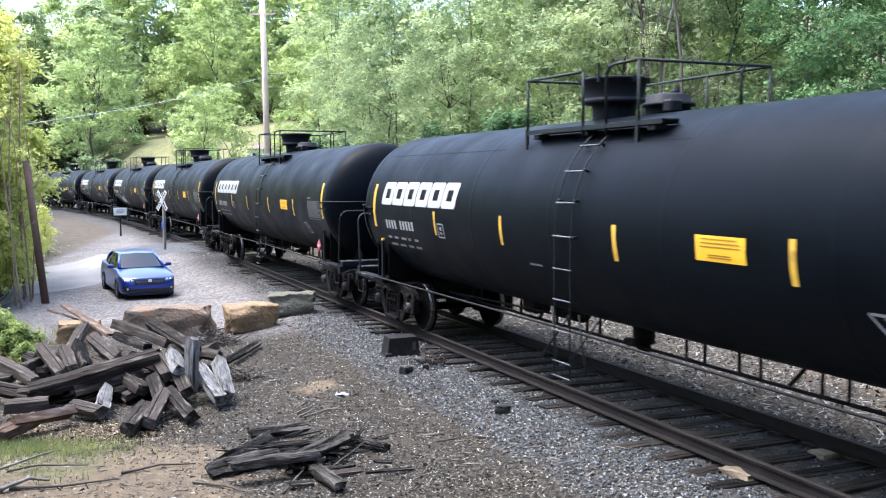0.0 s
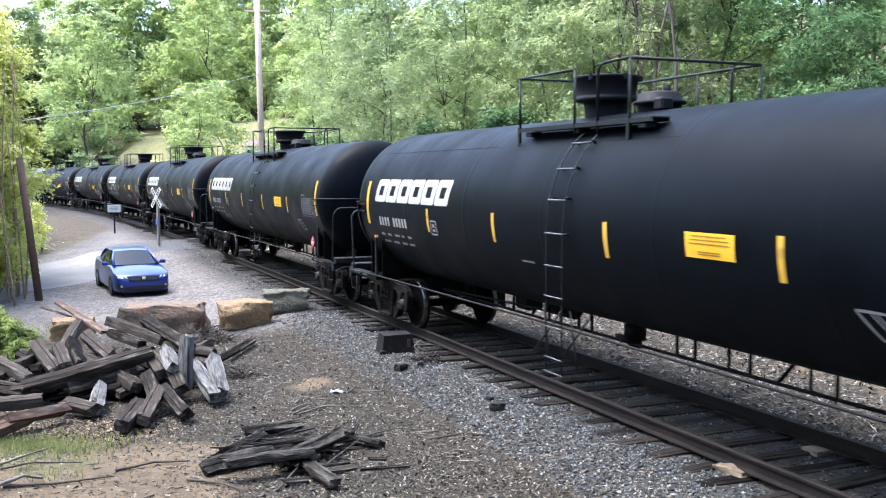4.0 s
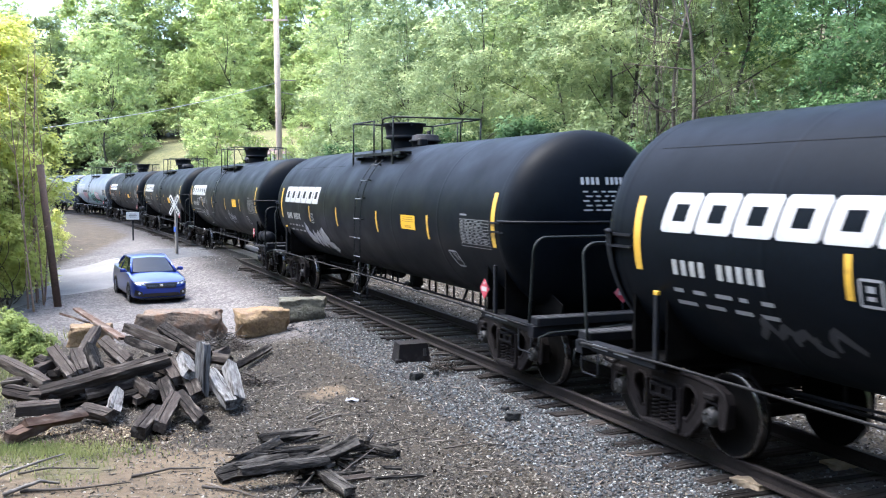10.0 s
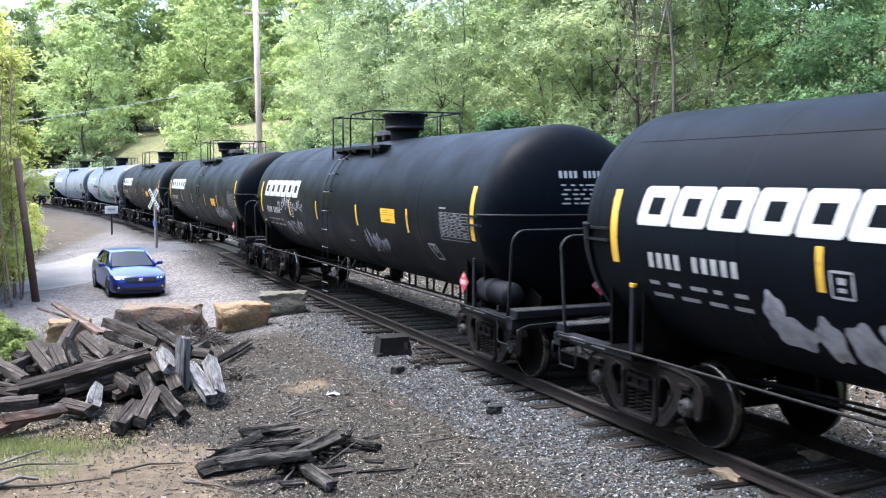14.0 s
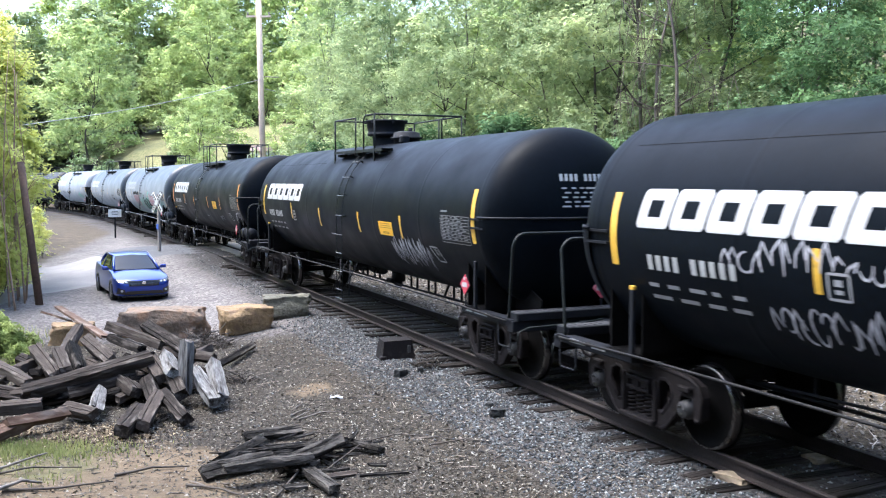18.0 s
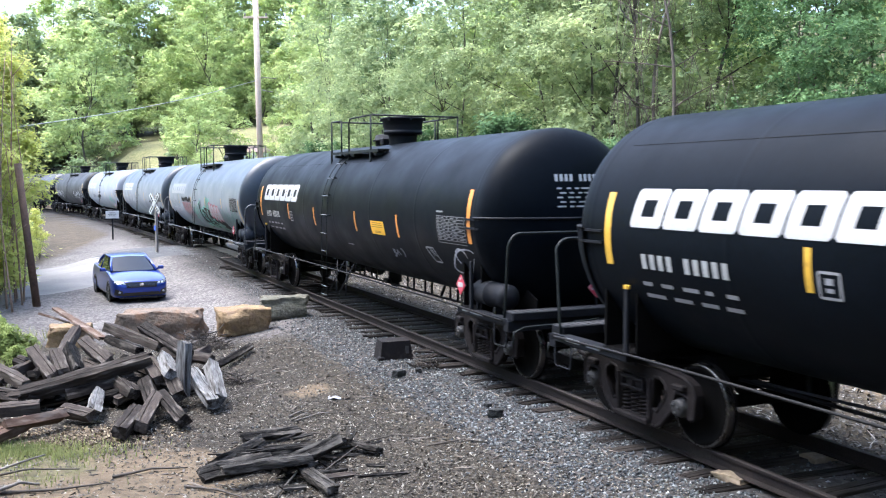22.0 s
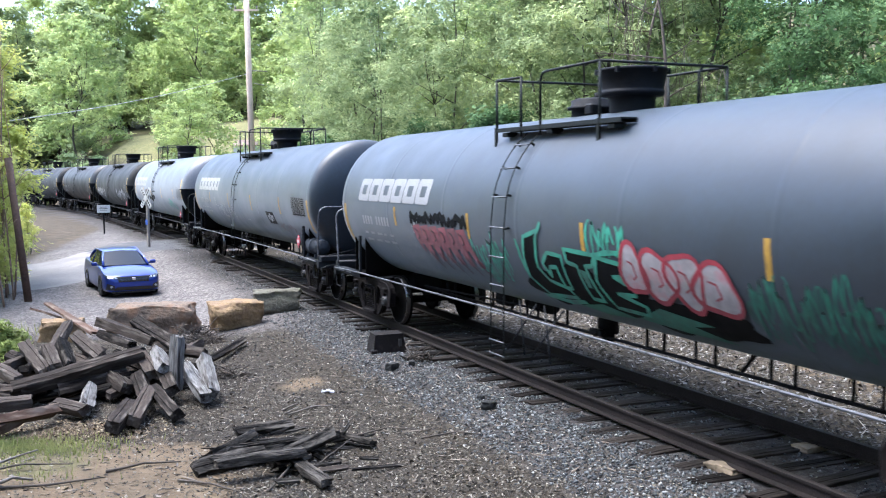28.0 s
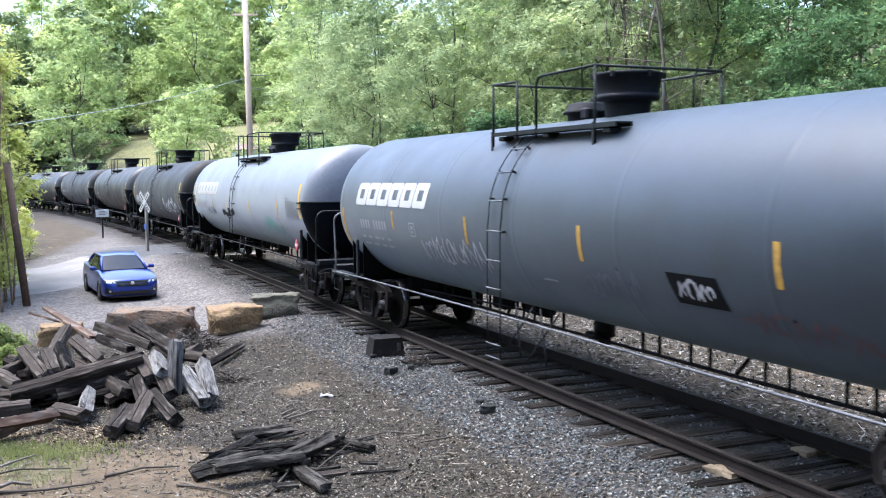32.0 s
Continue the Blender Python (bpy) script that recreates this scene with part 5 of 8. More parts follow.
S_PALE = surf("pale_grey_spray_paint", (0.34, 0.34, 0.36), 0.5, 0, 0.25, 10, 2, 0.0, (0.16, 0.16, 0.18), 0.4, dust=0.14)
S_THIN = surf("thin_grey_spray_paint", (0.10, 0.105, 0.12), 0.5, 0, 0.3, 8, 2, 0.0, dust=0.14)
S_HAZE = surf("faint_thin_grey_spray_paint", (0.022, 0.024, 0.028), 0.5, 0, 0.3, 8, 2, 0.0, dust=0.03)
S_DULLRED = surf("dull_red_spray_paint", (0.17, 0.024, 0.034), 0.5, 0, 0.3, 8, 2, 0.0, dust=0.14)
S_FAINT = surf("faint_red_spray_paint", (0.06, 0.022, 0.028), 0.5, 0, 0.3, 8, 2, 0.0, dust=0.14)
S_DEEP = surf("dark_green_spray_paint", (0.012, 0.075, 0.058), 0.5, 0, 0.3, 8, 2, 0.0, dust=0.14)
S_MIDGREEN = surf("flat_green_spray_paint", (0.02, 0.15, 0.10), 0.5, 0, 0.3, 8, 2, 0.0, dust=0.1)
S_WINE = surf("dark_wine_spray_paint", (0.045, 0.010, 0.014), 0.5, 0, 0.3, 8, 2, 0.0, dust=0.06)
S_SMOKE = surf("smoky_spray_paint", (0.06, 0.065, 0.08), 0.5, 0, 0.3, 8, 2, 0.0, dust=0.14)
S_DARK = surf("black_spray_paint", (0.004, 0.0045, 0.0055), 0.6, 0, 0.2, 10, 2, 0.0, spec=0.12)


def graffiti(index):
    if index == 3:
        out = []
        for i, (u, z, a, b) in enumerate(((-4.6, 1.78, 0.14, 0.22), (-4.45, 1.60, 0.28, 0.16), (-4.0, 1.60, 0.16, 0.22), (-3.6, 1.60, 0.2, 0.23), (-3.1, 1.68, 0.3, 0.24), (-2.85, 1.45, 0.34, 0.14))):
            out.append(("pale grey bubble graffiti", blob(i, u, z, a, b)[0], S_PALE))
        return out
    if index == 2:
        return [("thin grey graffiti haze", scribble(41, -5.3, -4.0, 1.5, 1.75, 5, 0.10), S_HAZE)]
    if index == 4:
        return [("white scrawled graffiti", scribble(11, -5.2, -2.6, 2.18, 2.55, 18, 0.026, 0.006, 0.6), S_PALE), ("grey scrawled graffiti", scribble(12, -4.6, -3.0, 1.55, 2.0, 13, 0.03, 0.006, 0.6), S_PALE), ("grey tag", scribble(13, 1.85, 3.2, 1.5, 2.02, 13, 0.035, 0.006, 0.7), S_PALE)]
    if index == 5:
        return [("white scrawled graffiti", scribble(14, 3.35, 5.2, 1.45, 2.08, 22, 0.03, 0.006, 0.7), S_PALE)]
    if index == 6:
        g = Geo()
        stroke(g, [(6.75 + 0.5 * math.cos(a) * (1 + 0.2 * math.sin(2 * a)), 1.75 + 0.22 * math.sin(a + 0.5)) for a in np.linspace(0.4, 6.2, 26)], 0.035)
        stroke(g, [(6.75 + 0.22 * math.cos(a), 1.82 + 0.14 * math.sin(a)) for a in np.linspace(0, 4, 14)], 0.035)
        return [("grey outline graffiti", g, S_PALE), ("faint tag", scribble(15, 3.3, 4.0, 1.6, 1.85, 4, 0.05), S_THIN)]
    if index == 7:
        red, drip = Geo(), Geo()
        for k in range(6):
            u = -3.78 + 0.36 * k
            letter = [(u, 2.17), (u + 0.31, 2.2), (u + 0.40, 1.98), (u + 0.62, 1.60), (u + 0.46, 1.58), (u + 0.30, 1.86), (u + 0.22, 1.84), (u + 0.26, 1.70), (u + 0.13, 1.76), (u + 0.06, 1.95)]
            sheet(red, letter, 0.012)
            stroke(drip, [(u + 0.08, 2.12), (u + 0.20, 2.08), (u + 0.22, 1.97), (u + 0.13, 1.93)], 0.045, 0.018)
            stroke(drip, [(u + 0.45, 1.72), (u + 0.56, 1.58), (u + 0.66, 1.45)], 0.05, 0.018)
        out = [("dull red sprayed letters", red, S_DULLRED), ("dark gaps and runs in the red letters", drip, S_WINE), ("black sprayed band over the red letters", scribble(26, -3.85, -1.6, 2.18, 2.40, 13, 0.13, 0.008, 0.9), S_DARK)]
        out.append(("green tangled graffiti", scribble(27, -1.6, -0.35, 1.38, 2.25, 14, 0.042, 0.006, 0.55), S_GREEN))
        ground_ink, dark, edge, shard = Geo(), Geo(), Geo(), Geo()
        for u, z, a, b in ((0.5, 1.52, 0.62, 0.26), (1.4, 1.60, 0.7, 0.34), (2.2, 1.58, 0.6, 0.32), (2.9, 1.42, 0.75, 0.22), (3.8, 1.45, 0.7, 0.18)):
            bb, _ = blob(int(u * 10), u, z, a, b, 0.0045, 5, 26)
            ground_ink.put(bb.v, bb.f, True)
        letters = ([(0.25, 2.2), (0.62, 2.3), (0.44, 1.80), (0.60, 1.62), (1.0, 1.54), (1.05, 1.42), (0.3, 1.38), (0.06, 1.62), (0.14, 1.92)],
                   [(0.62, 1.86), (0.82, 2.02), (1.16, 2.0), (1.10, 1.56), (0.94, 1.54), (0.96, 1.84), (0.78, 1.82), (0.72, 1.68)],
                   [(1.28, 2.1), (1.98, 2.07), (1.86, 1.93), (1.70, 1.91), (1.74, 1.46), (1.48, 1.46), (1.50, 1.90), (1.28, 1.93)],
                   [(2.0, 2.05), (2.72, 1.98), (2.64, 1.86), (2.26, 1.83), (2.62, 1.72), (2.56, 1.63), (2.2, 1.61), (2.66, 1.5), (2.56, 1.38), (1.94, 1.40), (1.84, 1.74)])
        for outline in letters:
            sheet(dark, outline, 0.012)
            for p, q in zip(outline, outline[1:] + outline[:1]):
                stroke(edge, [(p[0] + (q[0] - p[0]) * t, p[1] + (q[1] - p[1]) * t) for t in (-0.05, 0.3, 0.7, 1.05)], 0.062, 0.018)
        for line in ([(0.60, 2.25), (0.68, 2.33), (0.74, 2.42)], [(0.0, 2.16), (0.04, 1.9), (0.02, 1.6)], [(1.98, 2.07), (2.2, 2.12), (2.5, 2.14)], [(0.1, 1.36), (0.7, 1.32), (1.2, 1.38)]):
            stroke(edge, line, 0.07, 0.018)
        for outline in ([(2.25, 1.30), (2.9, 1.52), (3.75, 1.42), (3.35, 1.36), (3.9, 1.22), (3.0, 1.24)], [(1.52, 1.86), (1.68, 1.84), (1.64, 1.62), (1.56, 1.62)], [(0.9, 1.30), (1.6, 1.40), (2.2, 1.28), (1.5, 1.24)], [(2.32, 1.80), (2.6, 1.84), (2.72, 1.70), (2.4, 1.74)]):
            sheet(shard, outline, 0.014)
        out += [("black sprayed ground of the green letters", ground_ink, S_DARK), ("dark letters of the graffiti", dark, S_DARK), ("green outlines of the graffiti letters", edge, S_GREEN), ("flat green shards under the letters", shard, S_MIDGREEN)]
        out.append(("green spiky graffiti", scribble(22, 1.85, 2.62, 2.02, 2.5, 7, 0.055, 0.007, 0.95), S_GREEN))
        out.append(("green tangled graffiti", scribble(23, 4.5, 7.4, 1.35, 2.1, 44, 0.04, 0.006, 0.6), S_DEEP))
        out.append(("green spiky graffiti", scribble(28, 4.6, 7.3, 1.45, 2.2, 26, 0.022, 0.008, 0.6), S_MIDGREEN))
        bub, line = Geo(), Geo()
        for i, (u, z, a, b) in enumerate(((2.72, 1.96, 0.24, 0.29), (3.18, 1.92, 0.31, 0.29), (3.64, 1.92, 0.30, 0.31), (4.10, 1.87, 0.34, 0.27))):
            bb, ring = blob(50 + i, u, z, a, b, 0.020, 3, 24)
            bub.put(bb.v, bb.f, True)
            stroke(line, ring + ring[:2], 0.066, 0.024)
            stroke(line, [(u - a * 0.25, z + b * 0.35), (u + a * 0.12, z + b * 0.25), (u + a * 0.2, z - b * 0.25), (u - a * 0.12, z - b * 0.4)], 0.03, 0.024)
        return out + [("pale pink bubble graffiti", bub, S_PINK), ("red outline of the bubble graffiti", line, S_RED)]
    if index == 8:
        g = Geo()
        rect(g, 3.50, 4.32, 1.70, 2.04, -0.08, 4, 0.005)
        return [("white scrawled graffiti", scribble(31, -3.4, -0.9, 1.6, 2.12, 16, 0.035), S_PALE), ("black sprayed panel", g, S_DARK), ("white tag on the black panel", scribble(32, 3.58, 4.15, 1.76, 1.98, 6, 0.045, 0.009), S_PALE),
                ("dark tag", scribble(33, 1.7, 2.9, 1.55, 2.0, 8, 0.05), S_SMOKE), ("faded red streaks", scribble(34, 4.45, 6.2, 1.5, 1.75, 8, 0.05), S_FAINT)]
    if index == 9:
        return [("green and white tag", scribble(35, 3.2, 5.2, 1.5, 2.0, 8, 0.1), S_GREEN), ("dark patches", scribble(36, -2.4, -0.4, 1.85, 2.1, 4, 0.2), S_DARK), ("dark patch", scribble(37, -4.8, -3.4, 1.9, 2.1, 3, 0.18), S_THIN)]
    if index == 10:
        return [("pale scrawled graffiti", scribble(38, -6.5, -3.0, 1.6, 2.3, 9, 0.14), S_PALE), ("pale scrawled graffiti", scribble(39, 2.5, 6.5, 1.5, 2.3, 8, 0.12), S_PALE)]
    return []


TRAIN = [build_car(i) for i in range(15)]
SPEED, START, PERIOD = 4.5446, -3.8273, 4.0161


def car_s(index, t):
    return START + SPEED * t - SPEED * PERIOD * index


def car_pose(index, t):
    s = car_s(index, t)
    ax, ay, _ = rail_at(s + TRUCK)
    bx, by, _ = rail_at(s - TRUCK)
    return pose((ax + bx) / 2, (ay + by) / 2, 0, 0, 0, math.degrees(math.atan2(ay - by, ax - bx)))


# ---- trees ----
def limb(g, a, b, r0, r1, bend, rnd, n=5):
    a, b = Vector(a), Vector(b)
    side = Vector((rnd.uniform(-1, 1), rnd.uniform(-1, 1), rnd.uniform(-0.3, 0.3))) * bend
    pts = [a.lerp(b, k / n) + side * math.sin(math.pi * k / n) for k in range(n + 1)]
    g.tube(pts, r0, 5, r1)
    return pts


def rounded(me, normals):
    """Curled leaves: each one's shading normal leans to the round of its clump."""
    me.normals_split_custom_set_from_vertices((normals / np.linalg.norm(normals, axis=1, keepdims=True)).tolist())
    return me


def leaves(rng, centres, radii, per, size, flat=0.8, name="crown", mat=None, fine=False):
    """Clumps of leafy sprays: twigs that reach out of each clump and droop, with small pointed leaves along them."""
    along = 9
    sprays = max(4, per // along)
    c = np.repeat(np.asarray(centres, float), sprays, 0)
    r = np.repeat(np.asarray(radii, float), sprays)[:, None]
    d = rng.normal(size=(len(c), 3))
    d[:, 2] = d[:, 2] * 0.8 + 0.25
    d /= np.linalg.norm(d, axis=1, keepdims=True)
    reach = r * (0.7 + 0.6 * rng.random((len(c), 1)))
    t = np.tile(np.linspace(0.25, 1.0, along), len(c))[:, None]
    c, r, d, reach = (np.repeat(q, along, 0) for q in (c, r, d, reach))
    n = len(c)
    p = c + d * reach * t * np.array([1, 1, flat]) + np.array([0, 0, -0.2]) * reach * t ** 2
    p = p + rng.normal(size=(n, 3)) * r * 0.13 * np.array([1, 1, 0.6])
    # leaves lie nearly level and hang a little outwards
    up = d * 0.45 + rng.normal(size=(n, 3)) * 0.33 + np.array([0, 0, 0.85])
    up /= np.linalg.norm(up, axis=1, keepdims=True)
    ax = np.cross(up, rng.normal(size=(n, 3)))
    ax /= np.linalg.norm(ax, axis=1, keepdims=True) + 1e-9
    side = np.cross(ax, up)
    k = size * (0.6 + 0.8 * rng.random((n, 1)))
    soft = up * 0.5 + d * 0.5 + np.array([0, 0, 0.15])
    if fine:
        v = np.stack([p - ax * k * 0.55, p - side * k * 0.27 + up * k * 0.06, p + ax * k * 0.65 - up * k * 0.18, p + side * k * 0.27 + up * k * 0.06][::-1], 1).reshape(-1, 3)
        return rounded(bulk(name, v, np.arange(4 * n).reshape(-1, 4), mat), np.repeat(soft, 4, 0))
    v = np.stack([p - ax * k * 0.5 + side * k * 0.3, p - ax * k * 0.5 - side * k * 0.3, p + ax * k * 0.6 - up * k * 0.15][::-1], 1).reshape(-1, 3)
    return rounded(bulk(name, v, np.arange(3 * n).reshape(-1, 3), mat), np.repeat(soft, 3, 0))


def tree_model(seed, height, crown_r, crown_base, clumps, per, leaf, mat, trunk_r=0.16, clump_r=0.9, name="tree", lean=0.3, fine=False, lobes=10, high=99.0):
    """Trunk with limbs, and a crown of rounded lobes, each a ragged shell of leaf clumps; stands at the origin until placed. Above the height named high the leaves are fewer and larger."""
    rnd, rng = random.Random(seed), np.random.default_rng(seed)
    g = Geo()
    top = Vector((rnd.uniform(-lean, lean), rnd.uniform(-lean, lean), height * 0.42))
    trunk = limb(g, (0, 0, -0.4), top, trunk_r, trunk_r * 0.4, 0.08 * height * rnd.uniform(0.6, 1.2), rnd, 8)
    near, far, cores = ([], []), ([], []), []
    for i in range(lobes):
        t = (i + 0.5) / lobes
        wide = math.sin(math.pi * min(1, 0.22 + 0.74 * t)) ** 0.6
        lr = crown_r * rnd.uniform(0.36, 0.52) * (0.75 + 0.35 * wide)
        a = i * 2.4 + rnd.uniform(-0.5, 0.5)
        r = max(0.0, crown_r * wide * rnd.uniform(0.75, 1.05) - lr) * (0.25 if i == lobes - 1 else 1)
        c = Vector((math.cos(a) * r, math.sin(a) * r, max(crown_base + lr * 0.6, crown_base + (height - crown_base - lr * 0.8) * t)))
        q = trunk[min(8, max(1, int(8 * max(0.1, c.z - 0.9) / (height * 0.42))))]
        limb(g, q, c, trunk_r * 0.35, 0.012, 0.3, rnd, 4)
        store = near if c.z < high else far
        cores.append((c.x, c.y, c.z, lr))
        for k in range(max(3, clumps // lobes)):
            d = Vector((rnd.gauss(0, 1), rnd.gauss(0, 1), rnd.gauss(0.35, 0.9))) + Vector((math.cos(a), math.sin(a), 0)) * 0.7
            d.normalize()
            p = c + Vector((d.x, d.y, d.z * 0.8)) * lr * rnd.uniform(0.5, 1.02)
            store[0].append(tuple(p))
            store[1].append(clump_r * rnd.uniform(0.6, 1.2))
    count, k = (170, 0.055) if fine else (80, 0.1)
    # the dense inside of the crown: broad sprays of leaf that light hardly passes
    c = np.repeat(np.array(cores)[:, :3], count, 0)
    r = np.repeat(np.array(cores)[:, 3:], count, 0)
    d = rng.normal(size=(len(c), 3))
    d *= rng.random((len(c), 1)) ** 0.4 / np.linalg.norm(d, axis=1, keepdims=True)
    ax, up = rng.normal(size=(2, len(c), 3))
    ax /= np.linalg.norm(ax, axis=1, keepdims=True)
    up /= np.linalg.norm(up, axis=1, keepdims=True)
    p = c + d * r * 0.66 * np.array([1, 1, 0.8])
    r = np.minimum(r, 1.6)
    v = np.stack([p - ax * r * k, p + ax * r * k, p + up * r * k * 1.4], 1).reshape(-1, 3)
    thing = new(name)
    part("trunk", g.mesh("trunk", M_BARK), thing)
    part("inner_crown", bulk("inner_crown", v, np.arange(len(v)).reshape(-1, 3), mat), thing)
    part("crown", leaves(rng, *near, per, leaf, 0.8, "crown", mat, fine), thing)
    if far[0]:
        part("crown", leaves(rng, *far, max(18, per // 4), leaf * 1.8, 0.8, "crown", mat), thing)
    return thing


def plant(model, spots, label, category, group, seed):
    rnd = random.Random(seed)
    first = True
    for x, y, k in spots:
        m = Matrix.Translation((x, y, gz(x, y) - 0.05)) @ Matrix.Rotation(rnd.uniform(0, 6.28), 4, "Z")
        if first:
            ob = model
            ob.matrix_basis = m
            first = False
        else:
            ob = copy_thing(model, m)
        ob.scale = (k, k, k * rnd.uniform(0.92, 1.1))
        tagged(ob, label, category, group)


def woods():
    rnd = random.Random(4)
    mods = [
        tree_model(1, 12.5, 4.0, 0.6, 132, 126, 0.135, M_LEAF, 0.09, 0.78, lobes=12, high=9.0),
        tree_model(2, 11.0, 3.8, 0.3, 130, 108, 0.118, M_LEAF_D, 0.08, 0.70, fine=True, lobes=13, high=7.5),
        tree_model(3, 14.5, 4.2, 0.8, 132, 126, 0.145, M_LEAF, 0.10, 0.84, lobes=12, high=9.5),
        tree_model(4, 9.5, 3.6, 0.2, 120, 108, 0.118, M_LEAF_D, 0.08, 0.68, fine=True, lobes=12, high=7.5),
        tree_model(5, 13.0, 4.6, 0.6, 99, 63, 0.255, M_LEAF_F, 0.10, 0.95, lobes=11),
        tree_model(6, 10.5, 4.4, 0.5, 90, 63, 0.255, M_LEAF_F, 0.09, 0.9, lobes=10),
        tree_model(7, 13.5, 4.2, 1.0, 70, 34, 0.5, M_LEAF, 0.18, 1.2),
    ]
    spots = [[], [], [], [], [], [], []]
    # a belt along the far side of the track
    for row, (d, gap, h) in enumerate(((-11.0, 4.4, 1.0), (-15.0, 5.2, 1.08), (-20.0, 6.5, 1.15), (-27.0, 9.5, 1.25), (-36, 14.0, 1.3))):
        s = -66 + 2 * row
        while s < 24 + 6 * row:
            x, y, _ = beside(s + rnd.uniform(-1.4, 1.4), d + rnd.uniform(-1.6, 1.6))
            px = x / max(y, 1)
            if y > -14 and not (y > 30 and (abs(px + 0.312) < 0.056 or -0.21 - 3.6 / y < px < -0.17 + 3.4 / y)):
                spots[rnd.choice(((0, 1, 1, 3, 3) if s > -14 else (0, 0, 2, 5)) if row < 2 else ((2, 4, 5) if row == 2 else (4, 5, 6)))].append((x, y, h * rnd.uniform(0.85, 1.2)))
            s += gap * rnd.uniform(0.8, 1.25)
    # the far hillside beyond the bend
    for i in range(76):
        px, y = rnd.uniform(-0.56, -0.10), 92 + 90 * rnd.random() ** 1.3
        x = px * y
        S, D = off_track(np.array([x]), np.array([y]))
        if D[0] > -9:
            continue
        if (abs(px + 0.312) < 0.058 or abs(px + 0.19) < 0.06) and y < 142:
            continue
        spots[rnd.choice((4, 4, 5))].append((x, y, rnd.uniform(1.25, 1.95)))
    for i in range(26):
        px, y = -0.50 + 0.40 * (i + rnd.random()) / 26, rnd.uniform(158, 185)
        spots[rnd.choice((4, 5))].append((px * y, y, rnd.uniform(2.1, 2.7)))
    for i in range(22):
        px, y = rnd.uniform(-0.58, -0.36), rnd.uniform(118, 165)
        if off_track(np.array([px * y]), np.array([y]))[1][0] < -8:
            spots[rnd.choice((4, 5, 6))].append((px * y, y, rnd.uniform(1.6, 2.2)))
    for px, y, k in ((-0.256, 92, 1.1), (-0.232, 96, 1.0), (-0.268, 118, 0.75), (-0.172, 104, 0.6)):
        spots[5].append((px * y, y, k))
    # unseen wood added on the rise behind the camera, closes off low sky
    for row in range(3):
        for k in range(16):
            x, y = -58 + 6.4 * k + rnd.uniform(-2, 2), -13 - 7 * row + rnd.uniform(-2, 2)
            if off_track(np.array([x]), np.array([y]))[1][0] > 5:
                spots[6].append((x, y, rnd.uniform(1.05, 1.4)))
            elif off_track(np.array([x]), np.array([y]))[1][0] < -9:
                spots[6].append((x, y, rnd.uniform(1.05, 1.4)))
    # unseen wood added left of the lot, beyond the lane, to darken tank flanks
    for x, y in ((-24, -2), (-26, 5), (-24.5, 10.5), (-29, 1), (-30, 12), (-27, 16), (-34, 7), (-33, 19), (-38, 14)):
        spots[6].append((x, y, rnd.uniform(1.1, 1.4)))
    names = ("leafy green broadleaf tree", "dense dark green broadleaf tree", "tall green broadleaf tree", "low bushy green broadleaf tree", "green broadleaf tree with haze and sun in its leaf colour", "spreading green broadleaf tree with haze-paled leaves", "large green broadleaf tree, distant or added out of view,")
    for m, sp, n in zip(mods, spots, names):
        plant(m, sp, n + " at the edge of the woods", "tree", "trees of the woods", 7)


def saplings():
    """The bright young growth at the edge of the lot, on the camera's side."""
    m1 = tree_model(11, 8.5, 1.5, 1.0, 52, 130, 0.14, M_LEAF_Y, 0.07, 0.6)
    m2 = tree_model(12, 6.0, 1.3, 0.3, 46, 130, 0.13, M_LEAF_Y, 0.05, 0.55)
    m3 = tree_model(13, 11.0, 2.6, 1.5, 60, 130, 0.2, M_LEAF_Y, 0.11, 0.8)
    plant(m1, [(-14.9, 27.2, 1.0), (-14.6, 29.5, 1.1), (-15.6, 32.0, 1.1), (-14.6, 25.0, 0.9), (-17.9, 36.0, 1.15), (-13.9, 23.4, 0.8), (-15.4, 26.4, 1.2), (-16.6, 29.6, 1.3), (-17.4, 32.5, 1.3), (-14.9, 28.3, 1.25), (-14.2, 29.6, 0.95), (-15.2, 32.2, 1.05), (-13.6, 27.2, 0.9)], "slender sapling with bright yellow-green leaves", "tree", "saplings by the lot", 1)
    plant(m2, [(-13.2, 22.6, 0.75), (-14.4, 26.0, 0.9), (-14.0, 28.6, 0.8), (-15.2, 30.6, 1.0), (-16.9, 34.0, 0.9), (-19.8, 40.0, 0.5), (-22.4, 46.0, 0.5), (-13.5, 27.9, 0.8), (-13.9, 29.2, 0.9), (-13.2, 26.7, 0.65), (-14.9, 31.4, 0.95), (-13.5, 26.2, 0.9), (-17.0, 38.4, 0.4), (-18.9, 44.0, 0.42), (-18.5, 42.3, 0.36), (-19.6, 45.6, 0.45)], "bushy sapling with bright yellow-green leaves", "tree", "saplings by the lot", 2)
    m4 = tree_model(14, 9.6, 1.7, 3.4, 54, 150, 0.14, M_LEAF_Y, 0.06, 0.65)
    plant(m4, [(-15.2, 31.8, 1.05), (-16.0, 33.6, 1.1)], "slender sapling with a high yellow-green crown", "tree", "saplings by the lot", 4)
    plant(m3, [(-17.5, 29.0, 1.1), (-20.5, 34.5, 1.2), (-23.5, 41.0, 1.2), (-27, 48, 1.2), (-31, 57, 1.3), (-37, 67, 1.3), (-44, 79, 1.4)], "yellow-green broadleaf tree beside the lot", "tree", "trees by the lot", 3)


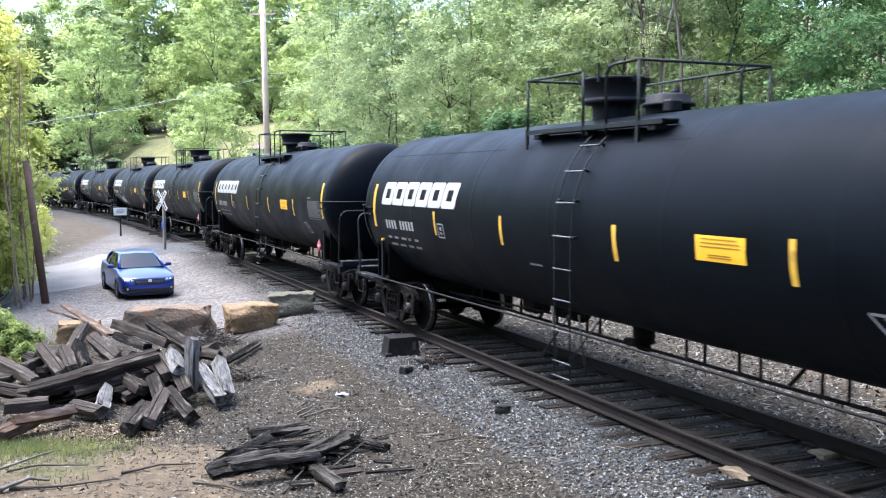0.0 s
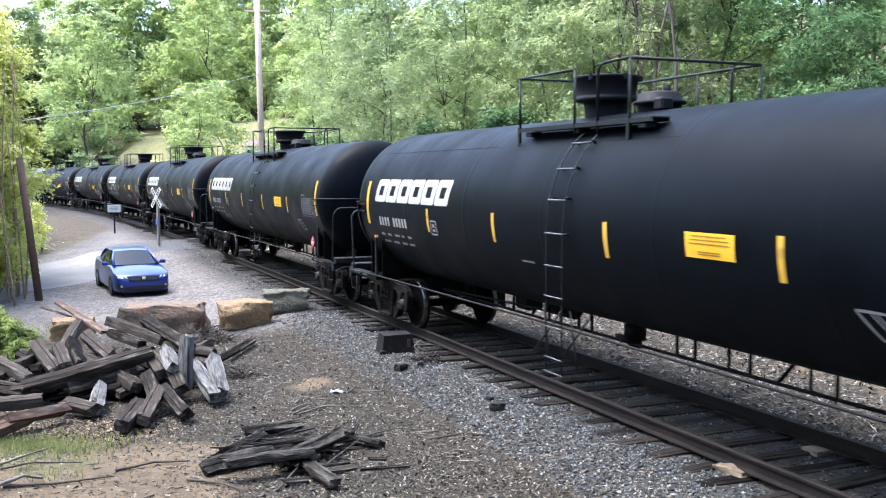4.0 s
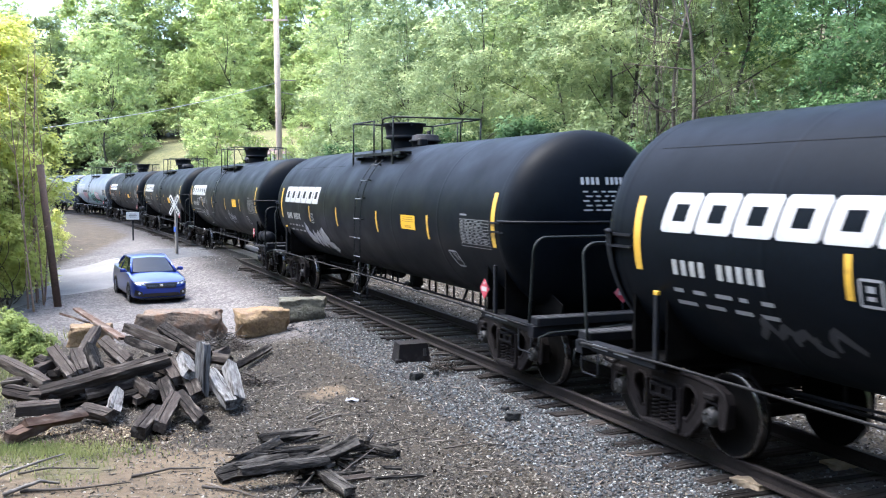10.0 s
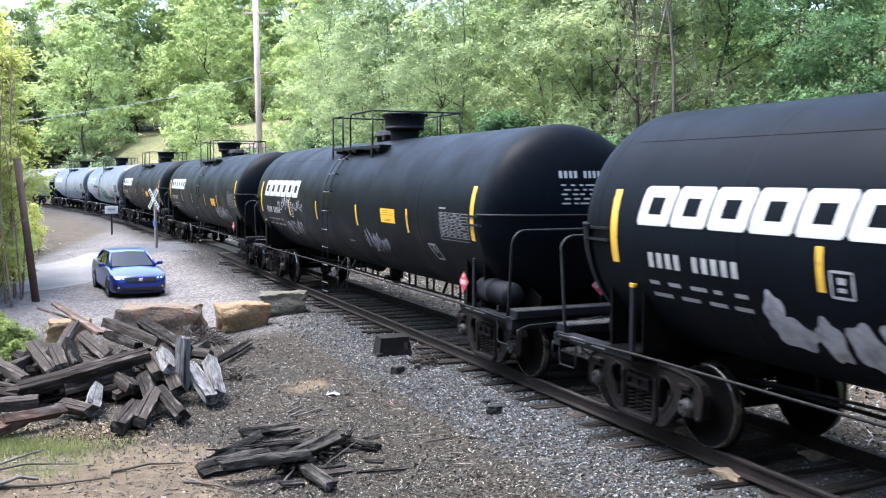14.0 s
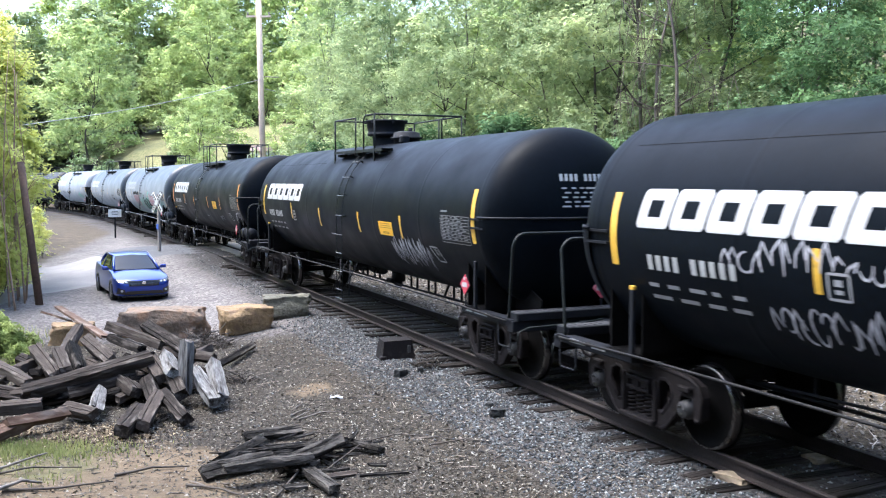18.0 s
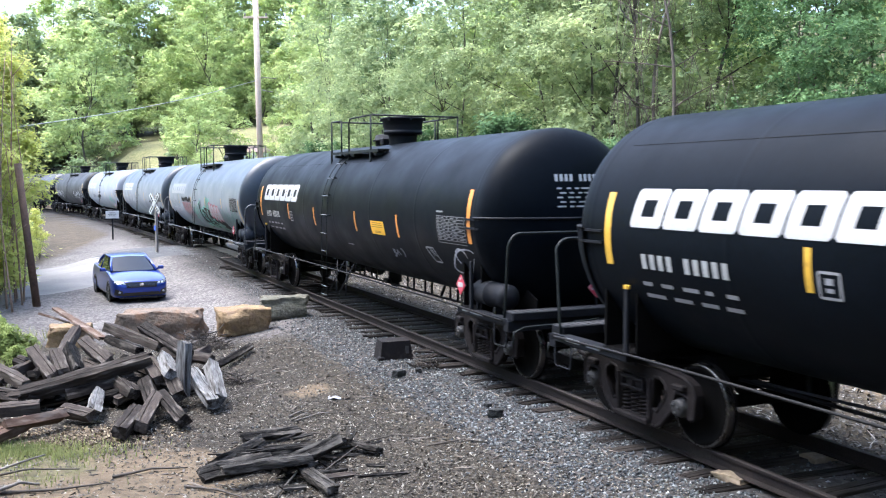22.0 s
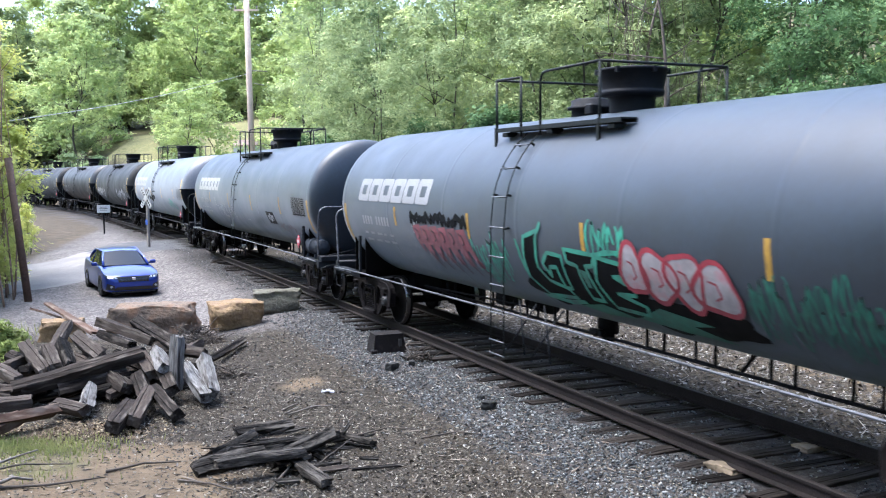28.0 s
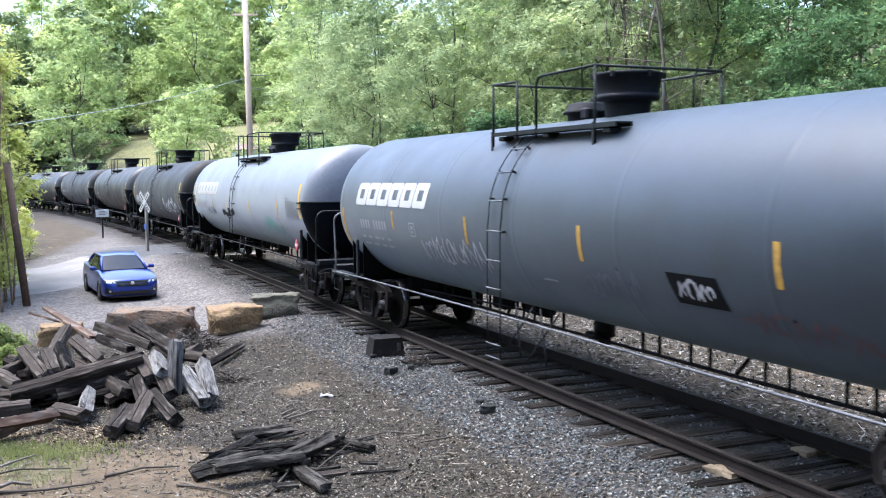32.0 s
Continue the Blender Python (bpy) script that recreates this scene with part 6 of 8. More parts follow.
def bushes():
    rnd = random.Random(9)
    a = tree_model(21, 2.6, 1.5, 0.2, 34, 130, 0.14, M_LEAF, 0.04, 0.55, "bush")
    b = tree_model(22, 3.6, 1.6, 0.3, 40, 130, 0.14, M_LEAF_D, 0.05, 0.6, "bush")
    sa, sb = [], []
    for d, gap in ((-8.2, 2.6), (-9.6, 3.2)):
        s = -60
        while s < 22:
            x, y, _ = beside(s + rnd.uniform(-0.8, 0.8), d + rnd.uniform(-0.7, 0.7))
            if y > -12:
                (sa if rnd.random() < 0.5 else sb).append((x, y, rnd.uniform(0.75, 1.3)))
            s += gap * rnd.uniform(0.7, 1.4)
    for i in range(26):
        px, y = rnd.uniform(-0.47, -0.25), rnd.uniform(98, 130)
        S, D = off_track(np.array([px * y]), np.array([y]))
        if D[0] < -6 and abs(px + 0.312) > 0.03:
            sa.append((px * y, y, rnd.uniform(1.2, 2.0)))
    for px, y, k in ((-0.362, 102, 1.9), (-0.382, 104, 2.3), (-0.346, 108, 1.2)):
        sa.append((px * y, y, k))
    for x, y, k in ((-23.5, 52.0, 0.9), (-25.5, 57.0, 0.9)):
        sa.append((x, y, k))
    c = tree_model(23, 0.75, 0.65, 0.02, 60, 63, 0.07, M_WEED, 0.012, 0.22, "weeds", lobes=8)
    plant(c, [(-8.5, 18.5, 0.8), (-9.2, 19.2, 1.0), (-8.0, 17.7, 0.6), (-9.0, 18.0, 0.7), (-9.8, 20.0, 1.1), (-9.3, 17.2, 0.8)], "low leafy green weeds beside the timber pile", "weeds", "weeds beside the pile", 8)
    plant(a, sa, "round green bush at the foot of the trees", "bush", "bushes", 5)
    plant(b, sb, "dark green bush at the foot of the trees", "bush", "bushes", 6)


woods()
saplings()
bushes()


# ---- boulders, posts and signs ----
def boulder(name, c, size, seed, mat, label, turn=0.0, wild=0.75):
    """A rough quarried block: a bevelled box, knocked about."""
    bm = bmesh.new()
    bmesh.ops.create_cube(bm, size=1.0)
    bmesh.ops.subdivide_edges(bm, edges=bm.edges[:], cuts=13, use_grid_fill=True)
    rnd = random.Random(seed)
    o = Vector((rnd.uniform(0, 50), rnd.uniform(0, 50), 0))
    for v in bm.verts:
        p = v.co.copy()
        r = p.length
        v.co = p * (0.72 + 0.22 / max(0.5, r * 1.4)) * (1.0 + wild * (0.22 * noise.noise(p * 2.2 + o) + 0.09 * noise.noise(p * 5 + o) + 0.05 * noise.noise(p * 11 + o)))
        v.co += Vector((noise.noise(p * 1.3 + o) * 0.10, noise.noise(p * 1.5 - o) * 0.10, noise.noise(p * 1.7 + o * 2) * 0.06))
        v.co = Vector((v.co.x * size[0] * 0.95, v.co.y * size[1] * 0.95, v.co.z * size[2] * 1.02))
    me = bpy.data.meshes.new(name)
    bm.to_mesh(me)
    bm.free()
    me.materials.append(mat)
    for p in me.polygons:
        p.use_smooth = (p.index * 7) % 3 > 0
    ob = new(name, me)
    x, y = c
    ob.matrix_basis = Matrix.Translation((x, y, gz(x, y) + size[2] * 0.42)) @ Matrix.Rotation(turn, 4, "Z")
    return tagged(ob, label, "boulder", "boulders along the lot")


boulder("boulder", (-6.4, 21.5), (1.98, 1.0, 0.70), 3, M_BOULDER, "broad flat-topped rusty tan sandstone boulder", 0.05)
boulder("boulder", (-4.48, 21.35), (1.16, 0.95, 0.64), 5, M_BOULDER2, "yellow-tan rough sandstone boulder on the gravel", 0.35)
boulder("boulder", (-3.75, 22.6), (1.12, 0.8, 0.56), 8, M_BOULDER3, "grey-green weathered square stone block", 0.25)
boulder("boulder", (-7.95, 20.1), (0.92, 0.65, 0.5), 12, M_BOULDER2, "small yellow sandstone boulder behind the timber pile", 0.15)


def leaning_post():
    g = Geo()
    g.cyl((0.03, 0, -0.3), (-0.47, 0.1, 4.25), 0.115, 0.10, 12)
    me = g.mesh("leaning_post", M_POST)
    ob = new("leaning_post", me)
    ob.location = (-11.9, 27.6, gz(-11.9, 27.6))
    tagged(ob, "leaning brown creosoted wooden post", "post")


def hill_shed():
    """The low pale shed on the mown rise, half hidden behind the pole."""
    x, y = -19.9, 106.0
    shed = tagged(new("shed"), "small white shed with a brown roof on the mown rise", "shed")
    shed.matrix_basis = pose(x, y, gz(x, y), 0, 0, -14)
    part("wall", Geo().box((0, 0, 0.75), (3.2, 2.6, 1.9), None, 0.02).mesh("wall", M_SIGN), shed)
    for w in (-1, 1):
        g = Geo()
        g.box((0, w * 0.72, 2.02), (3.7, 1.66, 0.1), Matrix.Rotation(-w * 0.42, 3, "X"))
        part("roof", g.mesh("roof", M_SHEDROOF), shed, "brown shingle roof")
    part("door", Geo().box((0.5, -1.31, 0.8), (0.85, 0.05, 1.7)).mesh("door", M_GREYPOST), shed)
    part("window", Geo().box((-0.8, -1.31, 1.0), (0.7, 0.05, 0.6)).mesh("window", M_DARKMARK), shed)


def power_pole():
    x, y = -10.8, 58.0
    base = tagged(new("utility_pole"), "tall pale weathered wooden utility pole", "utility pole")
    base.location = (x, y, gz(x, y))
    g = Geo()
    g.cyl((0, 0, -0.5), (-0.25, 0, 18.0), 0.20, 0.165, 14)
    part("pole", g.mesh("pole", M_POLE), base)
    g = Geo()
    g.box((-0.2, -0.1, 13.1 - base.location.z), (1.5, 0.1, 0.11))
    part("crossarm", g.mesh("crossarm", M_POLE), base)
    for dx in (-0.85, -0.2, 0.45):
        g = Geo()
        g.cyl((dx, -0.1, 13.15 - base.location.z), (dx, -0.1, 13.35 - base.location.z), 0.05, seg=8)
        part("insulator", g.mesh("insulator", M_GREYPOST), base)
    for a, b, r in (((0.1, -0.1, 9.45), (1.0, -0.1, 9.4), 0.03), ((0.1, -0.1, 8.7), (0.8, -0.1, 8.55), 0.025)):
        g = Geo()
        g.tube([(q[0], q[1], q[2] - base.location.z) for q in (a, b)], r, 6)
        part("bracket", g.mesh("bracket", M_GREYPOST), base)


def cable():
    a, b = Vector((-10.95, 58.0, 9.3)), Vector((-17.5, 39.5, 5.4))
    g = Geo()
    g.tube([a.lerp(b, k / 16) - Vector((0, 0, 0.25 * math.sin(math.pi * k / 16))) for k in range(17)], 0.018, 5)
    tagged(new("overhead_cable", g.mesh("overhead_cable", M_WIRE)), "thin pale overhead cable strung from the pole", "cable")


def crossbuck():
    x, y = -12.2, 40.5
    z = gz(x, y)
    base = tagged(new("crossing_sign"), "white crossed-board railway crossing sign on a grey post", "road sign")
    base.matrix_basis = pose(x, y, z - 0.05, 0, 0, -42)
    g = Geo()
    g.box((0, 0.05, 1.1), (0.13, 0.1, 2.9), None, 0.01)
    part("post", g.mesh("post", M_GREYPOST), base)
    for i, a in enumerate((48, -48)):
        g = Geo()
        m = Matrix.Rotation(radians(a), 3, "Y")
        g.box((0, -0.02 - 0.02 * i, 2.18), (1.08, 0.014, 0.19), m, 0.004)
        bd = part("blade", g.mesh("blade", M_SIGN), base)
        g = Geo()
        for k in (-0.42, -0.3, -0.18, 0.18, 0.3, 0.42):
            p = m @ Vector((k, 0, 0))
            g.box((p.x, -0.031 - 0.02 * i, 2.18 + p.z), (0.07, 0.004, 0.1), m)
        part("print_bars", g.mesh("print_bars", M_DARKMARK), bd)
    g = Geo()
    g.box((-0.01, -0.02, 1.12), (0.15, 0.012, 0.22))
    part("plate", g.mesh("plate", M_BLUEMARK), base, "small blue plate")


def white_sign():
    x, y = -18.85, 54.3
    z = gz(x, y)
    base = tagged(new("notice_sign"), "white rectangular notice board on a thin dark post", "sign")
    base.matrix_basis = pose(x, y, z, 0, 0, 16)
    g = Geo()
    g.box((0, 0.03, 0.75), (0.09, 0.05, 1.9))
    part("post", g.mesh("post", M_FRAME), base)
    g = Geo()
    g.box((0, -0.012, 1.45), (0.72, 0.02, 0.44), None, 0.004)
    b = part("board", g.mesh("board", M_SIGN), base)
    g = Geo()
    for zz, w in ((1.55, 0.36), (1.47, 0.44), (1.38, 0.36)):
        g.box((0, -0.026, zz), (w, 0.004, 0.028))
    part("print_bars", g.mesh("print_bars", M_DARKMARK), b)


leaning_post()
hill_shed()
power_pole()
cable()
crossbuck()
white_sign()


# ---- the pile of old sleepers ----
def timber(length, w, h, seed, rough=1.0):
    """A weathered squared beam along x: edges knocked off, faces checked along the grain, ends ragged."""
    rnd = random.Random(seed)
    o = Vector((rnd.uniform(0, 90), 0, 0))
    n = 14
    crack = rnd.uniform(-0.5, 0.5)
    prof = [(-0.98, -0.92), (-0.9, -0.99), (0.0, -1.0), (0.9, -0.99), (0.98, -0.92), (1.0, 0), (0.985, 0.9), (0.9, 0.985), (crack + 0.07, 1.0), (crack, 0.72), (crack - 0.07, 1.0), (-0.9, 0.985), (-0.985, 0.9), (-1.0, 0.1)]
    k = len(prof)
    v, f = [], []
    bow = rnd.uniform(-0.006, 0.006) * length
    chew = [rnd.random(), rnd.random()]
    for i in range(n + 1):
        t = i / n
        worn = 1 - 0.16 * max(0, 1 - t * 7) * chew[0] - 0.16 * max(0, 1 - (1 - t) * 7) * chew[1]
        for j, (a, b) in enumerate(prof):
            x = (t - 0.5) * length
            if i in (0, n):
                x += (0.03 + 0.03 * length) * noise.noise(Vector((a * 1.6, b * 1.6, i + 3)) + o)
            q = (1 + rough * (0.07 * noise.noise(Vector((x * 1.4, a, b)) + o) + 0.055 * noise.noise(Vector((x * 4, a * 2.6, b * 2.6)) + o) + 0.035 * noise.noise(Vector((x * 15, a * 5, b * 5)) + o))) * worn
            v.append((x, a * w / 2 * q, b * h / 2 * q + bow * math.sin(math.pi * t)))
    for i in range(n):
        for j in range(k):
            f.append((i * k + j, i * k + (j + 1) % k, (i + 1) * k + (j + 1) % k, (i + 1) * k + j))
    f += [tuple(reversed(range(k))), tuple(n * k + j for j in range(k))]
    return Geo().put(v, f)


# end, end (both in metres above the rails' plane), width, height, wood
PILE = [
    ((-8.0, 16.06, -0.01), (-6.46, 14.52, -0.11), 0.2, 0.17, 0),
    ((-6.33, 14.03, -0.16), (-4.6, 14.79, 0.26), 0.24, 0.2, 0),
    ((-5.72, 14.23, -0.24), (-4.84, 14.73, -0.06), 0.25, 0.22, 0),
    ((-6.94, 15.86, 0.19), (-6.16, 14.8, -0.06), 0.22, 0.18, 0),
    ((-6.53, 15.81, 0.14), (-6.03, 14.92, -0.01), 0.22, 0.18, 0),
    ((-6.44, 16.19, 0.19), (-5.88, 15.1, -0.01), 0.2, 0.18, 0),
    ((-6.3, 16.49, 0.24), (-5.34, 15.02, 0.14), 0.24, 0.18, 0),
    ((-5.96, 16.78, 0.44), (-4.67, 15.71, 0.26), 0.22, 0.17, 0),
    ((-5.91, 16.62, 0.26), (-5.01, 15.6, 0.22), 0.18, 0.15, 0),
    ((-5.22, 16.47, 0.49), (-4.05, 15.09, 0.24), 0.22, 0.18, 0),
    ((-4.63, 15.56, 0.19), (-3.71, 15.23, 0.14), 0.2, 0.17, 0),
    ((-3.92, 14.37, 0.59), (-3.95, 14.29, -0.26), 0.2, 0.17, 1),
    ((-4.69, 15.02, 0.14), (-4.33, 14.41, -0.01), 0.22, 0.18, 0),
    ((-4.43, 14.99, 0.24), (-4.1, 14.28, 0.09), 0.22, 0.18, 1),
    ((-4.27, 14.69, 0.04), (-3.89, 13.9, -0.16), 0.22, 0.18, 0),
    ((-3.9, 14.7, 0.04), (-3.34, 13.73, -0.24), 0.2, 0.17, 1),
    ((-3.63, 14.84, 0.14), (-3.29, 13.89, -0.21), 0.2, 0.2, 1),
    ((-4.12, 13.76, -0.11), (-3.53, 12.81, -0.26), 0.2, 0.17, 0),
    ((-4.17, 13.68, -0.11), (-4.04, 12.51, -0.26), 0.2, 0.17, 0),
    ((-4.33, 13.32, -0.21), (-4.23, 12.22, -0.26), 0.22, 0.18, 0),
    ((-4.58, 14.47, -0.06), (-4.25, 13.74, -0.21), 0.22, 0.18, 0),
    ((-5.24, 14.27, -0.16), (-4.96, 13.25, -0.26), 0.2, 0.16, 1),
    ((-6.47, 13.44, -0.26), (-5.93, 13.72, -0.26), 0.22, 0.18, 0),
    ((-5.83, 11.93, -0.26), (-5.64, 12.7, -0.22), 0.2, 0.16, 2),
    ((-5.77, 12.2, -0.16), (-5.33, 13.1, -0.24), 0.2, 0.14, 2),
    ((-5.52, 13.51, -0.26), (-4.93, 13.12, -0.26), 0.2, 0.16, 0),
    ((-9.32, 22.65, -0.01), (-6.36, 17.62, 0.09), 0.2, 0.06, 2),
    ((-9.99, 23.41, -0.26), (-8.78, 21.95, -0.24), 0.2, 0.06, 2),
    ((-4.0, 16.86, -0.28), (-3.78, 18.86, -0.28), 0.14, 0.1, 0),
    ((-5.35, 15.02, -0.01), (-4.62, 14.04, -0.16), 0.22, 0.2, 0),
    ((-6.98, 15.24, -0.06), (-6.81, 16.08, -0.01), 0.2, 0.18, 0),
    ((-6.04, 15.73, -0.06), (-4.92, 14.53, -0.11), 0.22, 0.2, 0),
    ((-5.2, 15.31, 0.14), (-4.42, 14.82, -0.06), 0.2, 0.18, 0),
    ((-4.22, 16.99, -0.01), (-4.33, 15.5, -0.01), 0.2, 0.18, 0),
    ((-7.18, 18.46, 0.14), (-6.63, 16.24, -0.01), 0.2, 0.18, 0),
    ((-2.68, 11.02, -0.28), (-2.32, 11.95, -0.26), 0.2, 0.16, 3),
    ((-2.71, 10.5, -0.28), (-2.01, 11.15, -0.26), 0.22, 0.16, 3),
    ((-2.41, 10.27, -0.14), (-1.5, 10.82, -0.16), 0.22, 0.16, 3),
    ((-2.29, 11.24, -0.26), (-1.19, 11.78, -0.24), 0.2, 0.15, 3),
    ((-1.89, 10.74, -0.26), (-1.22, 11.53, -0.14), 0.18, 0.14, 3),
    ((-1.28, 11.91, -0.26), (-0.71, 11.52, -0.28), 0.16, 0.12, 3),
    ((-1.6, 10.81, -0.28), (-1.15, 10.09, -0.3), 0.18, 0.14, 3),
    ((-2.57, 12.1, -0.28), (-1.89, 12.55, -0.3), 0.18, 0.12, 3),
]


def timber_pile():
    woods_of = ((M_OLDTIE, "dark split old railway sleeper thrown on the pile"), (M_PALETIE, "bleached grey split sleeper in the pile"), (M_PLANK, "brown weathered plank beside the pile"), (M_CHAR, "charred dark sleeper lying on the dirt"))
    for i, (a, b, w, h, k) in enumerate(PILE):
        A, B = Vector(a), Vector(b)
        d = B - A
        name = "plank" if k == 2 else "old_sleeper"
        ob = new(name, timber(d.length, w * 0.92, h * (0.62 if k == 3 else 0.95), 200 + i, 3.2 if k == 3 else 2.2).mesh(name, woods_of[k][0]))
        ob.matrix_basis = Matrix.Translation((A + B) / 2 - Vector((0, 0, 0.03 if k == 3 else 0))) @ d.to_track_quat("X", "Z").to_matrix().to_4x4() @ Matrix.Rotation(0.6 * math.sin(i * 2.3), 4, "X")
        tagged(ob, woods_of[k][1], "timber", "old sleepers on the dirt" if k == 3 else "old sleepers in the pile")


timber_pile()


def pile_heart():
    """Shorter broken ends that fill the middle of the pile."""
    rnd = random.Random(17)
    for i in range(64):
        x, y = rnd.uniform(-7.3, -3.9), rnd.uniform(14.2, 16.6)
        if (x + 5.6) ** 2 / 3.4 + (y - 15.4) ** 2 / 1.6 > 1:
            continue
        k = rnd.uniform(0.5, 1.2)
        ob = new("broken_sleeper", timber(k, rnd.uniform(0.14, 0.22), rnd.uniform(0.1, 0.17), 400 + i).mesh("broken_sleeper", M_OLDTIE))
        ob.matrix_basis = Matrix.Translation((x, y, gz(x, y) + rnd.uniform(0.05, 0.42) * (1 - 0.5 * ((x + 5.6) ** 2 / 3.4 + (y - 15.4) ** 2 / 1.6)))) @ Euler((rnd.uniform(-1, 1), rnd.uniform(-0.35, 0.35), rnd.uniform(0, 3.14))).to_matrix().to_4x4()
        tagged(ob, "short broken dark sleeper end in the pile", "timber", "broken ends in the pile")


pile_heart()



def motions():
    times = [k * 0.5 for k in range(65)]
    for i, (car, moving) in enumerate(TRAIN):
        walk(car, [(t, car_pose(i, t)) for t in times])
        for bogie, end, sets in moving:
            rows = []
            for t in times[::2]:
                h = rail_at(car_s(i, t) + end * TRUCK)[2]
                turn = math.degrees(h) - math.degrees(car_pose(i, t).to_euler().z)
                rows.append((t, pose(end * TRUCK, 0, 0, 0, 0, (turn + 180) % 360 - 180)))
            walk(bogie, rows)
            for ws, q in sets:
                walk(ws, [(t, Matrix.Translation((q, 0, WHEEL)) @ Matrix.Rotation(SPEED * t / WHEEL, 4, "Y")) for t in [k * 0.1 for k in range(321)]])


def sedan():
    """The parked blue saloon: a lofted body, a glazed cabin, lamps, grille and wheels. Its front looks along +x."""
    car = tagged(new("parked_car"), "blue metallic four-door saloon car parked on the gravel", "car")
    x, y, turn = -10.12, 30.5, -61.5
    car.matrix_basis = pose(x, y, gz(x, y), 0, 0, turn) @ Matrix.Scale(0.95, 4)
    paint = bpy.data.materials.new("blue_metallic_car_paint")
    paint.use_nodes = True
    b = paint.node_tree.nodes["Principled BSDF"]
    b.inputs["Base Color"].default_value = (0.004, 0.026, 0.215, 1)
    b.inputs["Metallic"].default_value, b.inputs["Roughness"].default_value = 0.4, 0.3
    b.inputs["Coat Weight"].default_value, b.inputs["Coat Roughness"].default_value = 0.6, 0.03
    glass = bpy.data.materials.new("tinted_car_glass")
    glass.use_nodes = True
    b = glass.node_tree.nodes["Principled BSDF"]
    b.inputs["Base Color"].default_value, b.inputs["Roughness"].default_value = (0.006, 0.009, 0.013, 1), 0.04
    b.inputs["Specular IOR Level"].default_value = 0.19
    trim = surf("black_plastic_trim", (0.004, 0.004, 0.0045), 0.35, 0, 0.1, 60, 6, 0.05)
    lamp = surf("clear_headlamp", (0.09, 0.10, 0.115), 0.12, 0.6, 0.1, 40, 6, 0.0)
    chrome = surf("chrome_badge", (0.7, 0.7, 0.7), 0.15, 1.0, 0.02, 20, 2, 0.0)
    rubber = surf("tyre_rubber", (0.018, 0.018, 0.018), 0.85, 0, 0.2, 50, 6, 0.2)
    alloy = surf("dark_alloy_rim", (0.12, 0.12, 0.13), 0.35, 0.9, 0.1, 30, 6, 0.0)
    # stations: x, half width at the sill, at the shoulder, sill z, shoulder z, top z at the middle
    st = [(2.31, 0.55, 0.60, 0.30, 0.52, 0.56), (2.26, 0.72, 0.74, 0.20, 0.60, 0.68), (2.10, 0.82, 0.83, 0.17, 0.68, 0.76), (1.75, 0.87, 0.87, 0.17, 0.76, 0.85), (1.2, 0.86, 0.85, 0.18, 0.85, 0.94), (0.75, 0.865, 0.855, 0.18, 0.90, 0.99), (0.0, 0.87, 0.86, 0.18, 0.93, 0.96), (-0.9, 0.87, 0.855, 0.18, 0.96, 0.99), (-1.6, 0.885, 0.86, 0.2, 0.99, 1.03), (-2.1, 0.85, 0.80, 0.26, 0.99, 1.04), (-2.30, 0.70, 0.68, 0.36, 0.90, 0.96)]
    g = Geo()

    def smooth_row(p, q, r, w, t):
        return tuple(0.5 * (2 * b1 + (c1 - a1) * t + (2 * a1 - 5 * b1 + 4 * c1 - d1) * t * t + (3 * b1 - a1 - 3 * c1 + d1) * t ** 3) for a1, b1, c1, d1 in zip(p, q, r, w))
    fine_st = []
    for i in range(len(st) - 1):
        for k in range(4):
            fine_st.append(smooth_row(st[max(0, i - 1)], st[i], st[i + 1], st[min(len(st) - 1, i + 2)], k / 4))
    fine_st.append(st[-1])
    pts, ring = [], 42
    for x0, wl, ws, zs, zh, zt in fine_st:
        half = [(0.0, zs), (wl * 0.85, zs), (wl, zs + 0.08), (wl * 1.012, (zs + zh) / 2), (ws * 1.0, zh - 0.03), (ws * 0.90, zh + 0.3 * (zt - zh)), (ws * 0.5, zt - 0.1 * (zt - zh))]
        loop = half + [(0.0, zt)] + [(-w, z) for w, z in half[:0:-1]]
        m = len(loop)
        for j in range(m):
            for k in range(3):
                w, z = smooth_row(loop[j - 1], loop[j], loop[(j + 1) % m], loop[(j + 2) % m], k / 3)
                pts.append((x0, w, z))
    faces = []
    for i in range(len(fine_st) - 1):
        for k in range(ring):
            faces.append((i * ring + k, i * ring + (k + 1) % ring, (i + 1) * ring + (k + 1) % ring, (i + 1) * ring + k))
    faces += [tuple(range(ring)), tuple((len(fine_st) - 1) * ring + k for k in reversed(range(ring)))]
    g.put(pts, faces, True)
    part("body", g.mesh("body", paint), car)
    tree = bvhtree.BVHTree.FromPolygons([Vector(p) for p in pts], faces)

    def skin_patch(quad, nw, nz, lift=0.008):
        """A patch that lies on the car's nose: four corners (across, up), laid on the body from the front."""
        (a, b), (c, d), (e, f), (h, i) = quad
        out = []
        for j in range(nz + 1):
            v = j / nz
            for k in range(nw + 1):
                u = k / nw
                w = (a * (1 - u) + c * u) * (1 - v) + (h * (1 - u) + e * u) * v
                z = (b * (1 - u) + d * u) * (1 - v) + (i * (1 - u) + f * u) * v
                hit, norm = tree.ray_cast(Vector((6, w, z)), Vector((-1, 0, 0)))[:2]
                out.append(hit + norm * (lift if norm.x > 0 else -lift))
        n = nw + 1
        return Geo().put(out, [(j * n + k, j * n + k + 1, (j + 1) * n + k + 1, (j + 1) * n + k) for j in range(nz) for k in range(nw)], True)
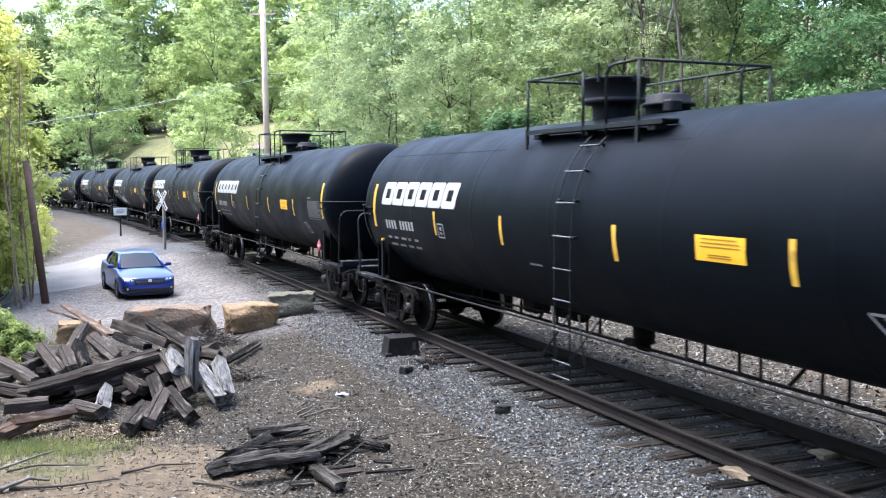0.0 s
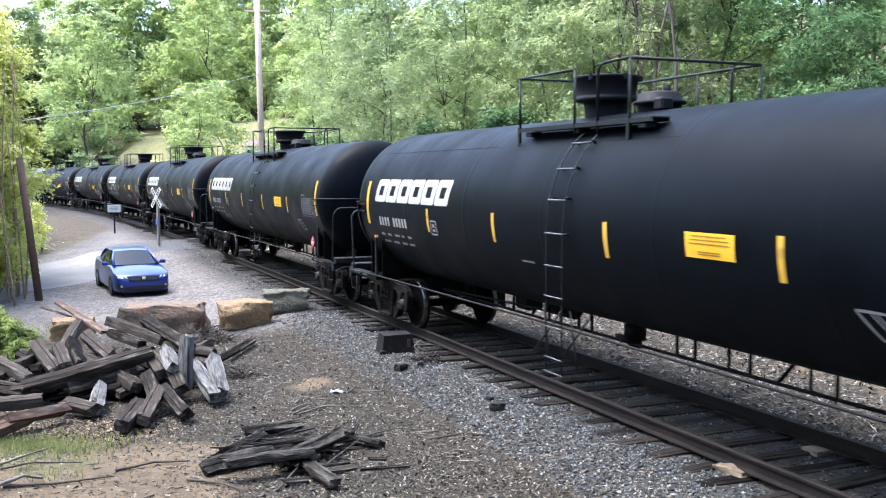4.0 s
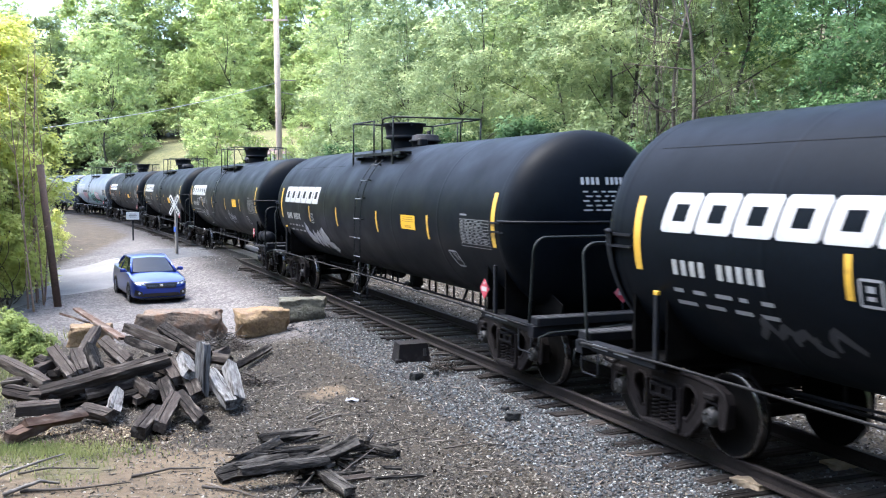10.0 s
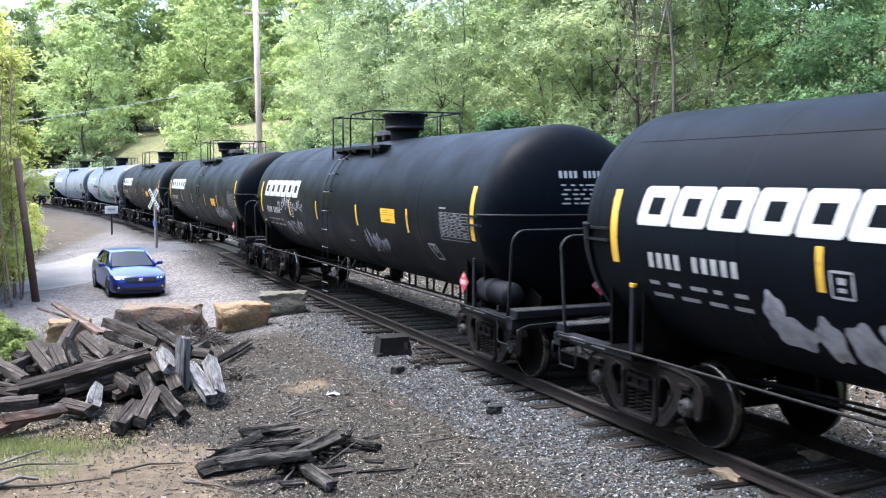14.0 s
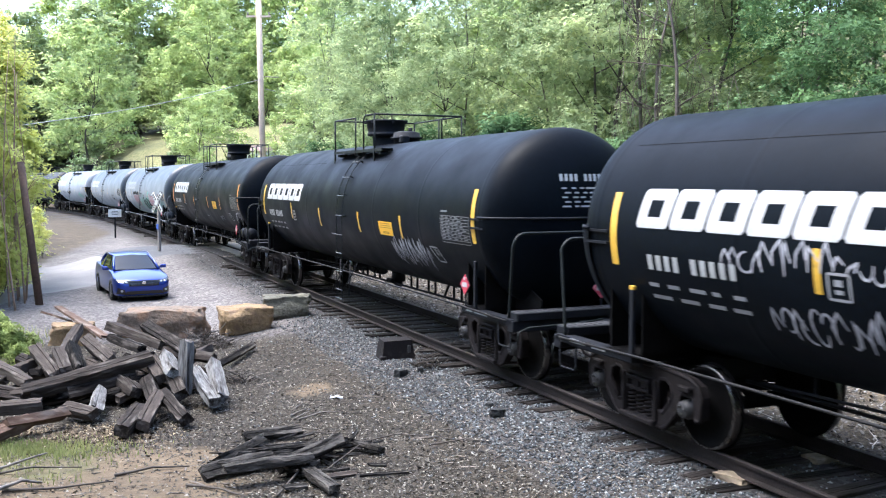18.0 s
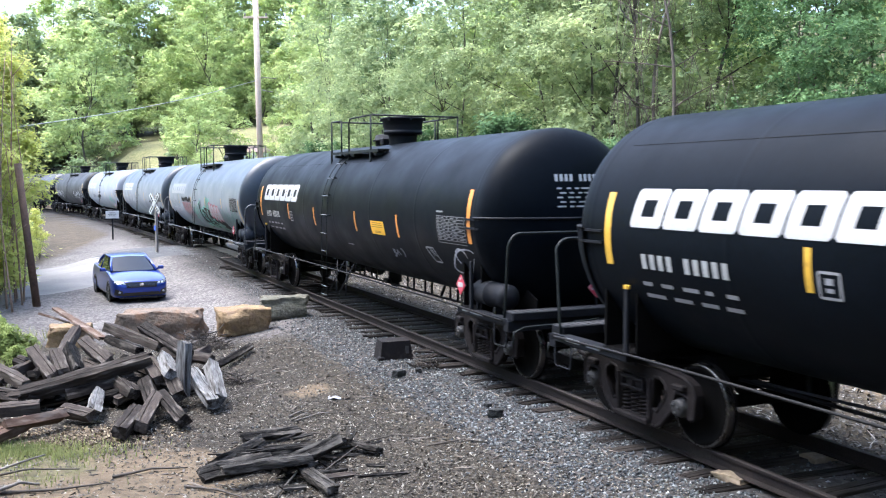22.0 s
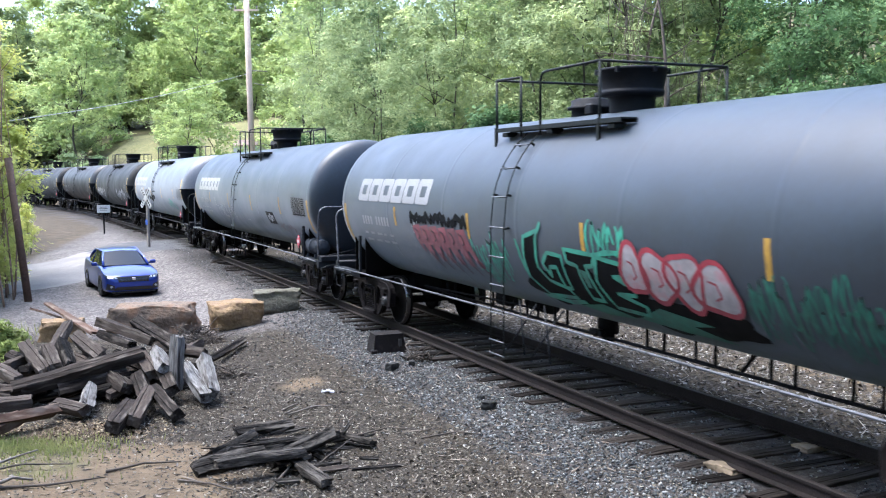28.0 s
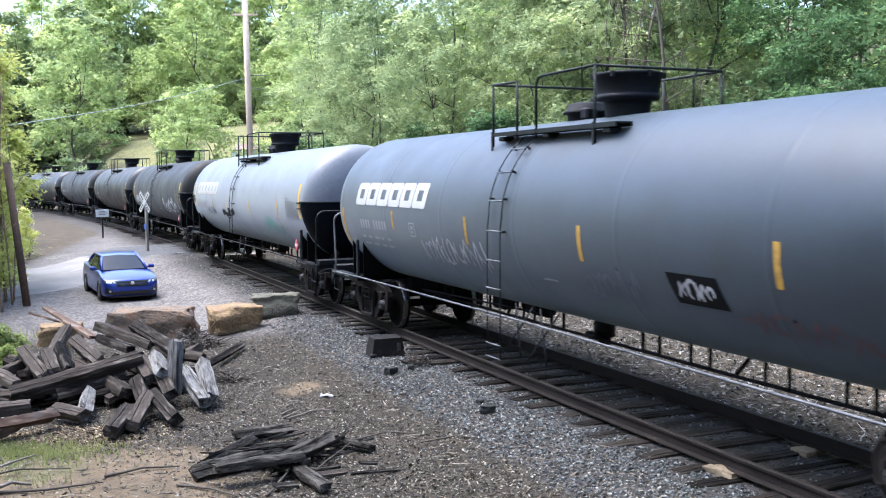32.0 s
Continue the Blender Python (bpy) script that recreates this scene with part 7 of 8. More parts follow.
    lens = surf("bright_lamp_lens", (0.38, 0.40, 0.42), 0.1, 0.3, 0.02, 20, 2, 0.0)
    # cabin: base ring and roof ring
    base = [(1.06, 0.72, 0.945), (0.55, 0.80, 0.945), (-0.3, 0.82, 0.965), (-1.15, 0.80, 0.985), (-1.85, 0.66, 1.02)]
    roof = [(0.22, 0.57, 1.345), (0.0, 0.62, 1.375), (-0.45, 0.635, 1.405), (-0.95, 0.62, 1.385), (-1.25, 0.57, 1.335)]
    g = Geo()
    v = [(a, s * w, z) for s in (1, -1) for a, w, z in roof] + [(a, 0, z + 0.035) for a, w, z in roof]
    f = [(i, i + 1, 11 + i, 10 + i) for i in range(4)] + [(10 + i, 11 + i, 6 + i, 5 + i) for i in range(4)]
    g.put(v, f, True)
    for s in (1, -1):
        for i in (0, 4):
            p, q = Vector((base[i][0], s * base[i][1], base[i][2])), Vector((roof[i][0], s * roof[i][1], roof[i][2]))
            g.tube([p, p.lerp(q, 0.5) + Vector((0, s * 0.02, 0.02)), q], 0.045, 6)
        p, q = Vector((-0.42, s * 0.815, 0.97)), Vector((-0.5, s * 0.59, 1.40))
        g.tube([p, q], 0.035, 6)
        g.tube([(a, s * w, z) for a, w, z in roof], 0.03, 6)
    part("roof", g.mesh("roof", paint), car)
    g = Geo()
    g.put([(base[0][0] + 0.12, -0.5, 0.96), (base[0][0] + 0.12, 0.5, 0.96), (1.02, 0.70, 0.95), (0.22, 0.57, 1.34), (0.28, 0.0, 1.385), (0.22, -0.57, 1.34), (1.02, -0.70, 0.95)], [(0, 1, 4), (1, 2, 3, 4), (0, 4, 5, 6)], True)
    part("windscreen", g.mesh("windscreen", glass), car)
    g = Geo()
    g.put([(-1.85, -0.66, 1.02), (-1.85, 0.66, 1.02), (-1.25, 0.57, 1.335), (-1.25, -0.57, 1.335)], [(0, 1, 2, 3)])
    part("rear_window", g.mesh("rear_window", glass), car)
    for s in (1, -1):
        for i, j in ((0, 2), (2, 4)):
            g = Geo()
            vs = [(a, s * (w + 0.005), z) for a, w, z in base[i:j + 1]] + [(a, s * w, z) for a, w, z in reversed(roof[i:j + 1])]
            g.put(vs, [tuple(range(len(vs)))])
            part("side_window", g.mesh("side_window", glass), car)
        g = Geo()
        g.box((0.72, s * 0.95, 0.99), (0.12, 0.19, 0.12), None, 0.04)
        g.box((0.74, s * 0.88, 0.96), (0.06, 0.12, 0.05))
        part("mirror", g.mesh("mirror", paint), car)
        part("headlight", skin_patch([(s * 0.46, 0.585), (s * 0.80, 0.63), (s * 0.845, 0.735), (s * 0.47, 0.66)], 8, 3).mesh("headlight", lamp), car)
        for w0, w1 in ((0.50, 0.58), (0.63, 0.69)):
            part("lamp_lens", skin_patch([(s * w0, 0.605), (s * w1, 0.615), (s * w1, 0.665), (s * w0, 0.655)], 2, 2, 0.014).mesh("lamp_lens", lens), car, "bright clear lamp lens")
        part("bumper_vent", skin_patch([(s * 0.56, 0.24), (s * 0.83, 0.27), (s * 0.80, 0.47), (s * 0.60, 0.40)], 6, 4, 0.008).mesh("bumper_vent", trim), car)
        g = Geo()
        hit = tree.ray_cast(Vector((6, s * 0.69, 0.36)), Vector((-1, 0, 0)))[0]
        g.cyl((hit.x - 0.02, s * 0.69, 0.36), (hit.x + 0.03, s * 0.69, 0.36), 0.036, seg=14)
        part("fog_light", g.mesh("fog_light", lens), car)
        for xw in (1.38, -1.32):
            g = Geo()
            g.lathe([(s * a, r) for a, r in ((0.70, 0.20), (0.70, 0.30), (0.73, 0.32), (0.88, 0.32), (0.905, 0.30), (0.905, 0.215), (0.88, 0.20))], (xw, 0, 0.32), (0, 1, 0), 26)
            wheel = part("wheel", g.mesh("tyre", rubber), car, "black tyre on a dark alloy rim")
            g = Geo()
            g.lathe([(s * a, r) for a, r in ((0.86, 0.21), (0.895, 0.215), (0.885, 0.17), (0.88, 0.06), (0.9, 0.03), (0.9, 0.001))], (xw, 0, 0.32), (0, 1, 0), 20)
            part("rim", g.mesh("rim", alloy), wheel)
            g = Geo()
            g.lathe([(s * a, r) for a, r in ((0.885, 0.365), (0.90, 0.36), (0.90, 0.325), (0.86, 0.32))], (xw, 0, 0.32), (0, 1, 0), 26)
            part("wheel_arch", g.mesh("wheel_arch", trim), car)
    part("grille", skin_patch([(-0.47, 0.50), (0.47, 0.50), (0.50, 0.655), (-0.50, 0.655)], 12, 4, 0.01).mesh("grille", trim), car)
    for z in (0.53, 0.56, 0.59):
        part("grille_bar", skin_patch([(-0.42, z), (0.42, z), (0.42, z + 0.008), (-0.42, z + 0.008)], 12, 1, 0.016).mesh("grille_bar", alloy), car)
    part("grille_strip", skin_patch([(-0.52, 0.635), (0.52, 0.635), (0.54, 0.668), (-0.54, 0.668)], 14, 1, 0.018).mesh("grille_strip", trim), car, "gloss black strip over the grille")
    part("bumper_intake", skin_patch([(-0.62, 0.235), (0.62, 0.235), (0.54, 0.345), (-0.54, 0.345)], 14, 3, 0.01).mesh("bumper_intake", trim), car)
    g = Geo()
    g.box((2.335, 0, 0.60), (0.03, 0.12, 0.085), None, 0.01)
    part("badge", g.mesh("badge", chrome), car, "small chrome badge")
    g = Geo()
    g.box((2.2, 0, 0.17), (0.16, 1.35, 0.05), None, 0.02)
    part("front_lip", g.mesh("front_lip", trim), car)


sedan()


def steel_box():
    g = Geo()
    g.put([(-0.33, -0.2, 0), (0.33, -0.2, 0), (0.33, 0.2, 0), (-0.33, 0.2, 0), (-0.27, -0.14, 0.36), (0.27, -0.14, 0.36), (0.27, 0.16, 0.38), (-0.27, 0.16, 0.38)],
          [(0, 1, 5, 4), (1, 2, 6, 5), (2, 3, 7, 6), (3, 0, 4, 7), (4, 5, 6, 7), (3, 2, 1, 0)])
    box = new("steel_box")
    x, y = -0.79, 17.1
    box.matrix_basis = pose(x, y, gz(x, y) - 0.03, 0, 0, 22)
    tagged(box, "rusty brown steel box lying beside the track", "box")
    part("case", g.mesh("case", M_BOX), box)
    g = Geo()
    g.box((0.2, -0.19, 0.2), (0.06, 0.02, 0.14), Matrix.Rotation(-0.15, 3, "X"), 0.004)
    part("latch", g.mesh("latch", M_CAP), box)
    g = Geo()
    g.box((-0.3, -0.16, 0.05), (0.12, 0.12, 0.1), None, 0.02)
    part("lug", g.mesh("lug", M_BOX), box)


steel_box()


def flat_stone(c, size, seed, label):
    b = boulder("flat_stone", c, size, seed, M_SLAB, label, seed * 0.7, 0.45)
    b.location.z -= 0.05
    b["group"] = "flat stones by the rails"
    b["category"] = "stone"
    return b


M_SLAB = surf("tan_slab_stone", (0.20, 0.155, 0.10), 0.9, 0, 0.2, 14, 3, 0.6)
flat_stone((3.30, 10.05), (0.42, 0.3, 0.14), 21, "flat tan stone lying by the near rail")
flat_stone((4.55, 10.80), (0.42, 0.26, 0.12), 23, "flat tan stone lying between the rails")


def crossing():
    base = tagged(new("crossing_panels"), "tan timber panels between the rails at the road crossing", kind="structure")
    for d, w in ((-0.33, 0.62), (0.33, 0.62), (-1.25, 0.7)):
        for s in (-38.4, -35.5, -32.6):
            x, y, h = rail_at(s)
            g = Geo()
            g.box((0, 0, 0), (2.86, w, 0.14), None, 0.02)
            ob = part("panel", cached("panel|%g" % w, lambda: g, M_PANEL), base)
            px, py, _ = beside(s, d)
            ob.matrix_basis = Matrix.Translation((px, py, -0.10)) @ Matrix.Rotation(h, 4, "Z")


crossing()


# ---- loose stuff on the ground ----
def scatter(name, x, y, size, flat, long, rng, mat, label, sink=0.3, dz=0.0):
    """Many small faceted lumps in one mesh."""
    n = len(x)
    base = np.array([(1, 0, 0), (-1, 0, 0), (0, 1, 0), (0, -1, 0), (0, 0, 1), (0, 0, -1)], float)
    tri = np.array([(0, 2, 4), (2, 1, 4), (1, 3, 4), (3, 0, 4), (2, 0, 5), (1, 2, 5), (3, 1, 5), (0, 3, 5)])
    v = base[None] * (0.65 + 0.7 * rng.random((n, 6, 1))) + rng.normal(size=(n, 6, 3)) * 0.18
    v[:, :, 0] *= long[:, None]
    v[:, :, 2] *= flat
    v *= size[:, None, None] / 2
    a = rng.random(n) * 2 * np.pi
    ca, sa = np.cos(a)[:, None], np.sin(a)[:, None]
    tilt = rng.normal(size=(n, 1)) * 0.18
    X, Y, Z = v[:, :, 0], v[:, :, 1], v[:, :, 2] + v[:, :, 0] * tilt
    z = ground_z(x, y) + dz
    out = np.stack([x[:, None] + X * ca - Y * sa, y[:, None] + X * sa + Y * ca, z[:, None] + Z + (size * flat * (0.5 - sink))[:, None]], 2)
    f = (np.arange(n)[:, None, None] * 6 + tri[None]).reshape(-1, 3)
    me = bulk(name, out.reshape(-1, 3), f, mat)
    return tagged(new(name, me), label, "ground cover", kind="stuff")


def loose_stones():
    rng = np.random.default_rng(5)
    n = 85000
    s = -40 + 49 * rng.random(n) ** 0.62
    d = rng.uniform(-5.5, 6.0, n)
    h = np.interp(s, TS, TH)
    x, y = np.interp(s, TS, TX) + np.sin(h) * d, np.interp(s, TS, TY) - np.cos(h) * d
    g, gr, sa = soil_masks(x, y)
    S, D = off_track(x, y)
    keep = rng.random(n) < np.clip(g * (1 - 0.15 * (np.abs(D) < 0.85)) * np.where(D > 0, 1 - 0.3 * step(D, 3, 5), np.where(D < -0.85, 0.05, 1.0)) * np.where(y > 19.5, 1 - step(D, 1.7, 2.3), 1), 0, 1)
    x, y = x[keep], y[keep]
    m = len(x)
    size = 0.016 + 0.034 * rng.random(m) ** 2.0
    n = 15000
    s2 = -15 + 22 * rng.random(n) ** 0.7
    d2 = 0.95 + 1.75 * rng.random(n) ** 1.2
    h2 = np.interp(s2, TS, TH)
    x, y = np.concatenate([x, np.interp(s2, TS, TX) + np.sin(h2) * d2]), np.concatenate([y, np.interp(s2, TS, TY) - np.cos(h2) * d2])
    size = np.concatenate([size, 0.020 + 0.030 * rng.random(n) ** 1.5])
    # few stones lie on the sleepers' ends
    S, D = off_track(x, y)
    at = np.array([row[0] for row in TIES])
    gap = np.abs(S[:, None] - at[None]).min(1)
    keep = (gap > 0.125) | (np.abs(D) > 1.28) | (rng.random(len(x)) < 0.1)
    x, y, size = x[keep], y[keep], size[keep]
    m = len(x)
    scatter("ballast_stones", x, y, size, 0.8, 1 + 0.35 * rng.random(m), rng, M_STONE, "loose grey crushed ballast stones along the track")


def grit():
    """Fine grit over the trodden dirt: little four-sided points in one mesh."""
    rng = np.random.default_rng(16)
    n = 60000
    y = 8.2 + 15 * rng.random(n) ** 1.5
    x = (rng.random(n) * 1.15 - 0.62) * (y * 0.95 + 1.5)
    S, D = off_track(x, y)
    g, gr, sa = soil_masks(x, y)
    keep = (D > 1.5) & (rng.random(n) < 1.0 - 0.75 * np.clip(sa, 0, 1) - 0.2 * np.clip(gr, 0, 1))
    x, y = x[keep], y[keep]
    m = len(x)
    size = 0.008 + 0.017 * rng.random(m) ** 2
    a = rng.random(m) * 6.28
    z = ground_z(x, y) - 0.002
    ring = [np.stack([x + size * np.cos(a + k * 1.571) * (0.6 + 0.8 * rng.random(m)), y + size * np.sin(a + k * 1.571) * (0.6 + 0.8 * rng.random(m)), z], 1) for k in range(4)]
    top = np.stack([x + size * 0.4 * rng.normal(size=m), y + size * 0.4 * rng.normal(size=m), z + size * (0.5 + 0.6 * rng.random(m))], 1)
    v = np.stack(ring + [top], 1).reshape(-1, 3)
    tri = np.array([(0, 1, 4), (1, 2, 4), (2, 3, 4), (3, 0, 4)])
    f = (np.arange(m)[:, None, None] * 5 + tri[None]).reshape(-1, 3)
    tagged(new("grit", bulk("grit", v, f, M_GRIT)), "brown and grey grit over the trodden dirt", "ground cover", kind="stuff")


M_PALETWIG = surf("bleached_dead_twigs", (0.24, 0.215, 0.185), 0.9, 0, 0.3, 30, 3, 0.2, island=0.9)
M_BACKLITTER = speckle("pale_grit_and_litter", [(0.0, (0.02, 0.017, 0.014)), (0.4, (0.06, 0.054, 0.047)), (0.8, (0.13, 0.12, 0.108)), (1.0, (0.34, 0.33, 0.31))])


M_BROWNLEAF = speckle("dry_leaf_litter", [(0.0, (0.022, 0.015, 0.009)), (0.35, (0.06, 0.041, 0.024)), (0.7, (0.115, 0.085, 0.05)), (0.9, (0.19, 0.15, 0.092)), (1.0, (0.32, 0.27, 0.18))])


def flakes(name, x, y, rng, mat, label, k=1.0):
    """Thin tilted flakes in one mesh."""
    m = len(x)
    a = rng.random(m) * 6.28
    long, wide = k * (0.012 + 0.03 * rng.random(m) ** 2), k * (0.006 + 0.009 * rng.random(m))
    ca, sn = np.cos(a), np.sin(a)
    z = ground_z(x, y) + 0.006
    t1, t2 = rng.normal(size=m) * 0.35, rng.normal(size=m) * 0.35
    q = [np.stack([x + ca * long * i - sn * wide * j, y + sn * long * i + ca * wide * j, z + 0.012 * rng.random(m) + long * t1 * i + wide * t2 * j], 1) for i, j in ((-1, -1), (1, -0.7), (0.9, 1), (-0.8, 0.8))]
    v = np.stack(q, 1).reshape(-1, 3)
    tagged(new(name, bulk(name, v, np.arange(4 * m).reshape(-1, 4), mat)), label, "ground cover", kind="stuff")


def litter():
    rng = np.random.default_rng(26)
    n = 125000
    y = 8.2 + 13 * rng.random(n) ** 1.4
    x = (rng.random(n) * 1.15 - 0.62) * (y * 0.95 + 1.5)
    S, D = off_track(x, y)
    g, gr, sa = soil_masks(x, y)
    keep = (D > 1.9) & (rng.random(n) < 1.0 - 0.86 * np.clip(sa, 0, 1) - 0.25 * np.clip(gr, 0, 1) - 0.95 * np.clip(g, 0, 1))
    flakes("bark_litter", x[keep], y[keep], rng, M_LITTER, "bark flakes and splinters trodden into the brown dirt", 0.8)
    n = 8000
    x, y = rng.normal(-5.2, 0.6, n), rng.normal(12.45, 0.3, n)
    flakes("leaf_litter", x, y, rng, M_BROWNLEAF, "dry brown leaf litter and straw in the sparse grass", 1.1)
    n = 48000
    s, d = -32 + 41 * rng.random(n) ** 0.6, -0.9 - 6.6 * rng.random(n)
    h = np.interp(s, TS, TH)
    x, y = np.interp(s, TS, TX) + np.sin(h) * d, np.interp(s, TS, TY) - np.cos(h) * d
    flakes("pale_litter", x, y, rng, M_BACKLITTER, "pale grit and leaf litter beyond the rails", 1.3)


def splinters():
    """Thin split pieces lying on and about the charred sleepers."""
    rnd = random.Random(12)
    for i in range(46):
        x, y = -1.8 + rnd.gauss(0, 0.5), 11.3 + rnd.gauss(0, 0.42)
        k = rnd.uniform(0.2, 0.85)
        ob = new("splinter", timber(k, rnd.uniform(0.03, 0.085), rnd.uniform(0.02, 0.045), 600 + i).mesh("splinter", M_CHAR if i % 4 else M_OLDTIE))
        ob.matrix_basis = Matrix.Translation((x, y, gz(x, y) + rnd.uniform(0.03, 0.17))) @ Euler((rnd.uniform(-0.5, 0.5), rnd.uniform(-0.16, 0.16), 0.5 + rnd.gauss(0, 0.45))).to_matrix().to_4x4()
        tagged(ob, "thin grey splinter of an old sleeper", "timber", "splinters on the dirt")


splinters()


def chips():
    rng = np.random.default_rng(6)
    n = 12000
    x, y = rng.uniform(-9, 6, n), 8.0 + 15 * rng.random(n) ** 1.3
    S, D = off_track(x, y)
    keep = (D > 1.6) & (rng.random(n) < 0.75 - 0.4 * step(-y, -12, -9.5) * step(-x, 1.2, 3))
    x, y = x[keep], y[keep]
    m = len(x)
    scatter("wood_chips", x, y, 0.018 + 0.03 * rng.random(m) ** 2, 0.35, 1.5 + 3.5 * rng.random(m) ** 2, rng, M_CHIP, "brown bark chips and grit strewn over the dirt", 0.2)
    n = 3000
    s, d = -30 + 39 * rng.random(n) ** 0.7, rng.uniform(-7.5, -1.4, n)
    h = np.interp(s, TS, TH)
    x, y = np.interp(s, TS, TX) + np.sin(h) * d, np.interp(s, TS, TY) - np.cos(h) * d
    scatter("dead_twigs", x, y, 0.016 + 0.016 * rng.random(n), 0.5, 4 + 16 * rng.random(n) ** 1.5, rng, M_PALETWIG, "pale dead twigs on the ground beyond the rails", 0.1)
    n = 420
    x, y = rng.uniform(-8, 2.5, n), rng.uniform(8.5, 19, n)
    scatter("broken_sticks", x, y, 0.022 + 0.02 * rng.random(n), 0.5, 4 + 14 * rng.random(n) ** 2, rng, M_TWIG, "broken sticks and bark strips on the dirt", 0.1)


def grass():
    rng = np.random.default_rng(7)
    n = 60000
    x, y = rng.uniform(-14, -2, n), rng.uniform(8, 26, n)
    g, gr, sa = soil_masks(x, y)
    keep = rng.random(n) < gr * (0.55 + 0.45 * wave(x, y, 2.1, 4))
    x, y = np.concatenate([x[keep], rng.normal(-5.3, 0.6, 3000)]), np.concatenate([y[keep], rng.normal(11.7, 0.3, 3000)])
    m = len(x)
    hgt = (0.03 + 0.07 * rng.random(m)) * (1 + 2.6 * step(y, 14.5, 17))
    a = rng.random(m) * 6.28
    dx, dy = np.cos(a) * hgt * 0.45, np.sin(a) * hgt * 0.45
    w = 0.005 + 0.006 * rng.random(m)
    z = ground_z(x, y)
    px, py = -np.sin(a) * w, np.cos(a) * w
    v = np.stack([np.stack([x - px, y - py, z], 1), np.stack([x + px, y + py, z], 1), np.stack([x + dx, y + dy, z + hgt], 1)], 1).reshape(-1, 3)
    tagged(new("grass", bulk("grass", v, np.arange(3 * m).reshape(-1, 3), M_GRASS)), "sparse green and straw grass blades", "grass", kind="stuff")


loose_stones()
grit()
litter()
chips()
grass()


def bare_stems():
    """Leafless grey stems among the saplings, by the leaning post."""
    rnd = random.Random(31)
    for i, (x, y, h) in enumerate(((-12.15, 26.6, 6.5), (-12.6, 27.2, 7.5), (-12.45, 27.9, 5.5), (-12.9, 28.4, 8.0), (-12.75, 28.6, 6.0), (-13.2, 29.2, 7.0))):
        g = Geo()
        p = limb(g, (0, 0, -0.2), (rnd.uniform(-0.5, 0.4), rnd.uniform(-0.3, 0.3), h), 0.035, 0.008, 0.25, rnd, 7)
        for k in range(9):
            q = p[rnd.randint(2, 6)]
            limb(g, q, q + Vector((rnd.uniform(-0.7, 0.7), rnd.uniform(-0.7, 0.7), rnd.uniform(0.3, 1.1))), 0.012, 0.004, 0.1, rnd, 3)
        ob = new("bare_stem", g.mesh("bare_stem", M_BARE))
        ob.location = (x, y, gz(x, y))
        tagged(ob, "thin leafless grey-brown stem with fine twigs", "shrub", "bare stems by the post")


def brush_tangle(x, y, r, h, count, seed, label):
    """A tangle of thin dark twigs."""
    rnd = random.Random(seed)
    g = Geo()
    for k in range(count):
        a, q = rnd.uniform(0, 6.28), r * math.sqrt(rnd.random())
        p = Vector((math.cos(a) * q * 1.4, math.sin(a) * q, 0.02 + rnd.random() * h * (1 - q / r)))
        d = Vector((rnd.uniform(-1, 1), rnd.uniform(-1, 1), rnd.uniform(-0.2, 0.7))) * rnd.uniform(0.12, 0.4)
        m = p + d * 0.5 + Vector((rnd.uniform(-1, 1), rnd.uniform(-1, 1), rnd.uniform(-0.5, 1))) * 0.07
        g.tube([p, m, p + d], rnd.uniform(0.004, 0.011), 4)
    ob = new("brush_tangle", g.mesh("brush_tangle", M_BRUSH))
    ob.location = (x, y, gz(x, y) - 0.01)
    tagged(ob, label, "brushwood")


M_BRUSH = surf("dark_dry_brush", (0.045, 0.036, 0.028), 0.9, 0, 0.3, 20, 3, 0.2, island=0.7)
M_BARE = surf("dry_grey_stems", (0.30, 0.205, 0.145), 0.9, 0, 0.25, 20, 3, 0.2)
bare_stems()


def bare_tree(x, y, height, seed):
    """A dead tree: pale trunk, crooked limbs, fine twigs."""
    rnd = random.Random(seed)
    tree = tagged(new("dead_tree"), "bare dead tree with a pale trunk and tangled twigs", "tree", "dead trees in the woods")
    tree.location = (x, y, gz(x, y))
    g = Geo()
    top = (rnd.uniform(-0.8, 0.8), rnd.uniform(-0.5, 0.5), height)
    line = limb(g, (0, 0, -0.3), top, 0.085, 0.02, 1.1, rnd, 8)
    part("trunk", g.mesh("trunk", M_DEAD), tree)
    for k in range(9):
        g = Geo()
        q = line[rnd.randint(3, 8)]
        a = rnd.uniform(0, 6.28)
        e = q + Vector((math.cos(a), math.sin(a), rnd.uniform(0.1, 0.9))) * rnd.uniform(1.0, 2.4)
        p = limb(g, q, e, 0.028, 0.008, 0.3, rnd, 4)
        for j in range(11):
            o = p[rnd.randint(1, 4)]
            w = o + Vector((rnd.uniform(-0.8, 0.8), rnd.uniform(-0.8, 0.8), rnd.uniform(-0.35, 0.6)))
            g.tube([o, o.lerp(w, 0.5) + Vector((0, 0, 0.08)), w], 0.009, 4, 0.004)
        # vines that hang from the limb
        for j in range(5):
            o = p[rnd.randint(1, 4)]
            e = Vector((o.x + rnd.uniform(-0.5, 0.5), o.y + rnd.uniform(-0.5, 0.5), max(0.3, o.z - rnd.uniform(1.0, 3.5))))
            g.tube([o, o.lerp(e, 0.35) + Vector((rnd.uniform(-0.3, 0.3), rnd.uniform(-0.3, 0.3), 0)), o.lerp(e, 0.7) + Vector((rnd.uniform(-0.3, 0.3), rnd.uniform(-0.3, 0.3), 0)), e], 0.012, 4, 0.006)
        part("limb", g.mesh("limb", M_DEAD), tree)


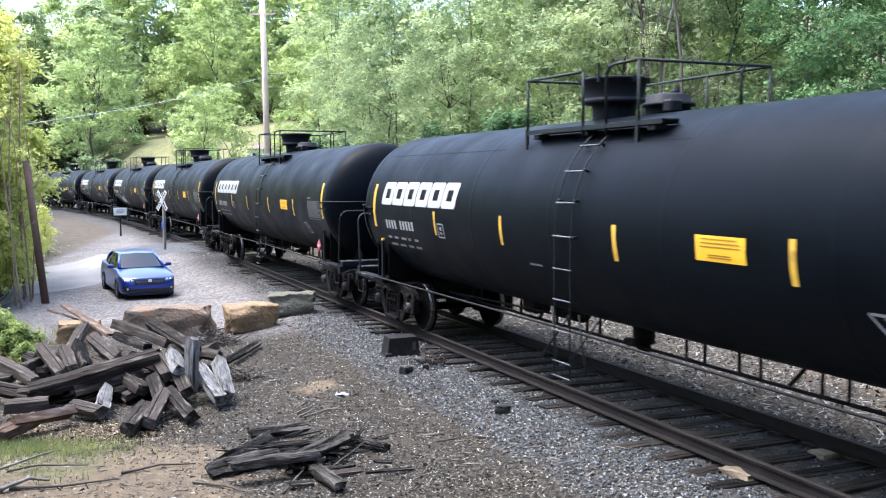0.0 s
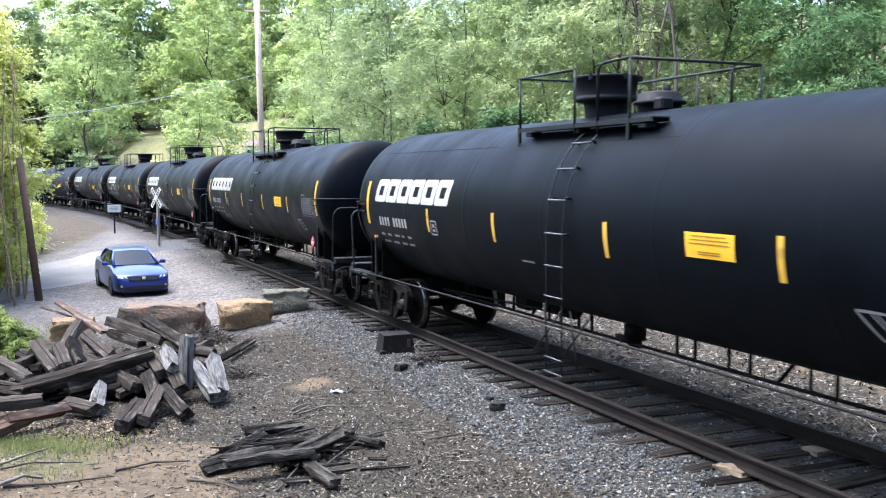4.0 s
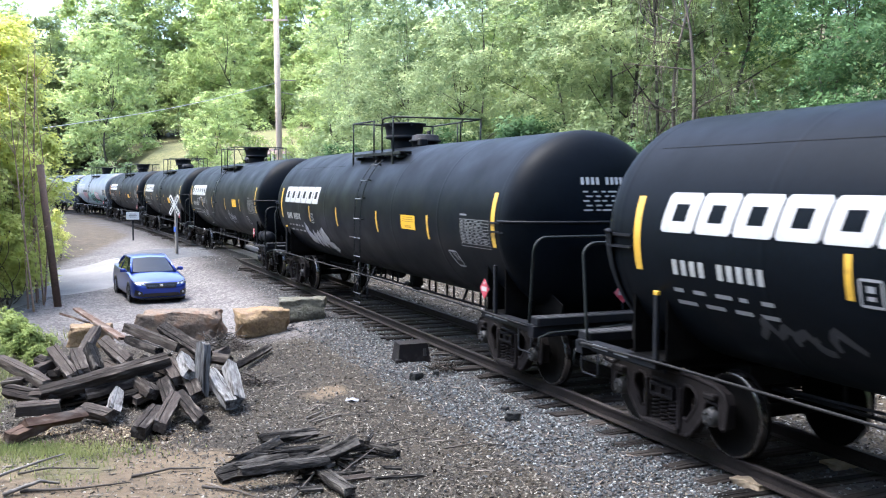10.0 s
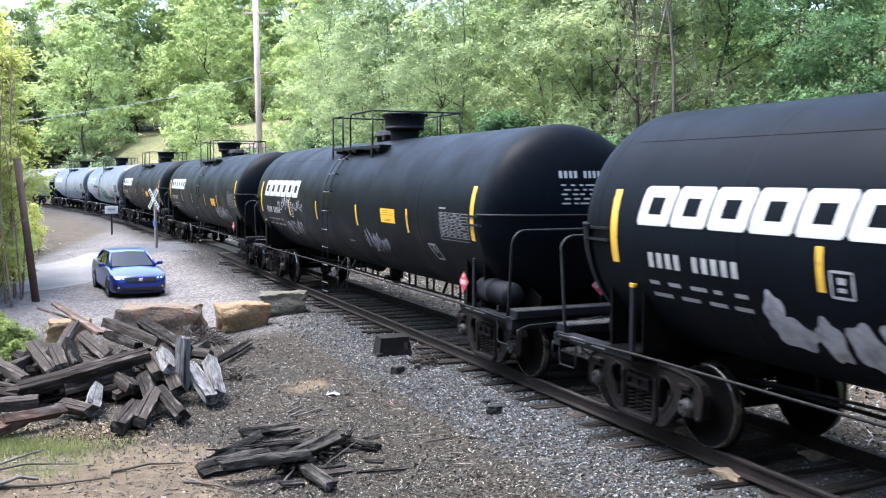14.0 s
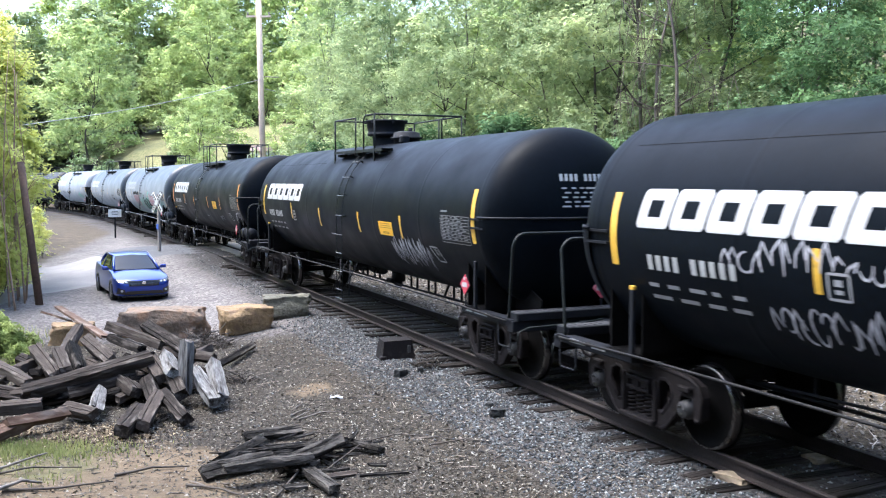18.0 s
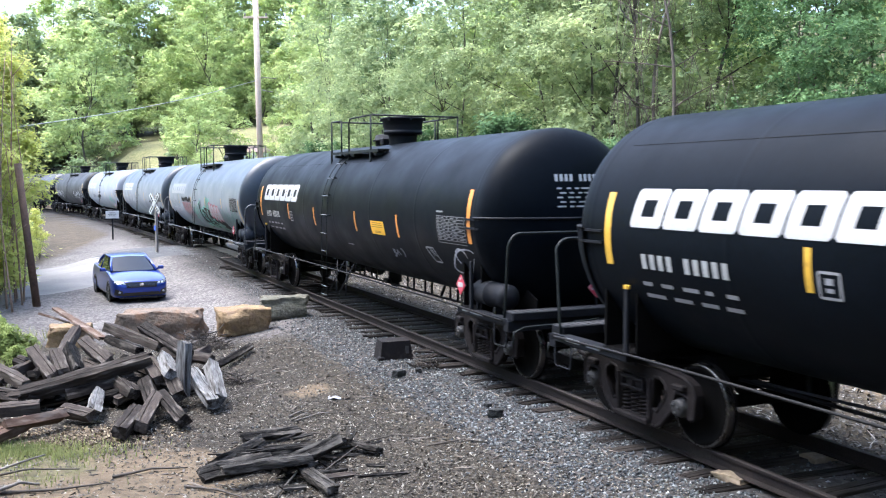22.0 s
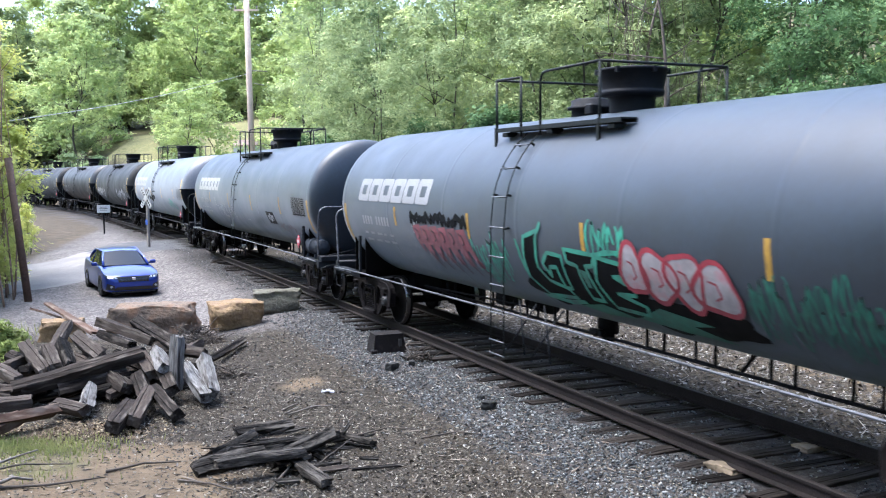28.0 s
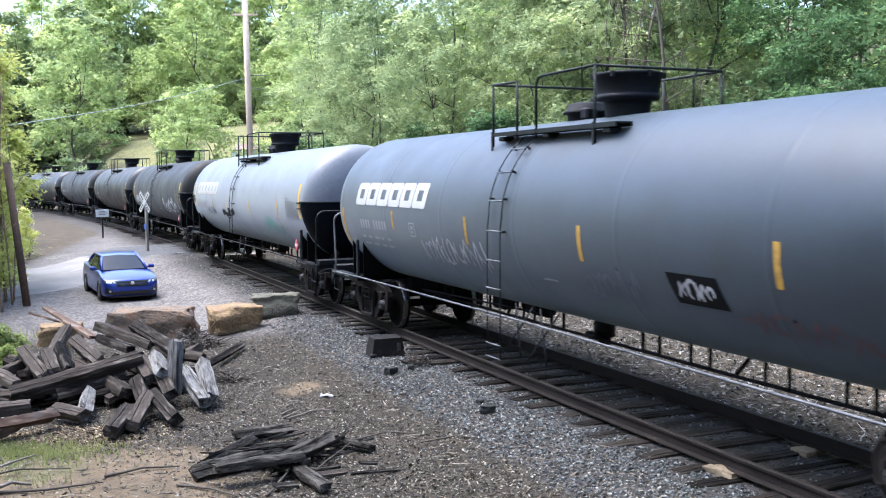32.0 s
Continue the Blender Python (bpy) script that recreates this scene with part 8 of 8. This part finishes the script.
M_DEAD = surf("dead_grey_wood", (0.155, 0.120, 0.092), 0.9, 0, 0.25, 20, 3, 0.2)
bare_tree(7.0, 29.0, 9.5, 1)
bare_tree(7.6, 30.6, 8.5, 2)
brush_tangle(-4.95, 19.6, 0.42, 0.45, 230, 3, "tangle of dark dry brushwood against the boulder")
brush_tangle(-3.5, 15.95, 0.16, 0.14, 40, 4, "small tuft of dry dark stalks beside the pile")
brush_tangle(-0.25, 16.2, 0.16, 0.08, 60, 5, "small heap of dark twigs on the ballast")


def branch(pts, r, label, mat, seed=1):
    """A fallen branch lying on the ground: a bent, tapering stick."""
    rnd = random.Random(seed)
    line = []
    for i in range(len(pts) - 1):
        (ax, ay, az), (bx, by, bz) = pts[i], pts[i + 1]
        for k in range(4):
            t = k / 4
            x, y = ax + (bx - ax) * t + rnd.uniform(-0.012, 0.012), ay + (by - ay) * t + rnd.uniform(-0.012, 0.012)
            line.append((x, y, gz(x, y) + az + (bz - az) * t + r))
    x, y, z = pts[-1]
    line.append((x, y, gz(x, y) + z + r))
    ob = new("fallen_branch", Geo().tube(line, r, 6, r * 0.45).mesh("fallen_branch", mat))
    tagged(ob, label, "branch", "fallen branches on the dirt")


M_STICK = surf("weathered_stick", (0.06, 0.05, 0.04), 0.9, 0, 0.3, 30, 4, 0.3)
M_PALESTICK = surf("pale_barkless_stick", (0.13, 0.115, 0.098), 0.85, 0, 0.3, 30, 4, 0.2, (0.07, 0.058, 0.045), 0.4)
branch([(-1.78, 10.0, 0.0), (-1.62, 10.8, 0.10), (-1.33, 11.9, 0.25)], 0.016, "long thin branch leaning on the charred sleepers", M_STICK, 1)
branch([(-1.48, 10.6, 0.0), (-1.25, 11.1, 0.08), (-1.0, 11.6, 0.13)], 0.012, "thin branch leaning on the charred sleepers", M_STICK, 2)
branch([(-0.42, 17.6, 0.05), (-0.1, 17.75, 0.02), (0.15, 17.55, 0.0), (0.45, 17.75, 0.0)], 0.014, "pale bent stick beside the steel box", M_PALESTICK, 3)
branch([(-0.5, 17.45, 0.0), (-0.33, 17.9, 0.1)], 0.013, "pale short stick beside the steel box", M_PALESTICK, 4)
branch([(-2.05, 13.25, 0.0), (-1.7, 13.55, 0.02), (-1.45, 13.6, 0.0)], 0.016, "weathered stick on the dirt", M_PALESTICK, 5)
branch([(-2.18, 13.45, 0.0), (-1.98, 13.75, 0.02)], 0.02, "pale wood shard on the dirt", M_PALESTICK, 6)
branch([(-2.1, 13.3, 0.0), (-1.92, 13.62, 0.02)], 0.017, "pale wood shard on the dirt", M_PALESTICK, 7)
branch([(-4.6, 9.6, 0.0), (-4.1, 9.85, 0.01), (-3.7, 10.3, 0.0)], 0.02, "weathered stick on the sandy ground", M_STICK, 8)
branch([(-3.3, 9.3, 0.0), (-3.05, 9.75, 0.0)], 0.018, "weathered stick on the sandy ground", M_STICK, 9)
branch([(-2.85, 10.3, 0.0), (-2.45, 10.15, 0.02), (-2.1, 9.95, 0.0)], 0.018, "dark stick on the sandy ground", M_STICK, 10)
branch([(-0.1, 11.7, 0.0), (0.35, 11.75, 0.02), (0.6, 11.65, 0.0)], 0.014, "thin stick on the dirt", M_STICK, 11)

branch([(-5.15, 9.75, 0.0), (-4.85, 10.2, 0.10), (-4.6, 10.75, 0.16)], 0.022, "pale broken branch in the dry grass", M_PALESTICK, 12)
branch([(-4.95, 10.3, 0.0), (-4.65, 10.45, 0.06), (-4.2, 10.75, 0.02)], 0.016, "dark broken branch in the dry grass", M_STICK, 13)
branch([(-4.7, 9.45, 0.0), (-4.45, 9.75, 0.08), (-4.35, 10.0, 0.0)], 0.026, "pale broken branch in the dry grass", M_PALESTICK, 14)
branch([(-3.75, 10.55, 0.0), (-3.4, 10.85, 0.02), (-3.0, 11.0, 0.0)], 0.02, "weathered stick on the sandy ground", M_STICK, 15)
branch([(-2.55, 9.25, 0.0), (-2.45, 9.6, 0.03)], 0.014, "short stick on the sandy ground", M_STICK, 16)
branch([(-2.3, 12.35, 0.0), (-1.7, 12.6, 0.02), (-1.1, 12.45, 0.0)], 0.013, "thin dark stick behind the charred sleepers", M_STICK, 17)
branch([(-1.0, 12.1, 0.0), (-0.55, 12.25, 0.02), (-0.1, 12.05, 0.0)], 0.012, "thin dark stick beside the charred sleepers", M_STICK, 18)


def crumpled_paper():
    rnd = random.Random(4)
    g = Geo()
    n = 4
    pts = [(0.05 * i - 0.1 + rnd.uniform(-0.01, 0.01), 0.035 * j - 0.07 + rnd.uniform(-0.01, 0.01), 0.02 + rnd.uniform(0, 0.04)) for j in range(n + 1) for i in range(n + 1)]
    pts += [(x, y, z - 0.012) for x, y, z in pts]
    m = (n + 1) ** 2
    f = [(j * (n + 1) + i, j * (n + 1) + i + 1, (j + 1) * (n + 1) + i + 1, (j + 1) * (n + 1) + i) for j in range(n) for i in range(n)]
    g.put(pts, f + [tuple(m + k for k in reversed(q)) for q in f])
    x, y = -1.6, 14.45
    ob = new("litter", g.mesh("litter", M_PAPER))
    ob.location = (x, y, gz(x, y) - 0.005)
    tagged(ob, "crumpled white scrap of litter on the dirt", "litter")


M_PAPER = surf("white_scrap", (0.30, 0.30, 0.32), 0.8, 0, 0.15, 30, 4, 0.1)
crumpled_paper()
M_LUMP = surf("dark_mossy_lump", (0.009, 0.010, 0.009), 0.9, 0, 0.4, 40, 6, 0.8)
for q, (x, y, k) in enumerate(((0.82, 12.75, 0.16), (-0.62, 15.5, 0.16), (-0.3, 15.75, 0.11), (0.75, 13.3, 0.08))):
    b = boulder("dark_lump", (x, y), (k * 1.3, k, k * 0.8), 60 + q, M_LUMP, "dark mossy clod on the ballast", q * 0.8)
    b["group"], b["category"] = "dark clods on the ballast", "clod"



def sleepers():
    models = [timber((2.6, 2.3, 2.48, 2.2, 2.4)[i], 0.23, 0.18, 77 + i).mesh("tie", M_TIE) for i in range(5)]
    for s, k, dz, turn, shift in TIES:
        x, y, h = rail_at(s)
        ob = part("tie", models[k], RAILWAY)
        ob.matrix_basis = Matrix.Translation((x, y, -0.286 + dz)) @ Matrix.Rotation(h + math.pi / 2 + turn, 4, "Z") @ Matrix.Translation((shift, 0, 0))


sleepers()


motions()
